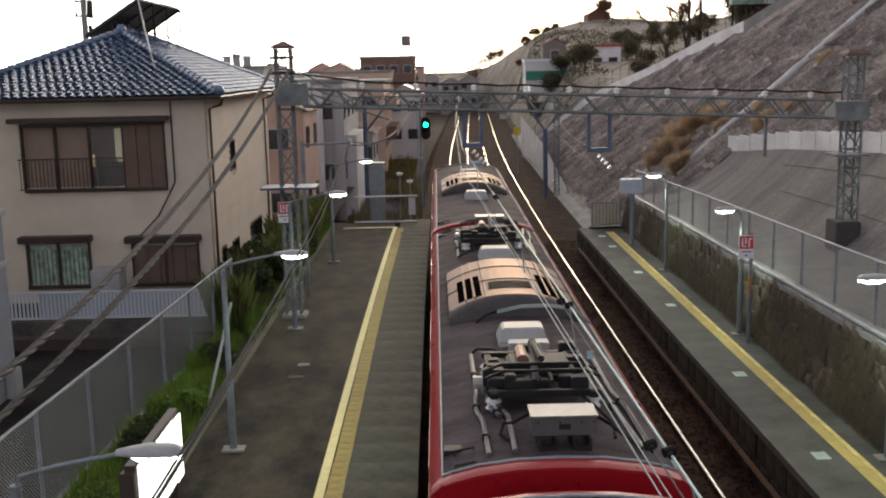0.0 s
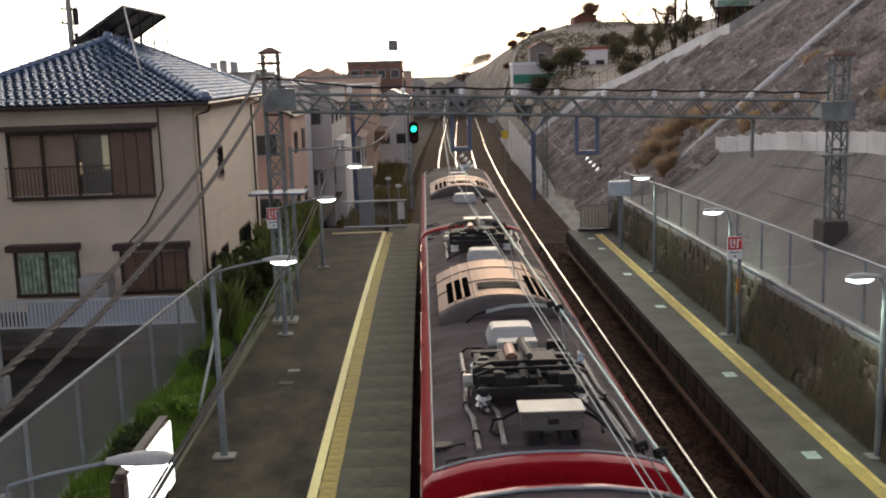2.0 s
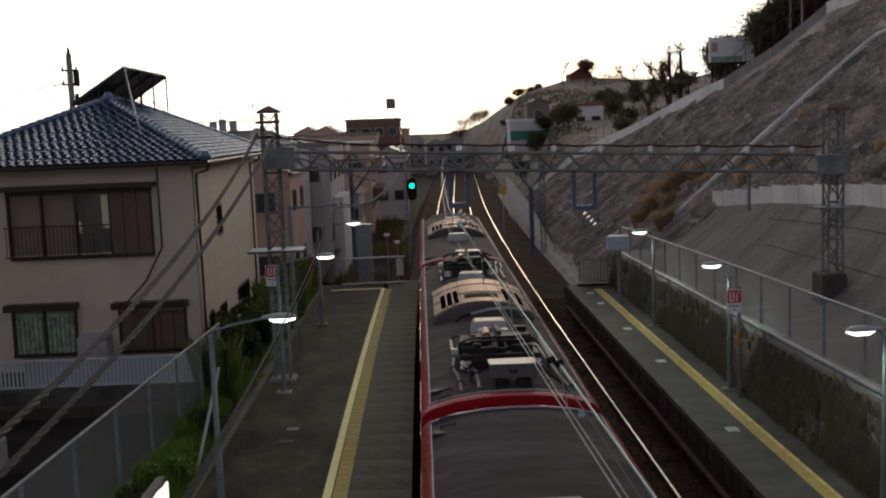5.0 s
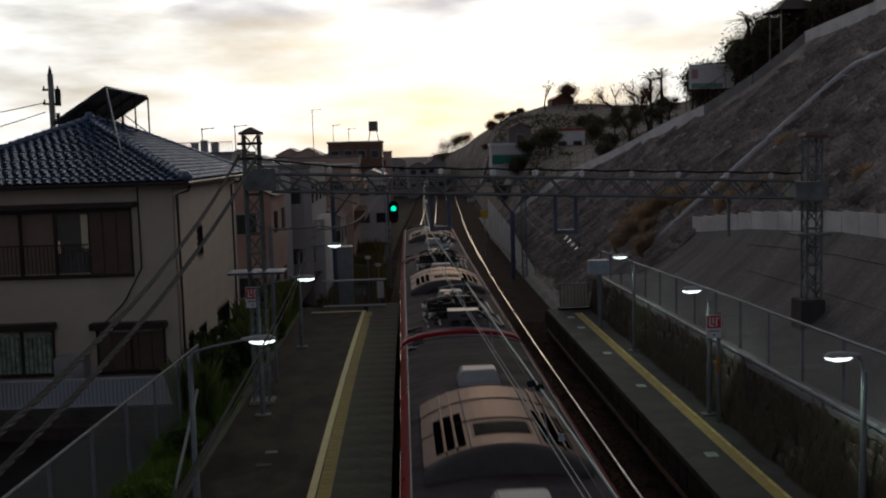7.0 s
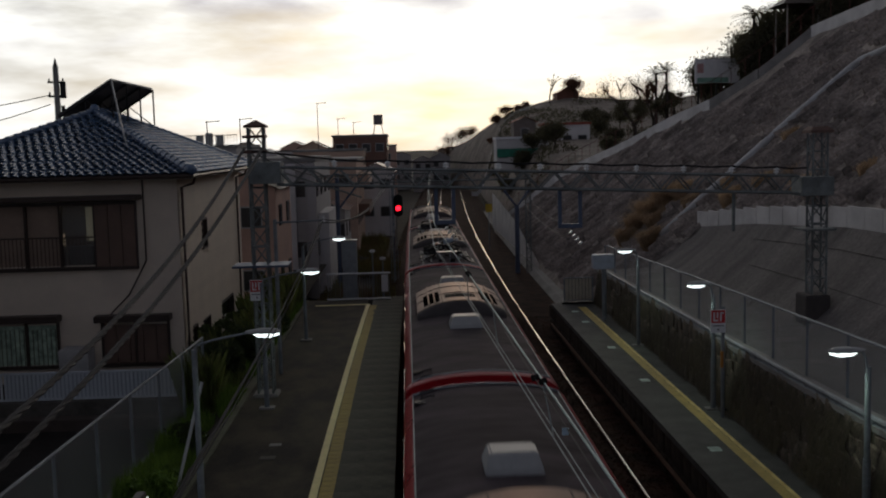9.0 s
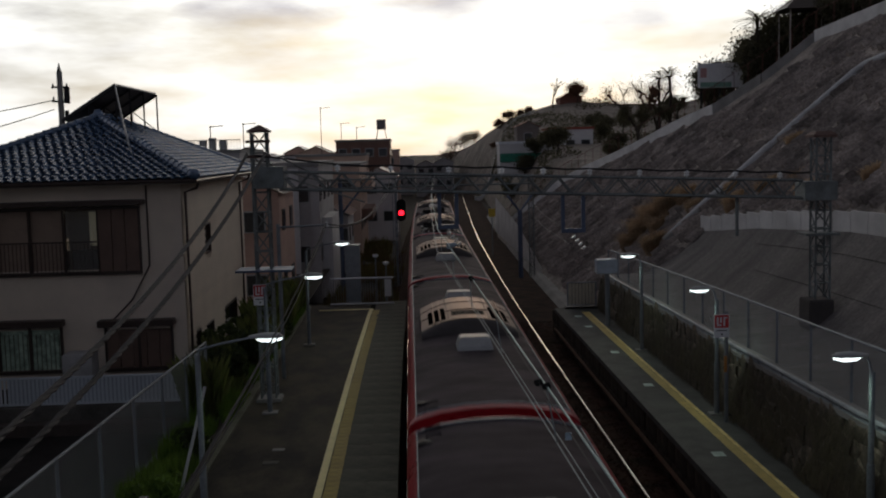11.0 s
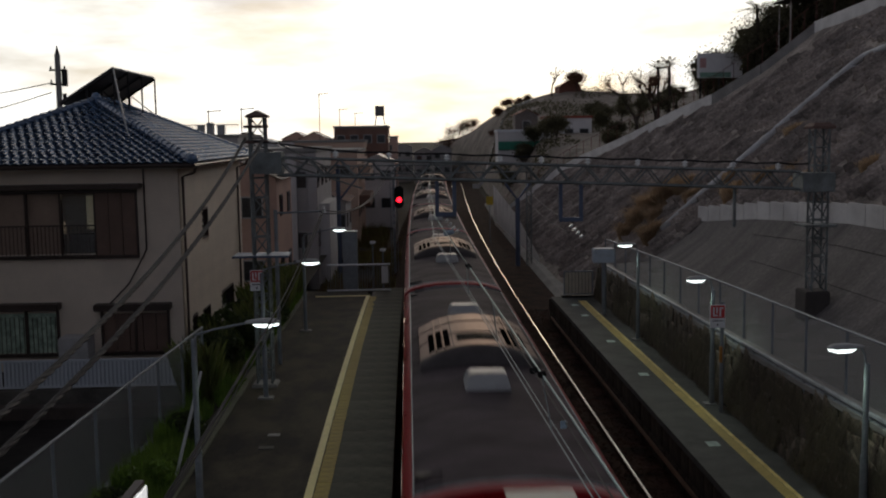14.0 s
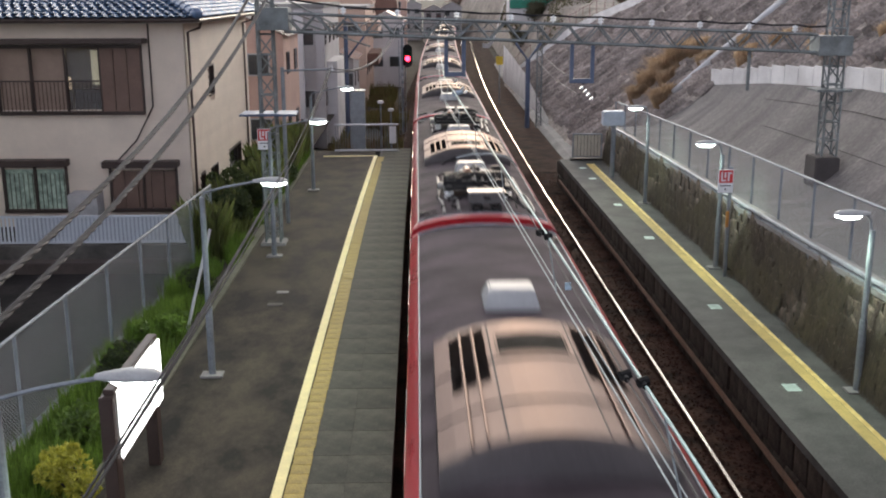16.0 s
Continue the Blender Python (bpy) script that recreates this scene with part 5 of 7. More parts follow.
def build_plants():
    rnd = random.Random(11)
    vs, fs = [], []
    for _ in range(44000):
        y = 5 + 40 * rnd.random() ** 1.3
        x0 = -6.25 + (y - 15) * 0.0425
        x = x0 + 0.1 + rnd.random() * (-4.72 - x0 - 0.05)
        if noise.noise((x * 0.7, y * 0.35, 4)) < -0.18:
            continue
        h = rnd.uniform(0.15, 0.5) * (1.3 if noise.noise((x, y * 0.5, 0)) > 0.15 else 0.8)
        a = rnd.random() * 6.28
        w = 0.028
        lx, ly = rnd.uniform(-0.12, 0.12), rnd.uniform(-0.12, 0.12)
        k = len(vs)
        vs += [(x - w * math.cos(a), y - w * math.sin(a), 0.85), (x + w * math.cos(a), y + w * math.sin(a), 0.85), (x + lx, y + ly, 0.93 + h)]
        fs.append((k, k + 1, k + 2))
    tagged(mesh_part("verge_grass", vs, fs, GRASS), "fresh green grass and weeds on the verge", "grass", kind="stuff")
    # tall weeds and reeds beside the house
    vs, fs = [], []
    for _ in range(15000):
        y = rnd.uniform(26.5, 44.5)
        x = rnd.uniform(-6.0, -4.78)
        if noise.noise((x * 0.9, y * 0.6, 9)) < -0.15:
            continue
        h = rnd.uniform(0.3, 1.0) * (1.7 if noise.noise((x * 0.6, y * 0.4, 2)) > 0.05 else 0.8)
        a, w = rnd.random() * 6.28, rnd.uniform(0.02, 0.04)
        lx, ly = rnd.uniform(-0.35, 0.35) * h, rnd.uniform(-0.35, 0.35) * h
        k = len(vs)
        vs += [(x - w * math.cos(a), y - w * math.sin(a), 0.9), (x + w * math.cos(a), y + w * math.sin(a), 0.9), (x + lx * 0.4 + w, y + ly * 0.4, 0.9 + h * 0.7), (x + lx, y + ly, 0.9 + h)]
        fs += [(k, k + 1, k + 2), (k, k + 2, k + 3)]
    tagged(mesh_part("tall_weeds", vs, fs, mat("weed_green", (0.15, 0.19, 0.045), 0.6, vary=0.5, scale=1.5, second=(0.10, 0.10, 0.04), bump=0, pieces=0.5, thin=0.4)), "tall tangled green weeds beside the platform kerb", "weeds", kind="stuff")
    vs, fs = [], []
    for _ in range(9000):
        y = rnd.uniform(46, 92)
        x = rnd.uniform(-5.0, -0.95) + bend(y)
        if noise.noise((x * 0.5, y * 0.25, 6)) < -0.1:
            continue
        h = rnd.uniform(0.15, 0.7) * (1.8 if noise.noise((x * 0.4, y * 0.2, 1)) > 0.12 else 0.8)
        w = rnd.uniform(0.03, 0.06)
        a = rnd.random() * 6.28
        k = len(vs)
        vs += [(x - w * math.cos(a), y - w * math.sin(a), -0.75), (x + w * math.cos(a), y + w * math.sin(a), -0.75), (x + rnd.uniform(-0.25, 0.25), y + rnd.uniform(-0.25, 0.25), -0.6 + h)]
        fs.append((k, k + 1, k + 2))
    tagged(mesh_part("lineside_weeds", vs, fs, mat("lineside_weed", (0.15, 0.15, 0.045), 0.7, vary=0.5, scale=0.6, second=(0.13, 0.075, 0.04), bump=0, pieces=0.5, thin=0.4)), "brown and green weeds beside the line", "weeds", kind="stuff")
    shrub("yellow_shrub", "rounded yellow-green shrub beside the lit sign", (-4.72, 13.1, 0.9), 0.46, 0.9, YELLOWLEAF, 2600, 0.042, 1)
    for i, (x, y, r, h) in enumerate(((-5.3, 11.3, 0.5, 0.7), (-5.2, 15.2, 0.5, 0.6), (-5.3, 17.6, 0.5, 0.75), (-5.2, 19.8, 0.5, 0.7), (-5.1, 23.0, 0.5, 0.7), (-5.6, 9.2, 0.7, 0.8))):
        shrub("low_shrub", "leafy green weeds growing along the fence", (x, y, 0.88), r, h, GRASS if i % 2 else LEAF, 1300, 0.06, 20 + i)
    for i, (x, y, r, h) in enumerate(((-5.7, 29.5, 0.8, 1.5), (-5.5, 32.0, 0.8, 1.5), (-5.4, 34.6, 0.8, 1.7), (-5.2, 37.5, 0.7, 1.3), (-5.2, 40.5, 0.7, 1.2), (-5.9, 31.0, 0.7, 1.9))):
        shrub("hedge_shrub", "dense green shrub between the platform and the house", (x, y, 0.95), r, h, LEAF, 3600, 0.07, 40 + i)


# ---- overhead line gantry ----
def lattice(bm, p, q, w, n, r=0.02):
    """A square lattice column or beam from p to q."""
    p, q = Vector(p), Vector(q)
    d = (q - p).normalized()
    a = Vector((1, 0, 0)) if abs(d.x) < 0.5 else Vector((0, 1, 0))
    b = d.cross(a).normalized()
    a = b.cross(d)
    cs = [a * w + b * w, a * -w + b * w, a * -w - b * w, a * w - b * w]
    for c in cs:
        m = ((p + c).lerp(q + c, 0.5))
        rod(bm, p + c, q + c, r * 1.6, seg=4)
    for i in range(4):
        c0, c1 = cs[i], cs[(i + 1) % 4]
        for k in range(n):
            u, v = p.lerp(q, k / n), p.lerp(q, (k + 1) / n)
            if k % 2:
                rod(bm, u + c0, v + c1, r, seg=4)
            else:
                rod(bm, u + c1, v + c0, r, seg=4)
            rod(bm, u + c0, u + c1, r, seg=4)


def build_gantry():
    g = thing("catenary_gantry", "grey-green lattice steel gantry across both tracks", "gantry")
    bm = B()
    lattice(bm, (-4.02, 28, 0.9), (-4.02, 28, 8.35), 0.2, 14)
    tl = part("tower", bm, TEAL, g, "lattice steel tower")
    rust = mat("rusty_cap", (0.16, 0.10, 0.08), 0.8)
    part("cap", loft(B(), [[(-4.02 + sx * w, 28 + sy * w, z) for sx, sy in ((-1, -1), (1, -1), (1, 1), (-1, 1))] for w, z in ((0.29, 8.36), (0.29, 8.42), (0.03, 8.56))], close=True, cap=True), rust, tl, "rusty pyramid cap")
    for z in (8.12, 7.72):
        part("cross_arm", box(B(), -4.36, -3.70, 27.74, 27.8, z - 0.04, z + 0.04, 0.01), rust, tl)
    part("box", box(B(), -4.2, -3.36, 27.6, 28.4, 6.86, 7.44, 0.02), TEAL, g, "grey-green steel head box")
    part("ledge", box(B(), -4.75, -3.25, 27.5, 28.45, 4.62, 4.68, 0.01), BLUESTEEL, g, "steel climbing guard ledge")
    part("base", box(B(), -4.36, -3.68, 27.65, 28.35, 0.8, 1.12, 0.03), CONCRETE, g)
    bm = B()
    lattice(bm, (11.3, 28, 3.35), (11.3, 28, 7.85), 0.2, 9)
    tr = part("tower", bm, TEAL, g, "lattice steel tower")
    part("cap", loft(B(), [[(11.3 + sx * w, 28 + sy * w, z) for sx, sy in ((-1, -1), (1, -1), (1, 1), (-1, 1))] for w, z in ((0.32, 7.85), (0.32, 7.92), (0.2, 8.02))], close=True, cap=True), rust, tr, "rusty cap plate")
    part("box", box(B(), 10.72, 11.62, 27.6, 28.4, 6.14, 6.66, 0.02), TEAL, g, "grey-green steel head box")
    part("ledge", box(B(), 10.75, 11.7, 27.6, 28.4, 5.18, 5.24, 0.01), TEAL, g)
    part("base", box(B(), 10.87, 11.55, 27.6, 28.4, 2.0, 3.4, 0.03), mat("dark_block", (0.08, 0.07, 0.065), 0.9), g, "dark concrete footing block")
    # beam
    za, zb = 6.82, 6.22
    Z = lambda x, dz: za + (zb - za) * (x + 3.5) / 14.2 + dz
    beam = B()
    for y in (27.75, 28.25):
        for dz in (0.0, 0.47):
            rod(beam, (-3.5, y, Z(-3.5, dz)), (10.7, y, Z(10.7, dz)), 0.035, seg=4)
        n = 34
        for k in range(n):
            x0, x1 = -3.5 + 14.2 * k / n, -3.5 + 14.2 * (k + 1) / n
            if k % 2:
                rod(beam, (x0, y, Z(x0, 0)), (x1, y, Z(x1, 0.47)), 0.022, seg=4)
            else:
                rod(beam, (x0, y, Z(x0, 0.47)), (x1, y, Z(x1, 0)), 0.022, seg=4)
    for k in range(15):
        x = -3.5 + k
        rod(beam, (x, 27.75, Z(x, 0.47)), (x, 28.25, Z(x, 0.47)), 0.02, seg=4)
        rod(beam, (x, 27.75, Z(x, 0)), (min(x + 1, 10.7), 28.25, Z(x + 1, 0)), 0.02, seg=4)
    part("beam", beam, TEAL, g, "tilted lattice beam")
    xs = (-1.95, -0.51, 1.06, 2.5, 3.64, 4.91, 6.28, 7.58, 8.91, 10.16)
    tops = []
    for x in xs:
        z = Z(x, 0.5)
        ins = B()
        rod(ins, (x, 28, z), (x, 28, z + 0.2), 0.03, seg=6)
        for k in range(2):
            rod(ins, (x, 28, z + 0.05 + k * 0.07), (x, 28, z + 0.1 + k * 0.07), 0.09, 0.05, 10)
        part("insulator", ins, PORCELAIN, g, "white porcelain insulator")
        tops.append(Vector((x, 28, z + 0.2)))
    pts = [Vector((-4.1, 27.7, 7.75))] + [p for t in zip(tops, tops[1:] + [Vector((11.0, 28, 6.9))]) for p in (t[0], (t[0] + t[1]) / 2 - Vector((0, 0, 0.035)))] + [Vector((11.0, 28, 6.9))]
    part("feeder_cable", tube(B(), pts, 0.028, 6), CABLE, g, "black feeder cable")
    # hanging frames over the tracks
    for x0, x1, zl in ((0.78, 1.25, 5.7), (4.16, 4.72, 5.5)):
        fr = B()
        for x in (x0, x1):
            box(fr, x - 0.05, x + 0.05, 27.95, 28.05, zl, Z(x, 0.02), 0.008)
        box(fr, x0 - 0.05, x1 + 0.05, 27.94, 28.06, zl - 0.08, zl + 0.04, 0.008)
        d = part("drop_frame", fr, BLUESTEEL, g, "blue steel drop frame")
        ins = B()
        for k in range(4):
            rod(ins, ((x0 + x1) / 2 + k * 0.09, 28, zl - 0.18 - k * 0.1), ((x0 + x1) / 2 + k * 0.09 + 0.04, 28, zl - 0.22 - k * 0.1), 0.07, 0.05, 8)
        part("insulator", ins, PORCELAIN, d)
    fr = B()
    box(fr, 8.93, 9.01, 27.96, 28.04, 5.2, Z(8.97, 0.02), 0.008)
    part("drop_post", fr, TEAL, g)
    # stay rods behind the left tower
    for z0, x1, z1 in ((7.3, -2.2, 7.38), (6.8, -1.2, 6.75)):
        part("stay", rod(B(), (-3.6, 28.6, z0 + 0.4), (x1 - 0.3, 33.5, z1 - 0.6), 0.03, seg=5), TEAL, g)


def build_wires():
    def wire(name, label, pts, r, m):
        return tagged(part(name, tube(B(), pts, r, 6), m, smooth=True), label, "cable")
    for k, (a, b) in enumerate((((-4.33, 27.8, 7.8), (-4.27, 6.0, 4.8)), ((-3.85, 27.8, 7.8), (-4.47, 6.0, 4.25)))):
        a, b = Vector(a), Vector(b)
        s = tagged(new("stay_cable"), "thick twisted steel stay cable from the gantry tower", "cable")
        strand = B()
        for ph in range(3):
            pts = []
            for i in range(221):
                f = i / 220
                p = a.lerp(b, f) - Vector((0, 0, 0.68 * 4 * f * (1 - f)))
                an = f * 165 + ph * 2.094
                pts.append(p + Vector((math.cos(an) * 0.021, 0, math.sin(an) * 0.021)))
            tube(strand, pts, 0.025, 5)
        part("strand", strand, STEELROPE, s)
    lines = [((-2.53, 30.2, 5.69), (-1.93, 4.0, 4.93), 0.35, 0.014), ((-2.5, 30.2, 5.66), (-2.06, 4.0, 4.80), 0.35, 0.011), ((-2.5, 30.2, 5.6), (-1.98, 4.0, 4.90), 0.44, 0.010)]
    for a, b, d, r in lines:
        wire("platform_cable", "black bundled cable strung above the platform", sag(a, b, d, 30), r, CABLE)
    for a, b, d in (((-2.5, 30.2, 5.7), (-1.1, 62, 6.1), 0.9), ((-2.5, 30.2, 5.6), (-1.3, 62, 5.3), 0.6), ((-4.0, 28.2, 7.6), (-2.4, 62, 6.3), 0.5)):
        wire("lineside_cable", "grey lineside cable sagging towards the far gantry", sag(a, b, d, 20), 0.022, STEELROPE)
    post = thing("cable_pole", "slim dark pole holding the platform cables", "pole", (-2.6, 30.3, 0))
    part("pole", rod(B(), (-1.35, 0.3, 1.0), (-1.35, 0.3, 5.7), 0.06), GALV, post)
    part("arm", rod(B(), (-1.35, 0.3, 5.6), (0.15, 0, 5.66), 0.03), GALV, post)
    part("insulator", rod(B(), (0.1, 0, 5.6), (0.1, 0, 5.78), 0.07, 0.04), PORCELAIN, post)
    # contact line over the train
    teal = mat("verdigris_wire", (0.30, 0.42, 0.41), 0.5, 0.3, vary=0.15, bump=0)
    for k, (x0, slope, z, r, m) in enumerate(((1.61, -0.0335, 5.05, 0.0075, COPPER), (1.66, -0.0345, 5.07, 0.006, COPPER), (1.44, -0.0255, 5.60, 0.011, teal), (1.31, -0.019, 5.62, 0.006, STEELROPE))):
        pts = [(x0 + slope * y, y, z) for y in (-10, 0, 7, 14, 21, 28)] + [(x0 + slope * 28 + 0.55 * (y - 28) / 50 + bend(y), y, z - 0.05 * (y - 28) / 30) for y in (40, 50, 60, 80, 110)]
        wire("contact_wire" if k < 2 else "messenger_wire", "bright overhead contact wire" if k < 2 else "thin overhead messenger wire above the train", pts, r, m)
    for k in range(6):
        y = 5.11 + k * 4.2
        t = B()
        rod(t, (1.61 - 0.0335 * y, y, 5.05), (1.44 - 0.0255 * y, y, 5.60), 0.007, seg=5)
        tagged(part("dropper", t, COPPER), "thin dropper between the overhead wires", "cable")
    c = thing("section_insulator", "pale blue insulator in the overhead wire", "insulator", (1.15, 29.4, 5.0))
    part("body", rod(B(), (-0.12, 0, 0.02), (0.12, 0.1, 0.05), 0.09, 0.06), mat("pale_blue", (0.35, 0.45, 0.55), 0.4), c)
    for x, y, z in ((1.20, 5.63, 5.62), (1.295, 5.57, 5.6), (1.135, 9.32, 5.62), (1.20, 9.25, 5.6), (0.98, 17.2, 5.62), (1.0, 17.1, 5.6)):
        k = thing("wire_clamp", "black clamp on the overhead wires", "clamp", (x, y, z))
        part("clamp", rod(B(), (-0.03, 0, 0), (0.03, 0.02, 0.01), 0.03, 0.03), BLACK, k)
        part("sleeve", rod(B(), (0, -0.06, 0), (0, 0.06, 0), 0.018, 0.018), BLACK, k)
    tg = thing("wire_tag", "small white tag on the overhead wire", "tag", (1.15, 7.61, 5.6))
    part("plate", box(B(), -0.025, 0.025, -0.005, 0.005, -0.03, 0.03, 0.004), mat("tag_pale_blue", (0.45, 0.58, 0.66), 0.5), tg)
    for a, b in (((4.42, 28, 5.1), (7.0, 62, 4.2)), ((4.5, 28, 5.4), (7.2, 62, 4.7))):
        wire("side_wire", "thin overhead wire of the second track", sag(a, b, 0.25), 0.012, STEELROPE)


def build_trackside_posts():
    p = thing("trackside_post", "blue steel post with a forked top beside the track", "post", (6.6, 62, 0))
    part("post", rod(B(), (0, 0, -0.3), (0, 0, 3.95), 0.14), BLUESTEEL, p)
    part("fork", tube(B(), [(-0.75, 0, 4.9), (0, 0, 3.9), (0.75, 0, 4.9)], 0.09, 6), BLUESTEEL, p)
    q = thing("lattice_post", "slim grey lattice post beside the track", "post", (7.35, 62.5, 0))
    bm = B()
    lattice(bm, (0, 0, -0.3), (0, 0, 6.0), 0.14, 12, 0.015)
    part("lattice", bm, TEAL, q)
    g = thing("far_gantry", "far lattice gantry spanning the tracks", "gantry", (0, 62, 0))
    bm = B()
    for z in (5.6, 6.1):
        for y in (-0.2, 0.2):
            rod(bm, (-5.2, y, z), (7.4, y, z), 0.04, seg=4)
    for k in range(24):
        x = -5.2 + k * 0.525
        rod(bm, (x, -0.2, 5.6 if k % 2 else 6.1), (x + 0.525, -0.2, 6.1 if k % 2 else 5.6), 0.03, seg=4)
    part("beam", bm, TEAL, g)
    part("post", rod(B(), (-4.2, 0, -0.7), (-4.2, 0, 6.2), 0.13), BLUESTEEL, g, "blue steel post")
    part("brace", rod(B(), (-4.2, 0, 4.0), (-2.9, 0, 5.6), 0.06), BLUESTEEL, g)


# ---- signal ----
SIG = (-0.55, 60.0, 4.5)


def build_signal():
    s = thing("railway_signal", "two-aspect railway colour light signal on a ladder post", "signal", (SIG[0], SIG[1], 0))
    part("post", rod(B(), (-0.3, 0.2, -0.7), (-0.3, 0.2, 5.4), 0.08), GALV, s)
    lad = B()
    for x in (-0.5, -0.12):
        rod(lad, (x, 0.5, -0.3), (x, 0.3, 5.2), 0.02, seg=4)
    for k in range(15):
        rod(lad, (-0.5, 0.48, k * 0.34), (-0.12, 0.48, k * 0.34), 0.015, seg=4)
    part("ladder", lad, GALV, s)
    bm = B()
    pts = []
    for i in range(24):
        a = i * math.tau / 24
        pts.append((0.27 * math.cos(a), (0.38 if math.sin(a) > 0 else -0.38) + 0.27 * math.sin(a)))
    loft(bm, [[(x, d, 4.3 + z) for x, z in pts] for d in (-0.02, 0.05)], close=True, cap=True)
    head = part("head", bm, BLACK, s, "black oval signal backboard")
    part("housing", box(B(), -0.17, 0.17, 0.05, 0.35, 3.95, 4.7, 0.03), BLACK, head)
    for z, m, nm in ((4.5, GREENGLOW, "green"), (4.14, REDGLOW, "red")):
        part("lens", rod(B(), (0, -0.05, z), (0, -0.02, z), 0.15, 0.15, 20), m, head, "glowing %s lens" % nm)
        bm = B()
        loft(bm, [[(0.17 * math.cos(a), y, z + 0.17 * math.sin(a)) for a in [math.pi * (k / 12) for k in range(13)]] for y in (-0.02, -0.32)])
        part("visor", bm, BLACK, head)
    # added disc, no signal part: hides the glowing lens that should be off
    global LENS_MASK
    LENS_MASK = part("shutter", rod(B(), (0, -0.065, 0), (0, -0.055, 0), 0.16, 0.16, 20), BLACK, s, "added black disc hiding the glow of the lens meant to be off")
    for z in (3.3, 2.9, 2.5):
        part("junction", box(B(), -0.4, -0.2, -0.05, 0.1, z, z + 0.2, 0.02), LIGHTGREY, s)


def signal_motion():
    up, down = pose(0, 0, 4.5), pose(0, 0, 4.14)
    # the added disc swaps lenses, so the signal seems to change
    walk(LENS_MASK, [(0.0, down), (7.6, down), (7.7, up), (16.0, up)])


# ---- lamps, signs, rails on the platforms ----
def lamp_post(arm, height, turn):
    """A platform lamp: post, bracket arm and a glowing head, its arm reaching along +x."""
    p = thing("platform_lamp", "grey steel platform lamp with a lit white head", "lamp", group="platform lamps")
    part("base", box(B(), -0.2, 0.2, -0.15, 0.15, -0.02, 0.03, 0.01), CONCRETE, p)
    part("pole", rod(B(), (0, 0, 0), (0, 0, 1.3), 0.065, 0.065, 12), GALV, p)
    part("pole", rod(B(), (0, 0, 1.3), (0, 0, height), 0.05, 0.05, 12), GALV, p)
    part("arm", tube(B(), [(0, 0, height - 0.06), (0.04, 0, height + 0.08), (arm * 0.4, 0, height + 0.17), (arm, 0, height + 0.27)], 0.022, 8), GALV, p)
    bm = B()
    rings = []
    for f, w, hh in ((0, 0.04, 0.035), (0.12, 0.085, 0.06), (0.3, 0.12, 0.085), (0.5, 0.115, 0.075), (0.6, 0.05, 0.03)):
        x = arm + f - 0.05
        rings.append([(x, w * math.cos(a), height + 0.27 + hh * math.sin(a) * (1.0 if math.sin(a) > 0 else 0.35)) for a in [k * math.tau / 12 for k in range(12)]])
    head = part("head", loft(bm, rings, close=True, cap=True), LIGHTGREY, p, "pale grey lamp housing", smooth=True)
    bm = B()
    rings = []
    for f, w, hh in ((0.14, 0.05, 0.03), (0.22, 0.105, 0.075), (0.42, 0.12, 0.09), (0.58, 0.06, 0.04)):
        x = arm + f - 0.05
        rings.append([(x, w * math.cos(a), height + 0.255 + hh * math.sin(a) * (0.25 if math.sin(a) > 0 else 0.9)) for a in [k * math.tau / 12 for k in range(12)]])
    part("diffuser", loft(bm, rings, close=True, cap=True), LAMPGLOW, head, "glowing white lamp bowl", smooth=True)
    return p


def place_lamps():
    left = lamp_post(0.95, 3.3, 0)
    left.location = (-3.73, 8.5, PZ - 0.065)
    for x, y in ((-3.78, 17.75), (-3.82, 26.5), (-3.7, 35.9)):
        copy_thing(left, pose(x, y, PZ))
    right = lamp_post(0.12, 2.88, 0)
    right.matrix_basis = pose(7.6, 16.6, PZ, 0, 0, 180)
    for x, y in ((7.48, 24.9), (7.46, 33.1)):
        copy_thing(right, pose(x, y, PZ, 0, 0, 180))
    # lamp light itself
    for x, y, z in ((-2.5, 8.5, 4.45), (-2.5, 17.75, 4.45), (-2.5, 26.5, 4.45), (-2.45, 35.9, 4.45), (7.05, 16.6, 4.02), (6.95, 24.9, 4.02), (6.95, 33.1, 4.02)):
        o = new("lamp_light", bpy.data.lights.new("lamp_light", "SPOT"))
        o.data.energy, o.data.color, o.data.spot_size, o.data.spot_blend, o.data.shadow_soft_size = 150, (0.82, 1.0, 0.76), radians(150), 0.6, 0.1
        o.matrix_world = look((x, y, z), (x, y, 0))


def sign_board(loc, label):
    s = thing("stop_sign", label, "sign", loc)
    part("panel", box(B(), -0.18, 0.18, -0.015, 0.015, 0.0, 0.56, 0.004), WHITESIGN, s)
    part("red_field", box(B(), -0.165, 0.165, -0.021, -0.017, 0.24, 0.545), REDSIGN, s, "red field")
    for x0, x1, z0, z1 in ((-0.12, -0.08, 0.28, 0.50), (-0.12, 0.0, 0.28, 0.32), (-0.04, 0.0, 0.36, 0.50), (0.04, 0.08, 0.28, 0.50), (0.04, 0.13, 0.46, 0.50)):
        part("mark", box(B(), x0, x1, -0.027, -0.023, z0, z1), WHITESIGN, s, "white bar")
    part("mark", box(B(), -0.02, 0.02, -0.021, -0.017, 0.06, 0.1), BLACK, s)
    part("mark", box(B(), -0.13, 0.13, -0.021, -0.017, 0.16, 0.18), BLACK, s)
    return s


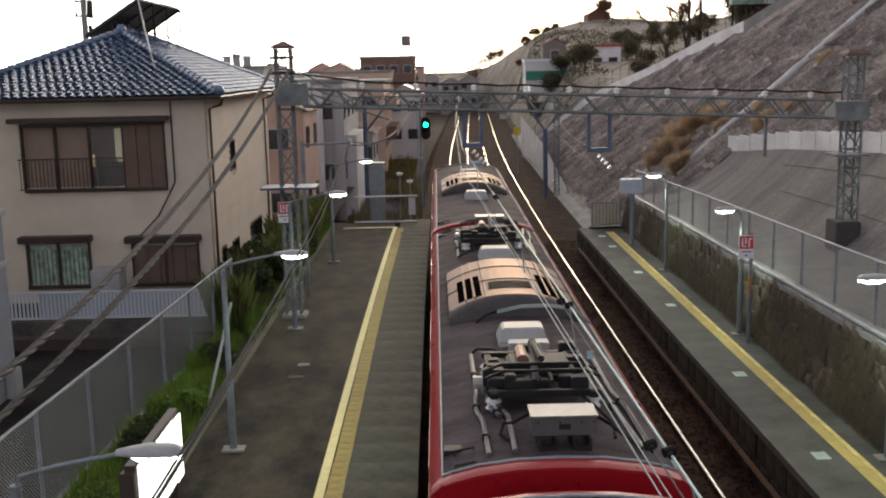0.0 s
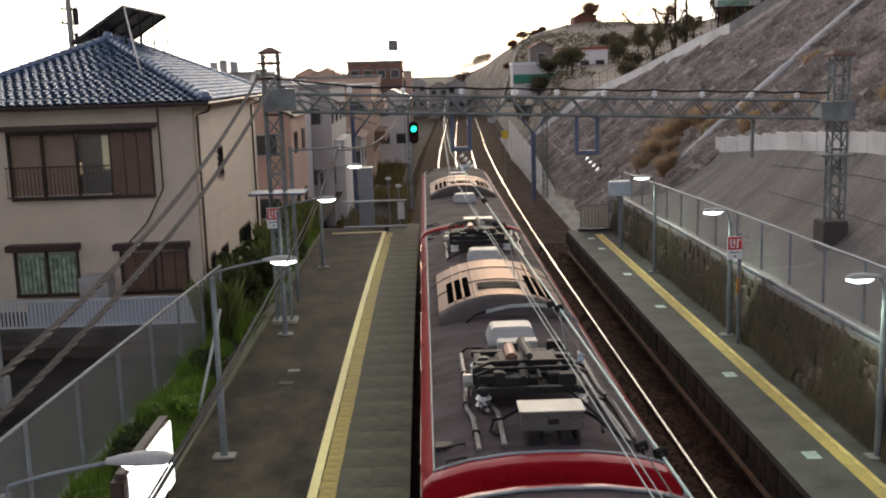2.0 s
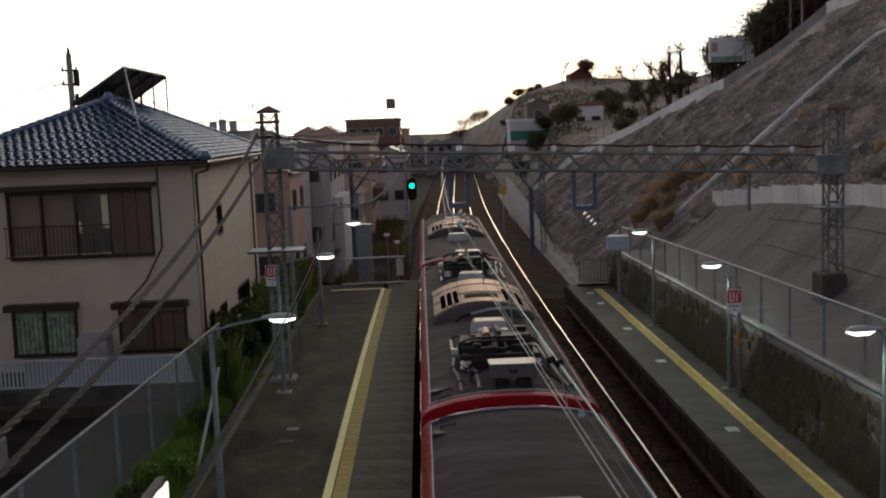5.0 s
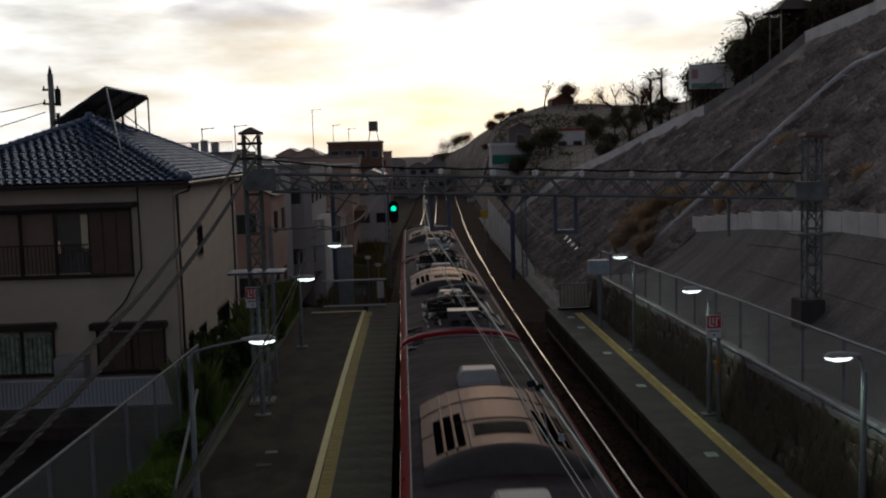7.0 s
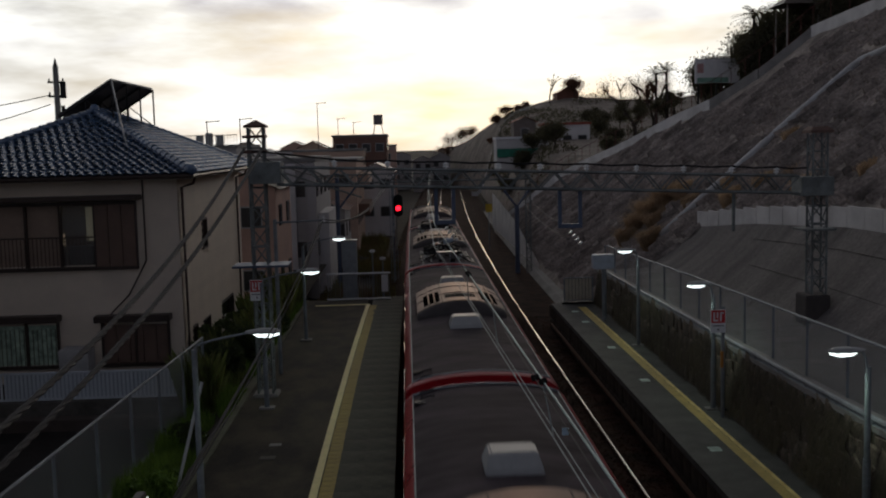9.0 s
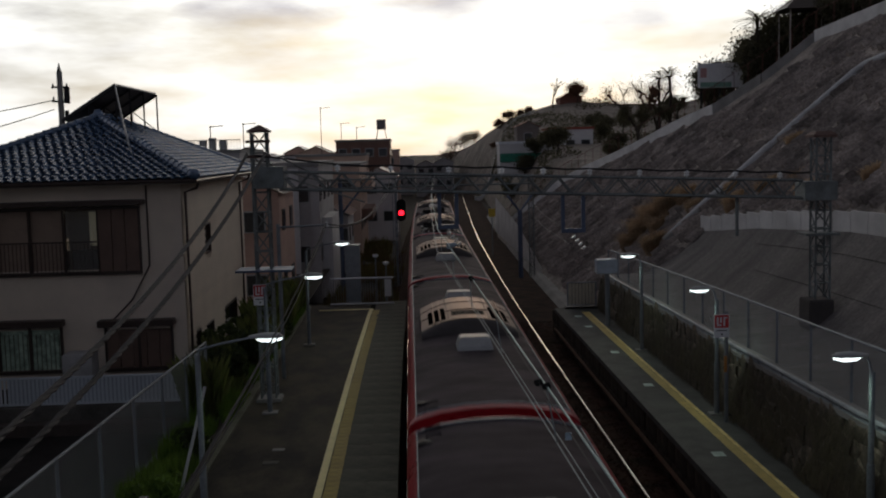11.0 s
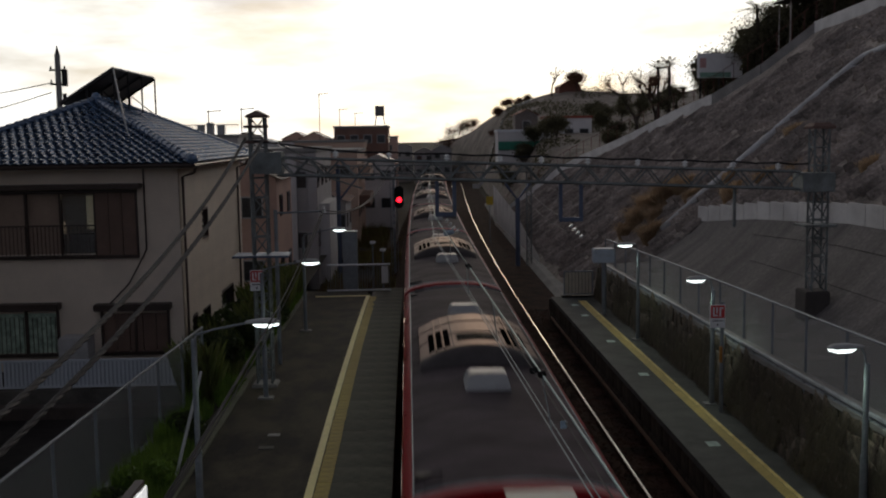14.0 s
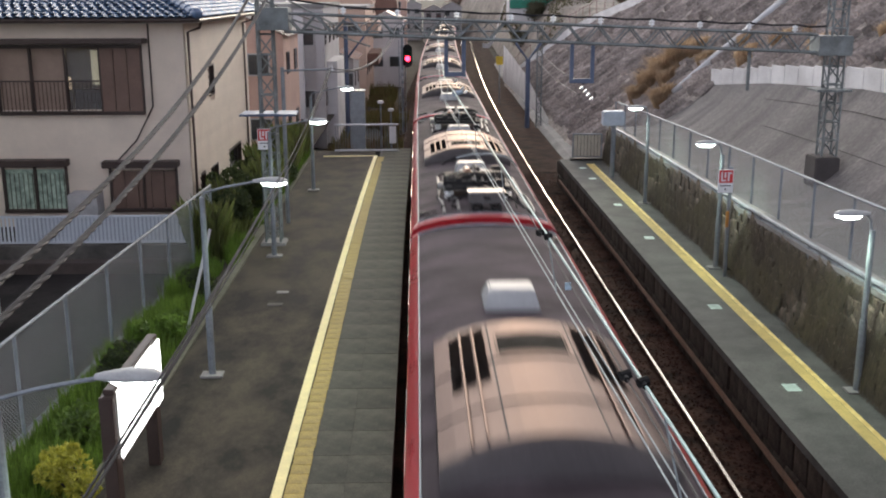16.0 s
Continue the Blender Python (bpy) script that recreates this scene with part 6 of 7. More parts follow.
def build_platform_things():
    s1 = sign_board((-4.13, 27.66, 3.72), "red and white stop position sign on the gantry tower")
    part("bracket", box(B(), -0.02, 0.02, 0.015, 0.12, 0.2, 0.3), GALV, s1)
    s2 = sign_board((7.34, 24.05, 3.14), "red and white stop position sign on a grey post")
    part("post", rod(B(), (0.14, 0.08, 1.05 - 3.14), (0.14, 0.08, 0.62), 0.05, 0.05, 10), GALV, s2, "grey post")
    part("tag", box(B(), 0.06, 0.13, -0.02, 0.02, -0.85, -0.45, 0.01), mat("orange_tag", (0.5, 0.22, 0.04), 0.6), s2, "orange tag")
    part("cable", tube(B(), [(0.2, 0.1, -1.9), (0.45, 0.2, -2.05), (0.6, 0.5, -1.6), (0.75, 1.0, -0.6)], 0.02, 5), CABLE, s2)
    # lit station sign
    b = thing("station_sign", "back-lit white station sign box on dark brown posts", "sign", (-3.93, 12.2, PZ - 0.09))
    brown = mat("sign_brown", (0.05, 0.032, 0.025), 0.5)
    for y in (0.0, 2.0):
        part("post", box(B(), -0.085, 0.085, y - 0.12, y + 0.12, -0.15, 1.95, 0.012), brown, b, "dark brown post")
        part("foot", box(B(), -0.3, 0.35, y - 0.22, y + 0.22, -0.1, 0.03, 0.02), CONCRETE, b)
    part("frame", box(B(), -0.05, 0.085, -0.02, 2.2, 1.95, 2.02, 0.01), brown, b)
    part("frame", box(B(), -0.085, 0.085, 0.13, 1.87, 0.95, 1.02, 0.01), brown, b)
    part("panel", box(B(), -0.075, 0.11, 0.121, 1.879, 1.025, 1.945, 0.01), SIGNGLOW, b, "glowing white panel")
    part("panel", box(B(), 0.088, 0.115, 1.88, 2.2, 1.0, 1.94, 0.006), SIGNGLOW, b, "glowing white panel")
    # end barriers
    e = thing("end_barrier_left", "grey steel barrier across the platform end", "barrier", (0, 45.0, PZ))
    for z in (0.05, 1.18):
        part("rail", rod(B(), (-3.65, 0, z), (-0.85, 0, z), 0.04), WHITESIGN, e)
    bar = part("bar", rod(B(), (-3.6, 0, -0.02), (-3.6, 0, 1.18), 0.012, seg=5), GALV, e)
    for i in range(1, 26):
        o = new("bar", bar.data)
        o.parent, o.location = e, (i * 0.108, 0, 0)
    part("plate", box(B(), -1.25, -0.95, -0.03, -0.015, 0.35, 1.1), WHITESIGN, e)
    r = thing("end_barrier_right", "beige barred gate at the platform end", "barrier", (0, 42.2, PZ))
    fr = B()
    for x in (6.42, 7.6):
        box(fr, x - 0.025, x + 0.025, -0.03, 0.03, -0.05, 1.1, 0.008)
    box(fr, 6.42, 7.6, -0.03, 0.03, 1.05, 1.1, 0.008)
    box(fr, 6.42, 7.6, -0.03, 0.03, 0.1, 0.15, 0.008)
    part("frame", fr, GALV, r)
    part("panel", box(B(), 6.46, 7.56, 0.05, 0.07, 0.16, 1.04), mat("beige_panel", (0.66, 0.60, 0.46), 0.8, vary=0.2), r)
    bar = part("bar", rod(B(), (6.6, 0, 0.1), (6.6, 0, 1.05), 0.008, seg=5), DARK, r)
    for i in range(1, 7):
        o = new("bar", bar.data)
        o.parent, o.location = r, (i * 0.14, 0, 0)
    part("base", box(B(), 6.3, 7.7, -0.15, 0.15, -0.05, 0.08, 0.02), DARK, r)
    c = thing("relay_box", "pale grey relay box on a post", "box", (7.25, 38, 0))
    part("box", box(B(), -0.4, 0.38, -0.25, 0.25, 3.02, 3.55, 0.03), mat("pale_blue_grey", (0.50, 0.58, 0.64), 0.5), c)
    part("post", rod(B(), (0.03, 0, PZ), (0.03, 0, 3.1), 0.09), GALV, c)
    k = thing("equipment_cabinet", "tall grey lineside equipment cabinet", "cabinet", (-3.0, 52, 0))
    part("body", box(B(), -0.36, 0.36, -0.4, 0.4, -0.4, 3.05, 0.03), mat("cabinet_grey", (0.30, 0.34, 0.36), 0.5), k)
    part("lid", box(B(), -0.4, 0.4, -0.44, 0.44, 3.05, 3.1, 0.01), LIGHTGREY, k)
    part("plinth", box(B(), -0.45, 0.45, -0.5, 0.5, -0.75, -0.38, 0.02), CONCRETE, k)
    for x, y, z in ((-2.0, 56, 2.0), (-1.4, 54, 1.8)):
        m = thing("small_lamp", "small white trackside lamp", "lamp", (x, y, 0))
        part("pole", rod(B(), (0, 0, -0.7), (0, 0, z), 0.04), GALV, m)
        part("head", box(B(), -0.16, 0.16, -0.1, 0.1, z, z + 0.16, 0.04), WHITESIGN, m)
    w = thing("wing_wall", "pale concrete wing wall beside the far track", "wall", kind="structure")
    part("wall", loft(B(), [[(7.9, 62, 0.0), (7.9, 62, 0.4)], [(7.7 + bend(75) * .5, 75, 0.0), (7.7 + bend(75) * .5, 75, 2.0)], [(7.0 + bend(95), 95, 0.0), (7.0 + bend(95), 95, 3.2)]]), LIGHTCONCRETE, w)
    y = thing("yellow_marker", "small yellow trackside marker board", "sign", (4.71 + 1.3, 76, 0))
    part("post", rod(B(), (0, 0, -0.3), (0, 0, 2.8), 0.03), GALV, y)
    part("board", box(B(), -0.25, 0.25, -0.05, 0.0, 2.7, 3.3, 0.02), mat("marker_yellow", (0.6, 0.42, 0.03), 0.6), y)


build_yard()
build_house()
build_gantry()
build_wires()
build_trackside_posts()
build_signal()
place_lamps()
build_platform_things()
build_plants()

# ---- hillside and its trees ----
SIL_X = (0, 4.8, 7.4, 10.1, 11.9, 15.4, 19, 22.5, 25.1, 29.5, 34, 41, 60, 80)
SIL_Z = (6.6, 7.2, 7.3, 8.4, 9.8, 11.9, 13.2, 14.1, 14.4, 14.3, 13.9, 13.7, 17, 20)


def hill_foot(y):
    return 8.2 + bend(y) if y < 165 else 11.6 - (y - 165) * 0.12


def hill_z(x, y):
    u = x * 160 / y
    s = float(np.interp(u, SIL_X, SIL_Z))
    g = min(max((y - 50) / 110, 0), 1.0) ** 2
    z = 7.8 + (s - 7.8) * (y / 160) * g - 2.5 * (1 - min(max((y - 60) / 100, 0), 1))
    if y < 93.7:
        e = edge_x(y)
        z = max(min(z, slope_z(e) + 0.25 + 1.3 * (x - e)), slope_z(e) + 0.25 + 0.12 * (x - e))
    else:
        f = min(max((x - hill_foot(y)) / 5.0, 0), 1)
        z = z * (1 - (1 - f) ** 2)
    return z + 0.25 * noise.noise((x * 0.25, y * 0.2, 1.0))


def build_hill():
    rows = []
    for j in range(105):
        y = 38 + j * 1.9
        x0 = edge_x(y) + 0.12 if y < 93.7 else hill_foot(y)
        rows.append([(x, y, hill_z(x, y)) for x in [x0 + (95 - x0) * (i / 36) ** 1.8 for i in range(37)]])
    bm = loft(B(), rows)
    tagged(part("hillside", bm, mat("hill_cover", (0.30, 0.25, 0.21), 0.95, vary=0.5, scale=0.35, second=(0.14, 0.12, 0.09), bump=0.8, fine=4), smooth=True), "dark hillside with scrub and bare earth", "hill", kind="structure")
    # scrub over the hill, in one mesh
    rnd = random.Random(8)
    pts = []
    for _ in range(30000):
        y = rnd.uniform(60, 165)
        x0 = edge_x(y) + 0.6 if y < 93.7 else hill_foot(y) + 1.0
        x = x0 + rnd.random() ** 1.5 * 30
        if noise.noise((x * 0.16, y * 0.09, 7)) < 0.0:
            continue
        pts.append((x, y, hill_z(x, y) + abs(rnd.gauss(0, 0.35))))
    vs, fs = leaf_cloud(pts, 0.15, rnd)
    tagged(mesh_part("hill_scrub", vs, fs, DARKLEAF), "dark low scrub on the hillside", "scrub", kind="stuff")


def branchy(bm, p, d, length, r, depth, rnd, tips):
    q = p + d * length
    m = p.lerp(q, 0.5) + Vector((rnd.uniform(-1, 1), rnd.uniform(-1, 1), 0)) * length * 0.06
    tube(bm, [p, m, q], [r, r * 0.8, r * 0.62], 5)
    tips.append(q)
    if depth == 0:
        return
    for _ in range(3 if depth > 1 else 4):
        nd = (d + Vector((rnd.uniform(-1, 1), rnd.uniform(-1, 1), rnd.uniform(-0.35, 0.7))) * 0.75).normalized()
        branchy(bm, q, nd, length * rnd.uniform(0.55, 0.8), r * 0.58, depth - 1, rnd, tips)


def tree(name, label, loc, height, material, leaves, size, seed, spread=0.5, depth=3):
    rnd = random.Random(seed)
    t = thing(name, label, "tree", loc)
    tips = []
    bm = B()
    branchy(bm, Vector((0, 0, -0.3)), Vector((rnd.uniform(-.08, .08), 0, 1)), height * 0.36, height * 0.03, depth, rnd, tips)
    part("trunk", bm, BARK, t)
    if leaves:
        pts = []
        for _ in range(leaves):
            q = rnd.choice(tips[1:])
            pts.append(q + Vector((rnd.gauss(0, 1), rnd.gauss(0, 1), rnd.gauss(0, 0.8))) * height * 0.09 * spread * 2)
        vs, fs = leaf_cloud(pts, size, rnd)
        mesh_part("crown", vs, fs, material, t)
    return t


def palm(loc, height, seed):
    rnd = random.Random(seed)
    t = thing("palm_tree", "dark palm tree against the evening sky", "tree", loc)
    part("trunk", tube(B(), [(0, 0, -0.3), (0.05, 0, height * 0.5), (0, 0, height)], [0.14, 0.11, 0.10], 7), BARK, t)
    vs, fs = [], []
    for k in range(38):
        a, el = rnd.random() * 6.28, rnd.uniform(-0.5, 1.2)
        d = Vector((math.cos(a) * math.cos(el), math.sin(a) * math.cos(el), math.sin(el)))
        ln = rnd.uniform(1.1, 1.6)
        side = d.cross(Vector((0, 0, 1))).normalized()
        for i in range(9):
            f = i / 9
            c = Vector((0, 0, height)) + d * ln * f - Vector((0, 0, 0.5 * f * f * ln))
            for s in (-1, 1):
                n = len(vs)
                vs += [tuple(c), tuple(c + d * 0.045), tuple(c + side * s * 0.26 * (1 - f * 0.6) + d * 0.22 - Vector((0, 0, 0.1)))]
                fs.append((n, n + 1, n + 2))
    mesh_part("fronds", vs, fs, DARKLEAF, t)


def build_trees():
    for i, (x, y, h) in enumerate(((6.2, 210, 4.6), (7.8, 213, 5.6), (9.6, 212, 6.6), (11.4, 214, 6.0), (13.0, 211, 5.0), (13.8, 167, 2.0), (15.2, 170, 2.7), (16.6, 170, 3.0), (18.2, 170, 2.6), (19.4, 169, 2.2))):
        z = hill_z(x, y) - 0.3 - h * 0.3
        tree("autumn_tree", "fine-branched autumn tree on the far ridge", (x, y, z), h, RUSTLEAF, 2600, 0.08, 60 + i, 0.55)
    for i, (x, y, h, m, n) in enumerate(((17.6, 78.5, 6.6, RUSTLEAF, 900), (18.6, 77, 6.2, RUSTLEAF, 700), (17.0, 76, 4.0, DARKLEAF, 1500), (18.9, 72, 3.6, DARKLEAF, 1500), (17.9, 70.5, 2.6, DARKLEAF, 1500))):
        tree("hill_tree", "thin-crowned tree above the parapet", (x, y, hill_z(x, y)), h, m, n * 4, 0.045, 80 + i, 0.24)
    for i, (x, y, z) in enumerate(((17.9, 70.4, 12.3), (21.2, 62.4, 15.0), (18.9, 77.5, 12.6))):
        palm((x, y, hill_z(x, y)), z - hill_z(x, y), i + 1)
    for i, (x, y, h) in enumerate(((20.3, 69.3, 12.6), (21.3, 68.6, 13.2), (22.2, 67.4, 14.0), (22.2, 64.6, 14.5), (22.9, 63.6, 15.0), (23.8, 62.4, 15.4), (24.6, 60.4, 16.0), (24.4, 58.2, 15.9), (25.4, 56.2, 15.6), (21.9, 63.0, 13.2), (23.4, 61.6, 14.0))):
        tree("dark_tree", "dense dark evergreen tree on the hilltop", (x, y, hill_z(x, y)), h + 0.3 - hill_z(x, y), DARKLEAF, 14000, 0.085, 100 + i, 0.6)
    for i, (x, y, h) in enumerate(((14.2, 98, 3.4), (20.8, 112, 2.6), (22.5, 118, 3.0), (23, 125, 3.0), (26, 125, 3.0), (17.4, 88, 2.0), (20.4, 100, 2.4), (10.2, 103, 2.4), (11.4, 102.6, 2.6), (12.7, 103, 2.5), (13.8, 102, 2.4))):
        tree("hill_shrub_tree", "dark round-crowned tree on the hillside", (x, y, hill_z(x, y) - 0.2), h, DARKLEAF, 4000, 0.09, 120 + i, 0.6)
    bare = tree("bare_tree", "bare leafless tree on the hill crest", (22.2, 158, hill_z(22.2, 158)), 5.2, BARK, 0, 0.1, 140)
    tree("autumn_tree", "rust-coloured tree beside the hilltop house", (26.0, 158, hill_z(26, 158)), 3.6, RUSTLEAF, 2500, 0.12, 141, 0.8)
    # dry grass tufts on the slope
    rnd = random.Random(77)
    k = 0
    for x, y, r, h, n in ((10.9, 50.6, 0.6, 1.0, 900), (11.5, 50.8, 0.6, 1.2, 1000), (12.1, 51.0, 0.6, 1.3, 1000), (12.8, 50.4, 0.6, 1.3, 1000), (13.3, 49.4, 0.5, 1.0, 700), (11.1, 46.7, 0.5, 1.0, 900), (11.9, 49.4, 0.5, 0.8, 500),
                          (13.1, 47.2, 0.5, 0.7, 400), (14.2, 45.0, 0.4, 0.6, 260), (13.5, 42.6, 0.5, 0.8, 400), (14.4, 41.2, 0.5, 0.6, 300), (16.4, 43.5, 0.4, 0.6, 260), (14.4, 37.2, 0.5, 0.6, 260), (14.9, 39.2, 0.4, 0.45, 200), (15.2, 33.5, 0.4, 0.5, 200)):
        vs, fs = [], []
        for _ in range(n):
            a, q = rnd.random() * 6.28, r * 0.55 * rnd.random() ** 0.5
            bx, by = x + q * math.cos(a), y + q * math.sin(a)
            bz = slope_z(bx) - 0.05
            a += rnd.uniform(-0.8, 0.8)
            l = h * rnd.uniform(0.55, 1.15)
            out = rnd.uniform(0.15, 0.75) * l
            dx, dy = math.cos(a) * out - 0.12 * l, math.sin(a) * out
            w = rnd.uniform(0.008, 0.018)
            i0 = len(vs)
            vs += [(bx - w, by, bz), (bx + w, by, bz), (bx + dx * 0.45 - w, by + dy * 0.45, bz + l * 0.72), (bx + dx * 0.45 + w, by + dy * 0.45, bz + l * 0.72), (bx + dx * 1.15, by + dy * 1.15, bz + l * rnd.uniform(0.55, 0.95))]
            fs += [(i0, i0 + 1, i0 + 3, i0 + 2), (i0 + 2, i0 + 3, i0 + 4)]
        o = mesh_part("dry_grass_tuft", vs, fs, DRYGRASS)
        tagged(o, "tuft of long dry straw-coloured grass on the slope", "grass", kind="stuff")


# ---- buildings ----
def building(name, label, x0, x1, y0, y1, z1, wall, roof="flat", rows=2, cols=3, z0=-0.7, top=None, side=True):
    """A block with storeys of framed windows in its front and right-hand walls."""
    h = thing(name, label, "building")
    part("wall", box(B(), x0, x1, y0, y1, z0, z1, 0.02), wall, h)
    if roof == "flat":
        part("roof", box(B(), x0 - 0.12, x1 + 0.12, y0 - 0.12, y1 + 0.12, z1, z1 + 0.25, 0.02), top or CONCRETE, h, "flat roof with parapet")
    else:
        xm = (x0 + x1) / 2
        hh = (x1 - x0) * 0.25
        bm = loft(B(), [[(x0 - 0.3, y, z1 - 0.05), (xm, y, z1 + hh), (x1 + 0.3, y, z1 - 0.05)] for y in (y0 - 0.3, y1 + 0.3)])
        part("roof", bm, top or DARKCONCRETE, h, "gabled roof")
        bm = B()
        bm.faces.new([bm.verts.new(p) for p in ((x0, y0 + 0.02, z1), (x1, y0 + 0.02, z1), (xm, y0 + 0.02, z1 + hh * 0.95))])
        part("gable", bm, wall, h)
    st = (z1 - max(z0, 0.2)) / rows
    for r in range(rows):
        zc = max(z0, 0.2) + st * (r + 0.55)
        for c in range(cols):
            xc = x0 + (x1 - x0) * (c + 0.5) / cols
            w = part("window", box(B(), xc - 0.5, xc + 0.5, y0 - 0.05, y0, zc - 0.5, zc + 0.5, 0.01), LIGHTGREY, h)
            part("pane", box(B(), xc - 0.44, xc + 0.44, y0 - 0.06, y0 - 0.045, zc - 0.44, zc + 0.44), GLASSY, w)
        if side:
            for c in range(max(2, int((y1 - y0) / 3))):
                yc = y0 + (y1 - y0) * (c + 0.5) / max(2, int((y1 - y0) / 3))
                w = part("window", box(B(), x1, x1 + 0.05, yc - 0.5, yc + 0.5, zc - 0.5, zc + 0.5, 0.01), BROWN, h)
                part("pane", box(B(), x1 + 0.045, x1 + 0.06, yc - 0.44, yc + 0.44, zc - 0.44, zc + 0.44), GLASSY, w)
    return h


def build_town():
    tan = mat("tan_render", (0.56, 0.40, 0.30), 0.85, vary=0.2, scale=0.6)
    pink = mat("pinkish_render", (0.55, 0.37, 0.29), 0.85, vary=0.2, scale=0.6)
    grey = mat("grey_cladding", (0.42, 0.40, 0.385), 0.8, vary=0.2, scale=0.6)
    pale = mat("pale_render", (0.64, 0.62, 0.60), 0.8, vary=0.15, scale=0.6)
    brown = mat("brown_render", (0.20, 0.115, 0.085), 0.85, vary=0.25, scale=0.6)
    blue = mat("blue_metal_roof", (0.16, 0.19, 0.25), 0.5, vary=0.2)
    building("town_house", "pinkish-tan rendered house behind the gantry", -10.5, -6.0, 47, 53, 6.0, pink, "gable", 2, 2, top=mat("dark_roof", (0.09, 0.07, 0.06), 0.7))
    b = building("apartment_block", "grey-clad block with tall vertical piers", -11, -5.2, 58, 70, 7.0, grey, "flat", 2, 3)
    for k in range(5):
        x = -10.2 + k * 1.15
        part("pier", box(B(), x, x + 0.5, 57.7, 58.0, -0.7, 6.9, 0.02), pale if k % 2 else grey, b)
    part("shed", box(B(), -5.2, -4.6, 60, 66, -0.7, 4.0, 0.02), pale, b)
    t = building("apartment_block", "tan rendered apartment block with balconies", -10.5, -4.0, 82, 96, 6.6, tan, "flat", 2, 3)
    for k, z in enumerate((2.2, 4.6)):
        part("balcony", box(B(), -4.0, -3.1, 84, 92, z, z + 0.9, 0.03), tan if k else brown, t)
    building("town_house", "white house with blue-grey metal gable roof", -4.4, -1.3, 97, 106, 5.4, pale, "gable", 2, 2, top=blue)
    building("town_house", "small grey trackside house", -6.4, -4.4, 72, 79, 3.4, grey, "gable", 1, 2, top=brown)
    building("apartment_block", "tan block beyond the station", -12, -4.6, 110, 118, 7.3, tan, "flat", 3, 4)
    br = building("apartment_block", "brown-topped block carrying a water tank", -8.6, -2.3, 122, 134, 8.9, brown, "flat", 3, 4)
    tank = thing("water_tank", "grey rooftop water tank on thin legs", "water tank", (-3.4, 130, 9.15))
    part("tank", rod(B(), (0, 0, 1.25), (0, 0, 2.5), 0.58, 0.58, 14), mat("tank_grey", (0.2, 0.18, 0.17), 0.7), tank)
    for x in (-0.5, 0.5):
        for y in (-0.5, 0.5):
            part("leg", rod(B(), (x * 1.3, y * 1.3, -0.02), (x * 0.8, y * 0.8, 1.3), 0.04, seg=5), DARK, tank)
    f = building("apartment_block", "grey block with a railed roof terrace", -24, -12.4, 76, 88, 7.9, grey, "flat", 3, 4)
    rl = B()
    for k in range(26):
        x = -17.8 + k * 0.22
        rod(rl, (x, 75.9, 8.1), (x, 75.9, 8.85), 0.015, seg=4)
    rod(rl, (-17.8, 75.9, 8.85), (-12.3, 75.9, 8.85), 0.03, seg=5)
    part("railing", rl, BROWN, f)
    for x, z in ((-15.7, 0.4), (-15.0, 0.55), (-14.2, 0.4)):
        part("roof_unit", box(B(), x, x + 0.5, 78, 78.6, 8.1, 8.5 + z, 0.05), LIGHTGREY, f)
    rnd = random.Random(31)
    walls = (tan, grey, pale, pink)
    for i in range(22):
        y = rnd.uniform(135, 210)
        x = -y * 0.36 + (i / 21) * (y * 0.36 - 2) + rnd.uniform(-1, 1)
        w = rnd.uniform(4, 7)
        building("distant_house", "distant town house on the skyline", x - w, x, y, y + 8, 7.0 + rnd.uniform(-0.6, 0.9), rnd.choice(walls), "gable" if i % 3 else "flat", 2, 2, side=False, top=rnd.choice((blue, DARKCONCRETE, brown)))
    for i, (x, y) in enumerate(((1.2, 185), (4.6, 190), (-2.6, 195))):
        building("distant_house", "distant dark house past the track's bend", x, x + 3.5, y, y + 7, 5.0 + 0.4 * i, grey, "gable", 2, 2, side=False)
    for i, (x, y, z) in enumerate(((-9.5, 113, 12.6), (-6.2, 124, 10.7), (-8.1, 125, 11.2), (-15.2, 80, 10.0), (-13.0, 82, 10.2))):
        a = thing("rooftop_aerial", "thin rooftop television aerial", "aerial", (x, y, 0.0))
        part("mast", rod(B(), (0, 0, 7.2), (0, 0, z), 0.04, seg=5), DARK, a)
        part("boom", rod(B(), (-0.1, 0, z - 0.1), (1.0, 0, z), 0.03, seg=5), DARK, a)
        for k in range(4):
            part("element", rod(B(), (0.1 + k * 0.25, -0.3, z - 0.05), (0.1 + k * 0.25, 0.3, z - 0.05), 0.02, seg=4), DARK, a)
    # utility pole behind the house
    u = thing("utility_pole", "grey concrete utility pole with transformer and wires", "utility pole", (-14.85, 45, 0.9))
    part("pole", rod(B(), (0, 0, 0), (0, 0, 10.6), 0.17, 0.12, 10), CONCRETE, u)
    part("tip", rod(B(), (0, 0, 10.6), (0, 0, 10.95), 0.1, 0.02, 8), DARK, u)
    part("transformer", rod(B(), (0.27, 0, 9.25), (0.27, 0, 9.95), 0.13, 0.13, 10), DARK, u)
    for z in (9.3, 9.9):
        part("crossarm", box(B(), -0.36, 0.34, -0.05, 0.05, z, z + 0.08, 0.01), DARK, u)
    for z in (9.42, 9.98):
        for x in (-0.3, 0.28):
            part("insulator", rod(B(), (x, 0, z - 0.05), (x, 0, z + 0.12), 0.05, 0.03, 7), DARK, u)
    part("transformer", rod(B(), (0.2, 0.1, 8.6), (0.2, 0.1, 8.95), 0.09, 0.09, 8), DARK, u)
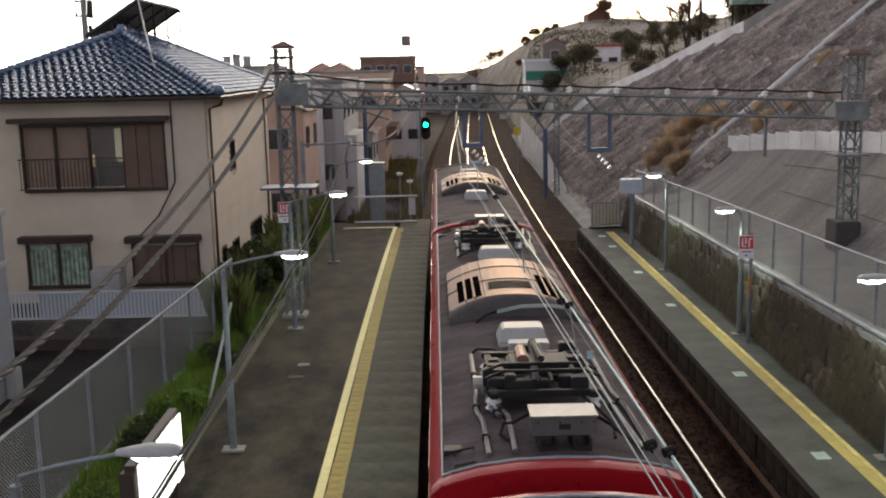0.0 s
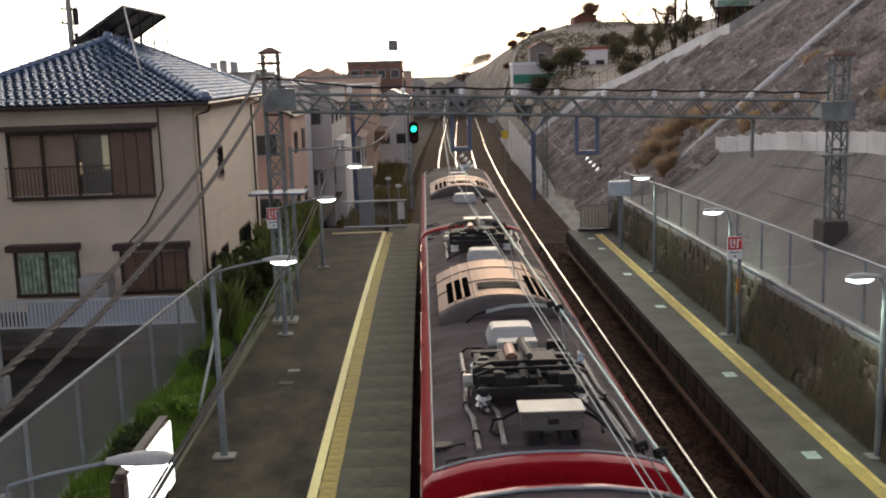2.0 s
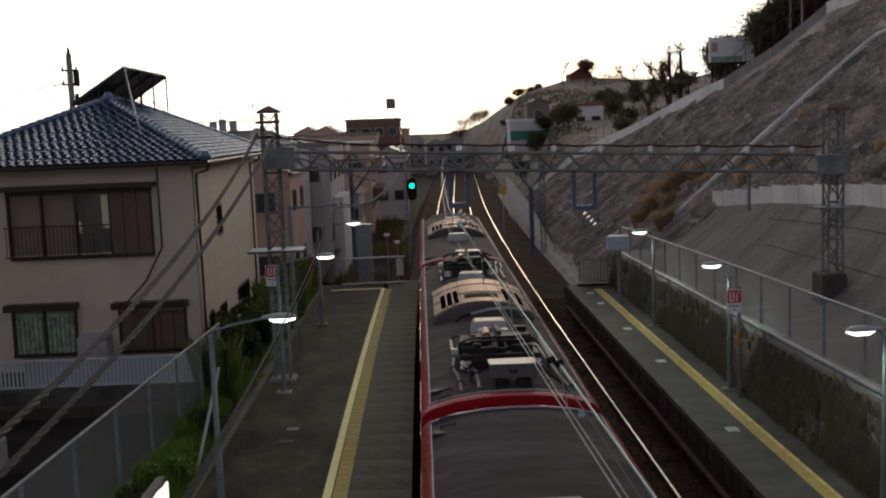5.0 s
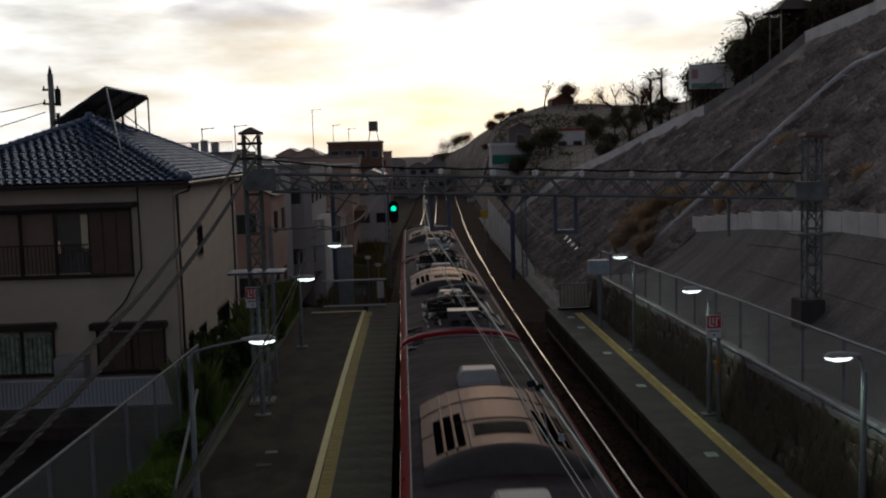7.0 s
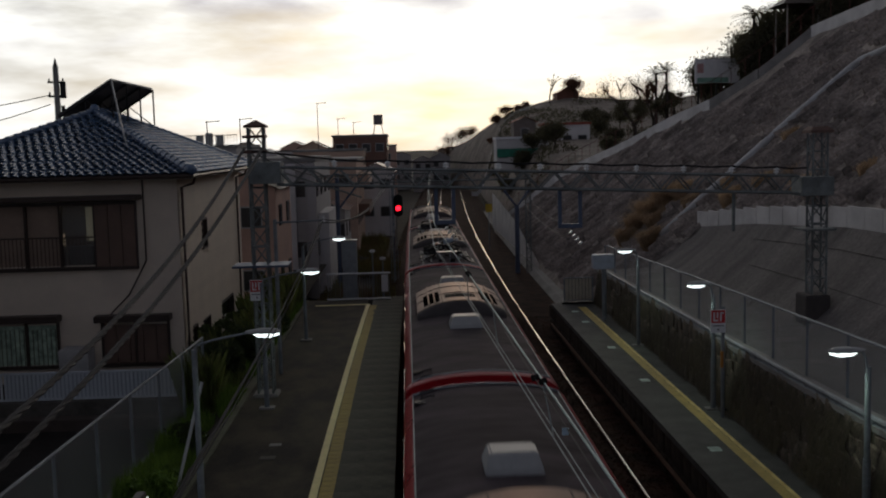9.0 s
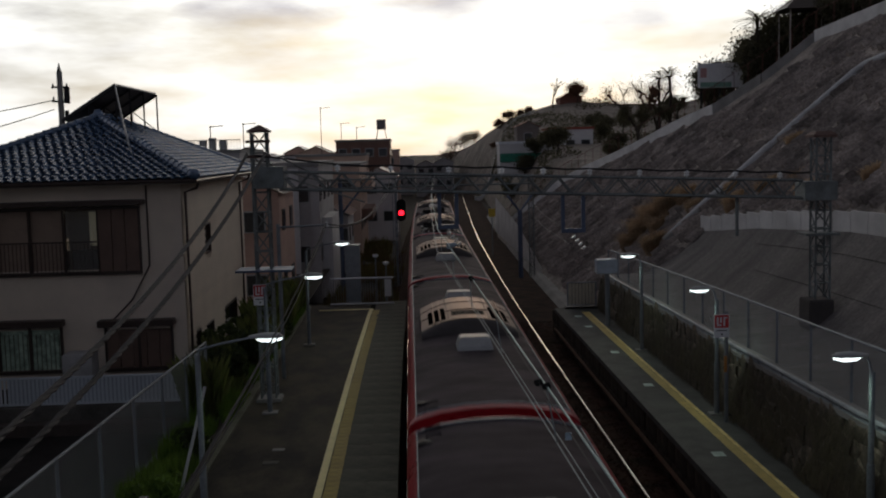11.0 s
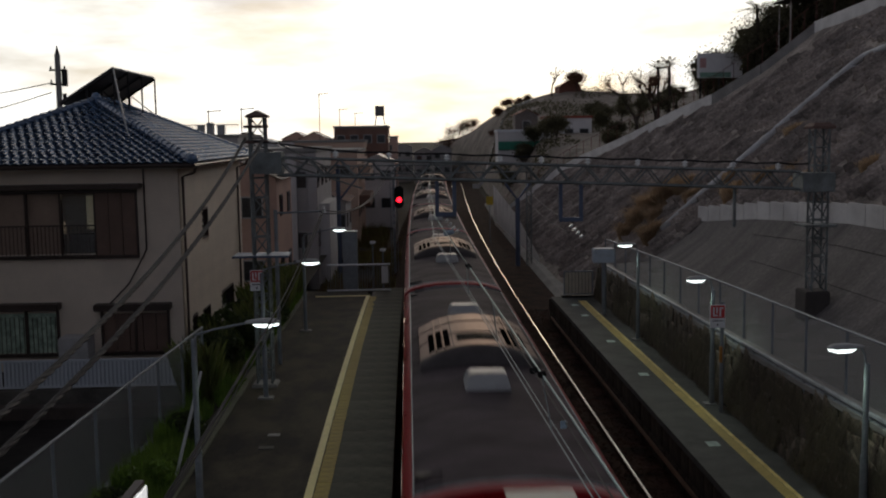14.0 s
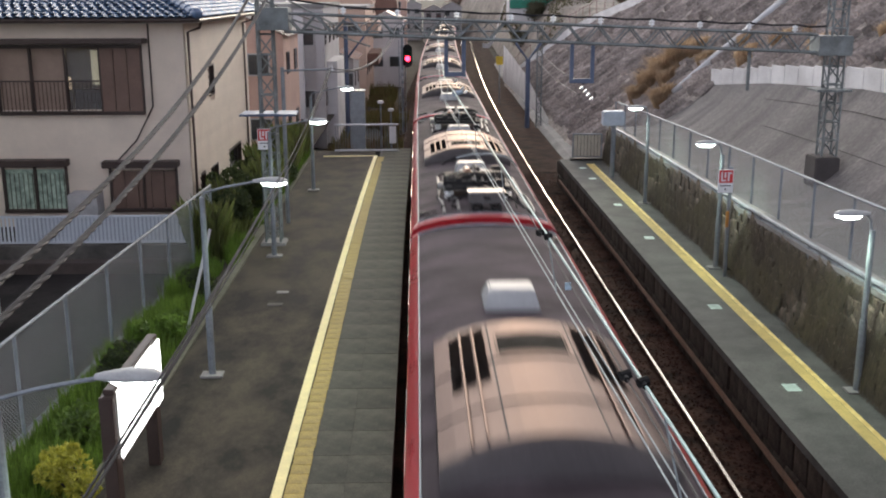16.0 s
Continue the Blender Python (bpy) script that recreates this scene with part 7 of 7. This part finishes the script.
    for a, b in (((-0.3, 0, 9.4), (-12, -8, 8.0)), ((-0.3, 0, 9.0), (-12, -8, 6.2))):
        part("wire", tube(B(), sag(a, b, 0.5), 0.02, 5), CABLE, u)
    # hill buildings
    building("park_building", "white hillside building with a green base", 9.2, 14.7, 105, 108, 8.1, pale, "flat", 1, 4, z0=5.0, side=False, top=WHITESIGN)
    part("green_base", box(B(), 9.25, 14.65, 104.8, 104.95, 6.3, 7.15), mat("green_paint", (0.03, 0.22, 0.14), 0.6), bpy.data.objects["park_building"], "green painted base")
    red = mat("red_roof", (0.32, 0.07, 0.045), 0.7)
    building("hill_house", "white hillside house with a red-brown roof", 14.8, 19.7, 110, 114, 9.5, pale, "flat", 1, 3, z0=6.0, side=False, top=red)
    building("hill_house", "small red-roofed pavilion on the hillside", 13.1, 15.8, 125, 128, 10.2, mat("grey_timber", (0.2, 0.17, 0.15), 0.8), "gable", 1, 1, z0=7.5, side=False, top=red)
    building("hill_house", "red-walled house on the hill crest", 23.6, 27.0, 160, 165, 15.3, mat("rust_wall", (0.22, 0.09, 0.06), 0.8), "gable", 1, 2, z0=11, side=False, top=red)
    b = thing("billboard", "white billboard with faded colour blocks on posts", "billboard", (20.05, 66, 0.3))
    part("panel", box(B(), -1.45, 1.45, -0.06, 0.06, 10.95, 12.5, 0.02), mat("billboard_white", (0.82, 0.81, 0.80), 0.6, vary=0.1), b)
    part("block", box(B(), -1.3, 0.7, -0.075, -0.065, 10.98, 11.3), mat("faded_green", (0.25, 0.42, 0.33), 0.6), b, "faded green block")
    part("block", box(B(), -1.3, -0.9, -0.075, -0.065, 11.6, 12.2), mat("faded_pink", (0.6, 0.35, 0.33), 0.6), b, "faded pink block")
    for x in (-1.2, 0, 1.2):
        part("post", rod(B(), (x, 0.1, 9.0), (x, 0.1, 12.0), 0.06), DARK, b)
    gz = thing("gazebo", "timber gazebo with a pitched roof on the hilltop", "gazebo", (22.9, 60.0, 0))
    z = 13.75
    zg = hill_z(22.6, 60.0)
    for x in (-0.9, 0.9):
        for y in (-0.9, 0.9):
            part("post", rod(B(), (x, y, zg - 0.3), (x, y, z + 1.6), 0.045), mat("weathered_timber", (0.42, 0.38, 0.33), 0.8), gz)
    bm = B()
    vv = [bm.verts.new(p) for p in ((-1.3, -1.3, z + 1.5), (1.3, -1.3, z + 1.5), (1.3, 1.3, z + 1.5), (-1.3, 1.3, z + 1.5), (0, 0, z + 2.5))]
    for q in ((0, 1, 4), (1, 2, 4), (2, 3, 4), (3, 0, 4), (3, 2, 1, 0)):
        bm.faces.new([vv[i] for i in q])
    part("roof", bm, BROWN, gz)


def build_ridge_wall():
    rw = thing("ridge_wall", "low pale concrete wall along the hill ridge", "wall", kind="structure")
    xs = [10.0 + i * 0.9 for i in range(11)]
    pts = [(x * 0.985, 157.0, hill_z(x * 0.985, 157.0)) for x in xs]
    part("wall", loft(B(), [[(x, y, z - 0.3), (x, y, z + 0.4), (x, y + 0.3, z + 0.4), (x, y + 0.3, z - 0.3)] for x, y, z in pts]), LIGHTCONCRETE, rw)


build_hill()
build_ridge_wall()
build_town()
build_trees()


def motions():
    train_motion()
    signal_motion()


motions()
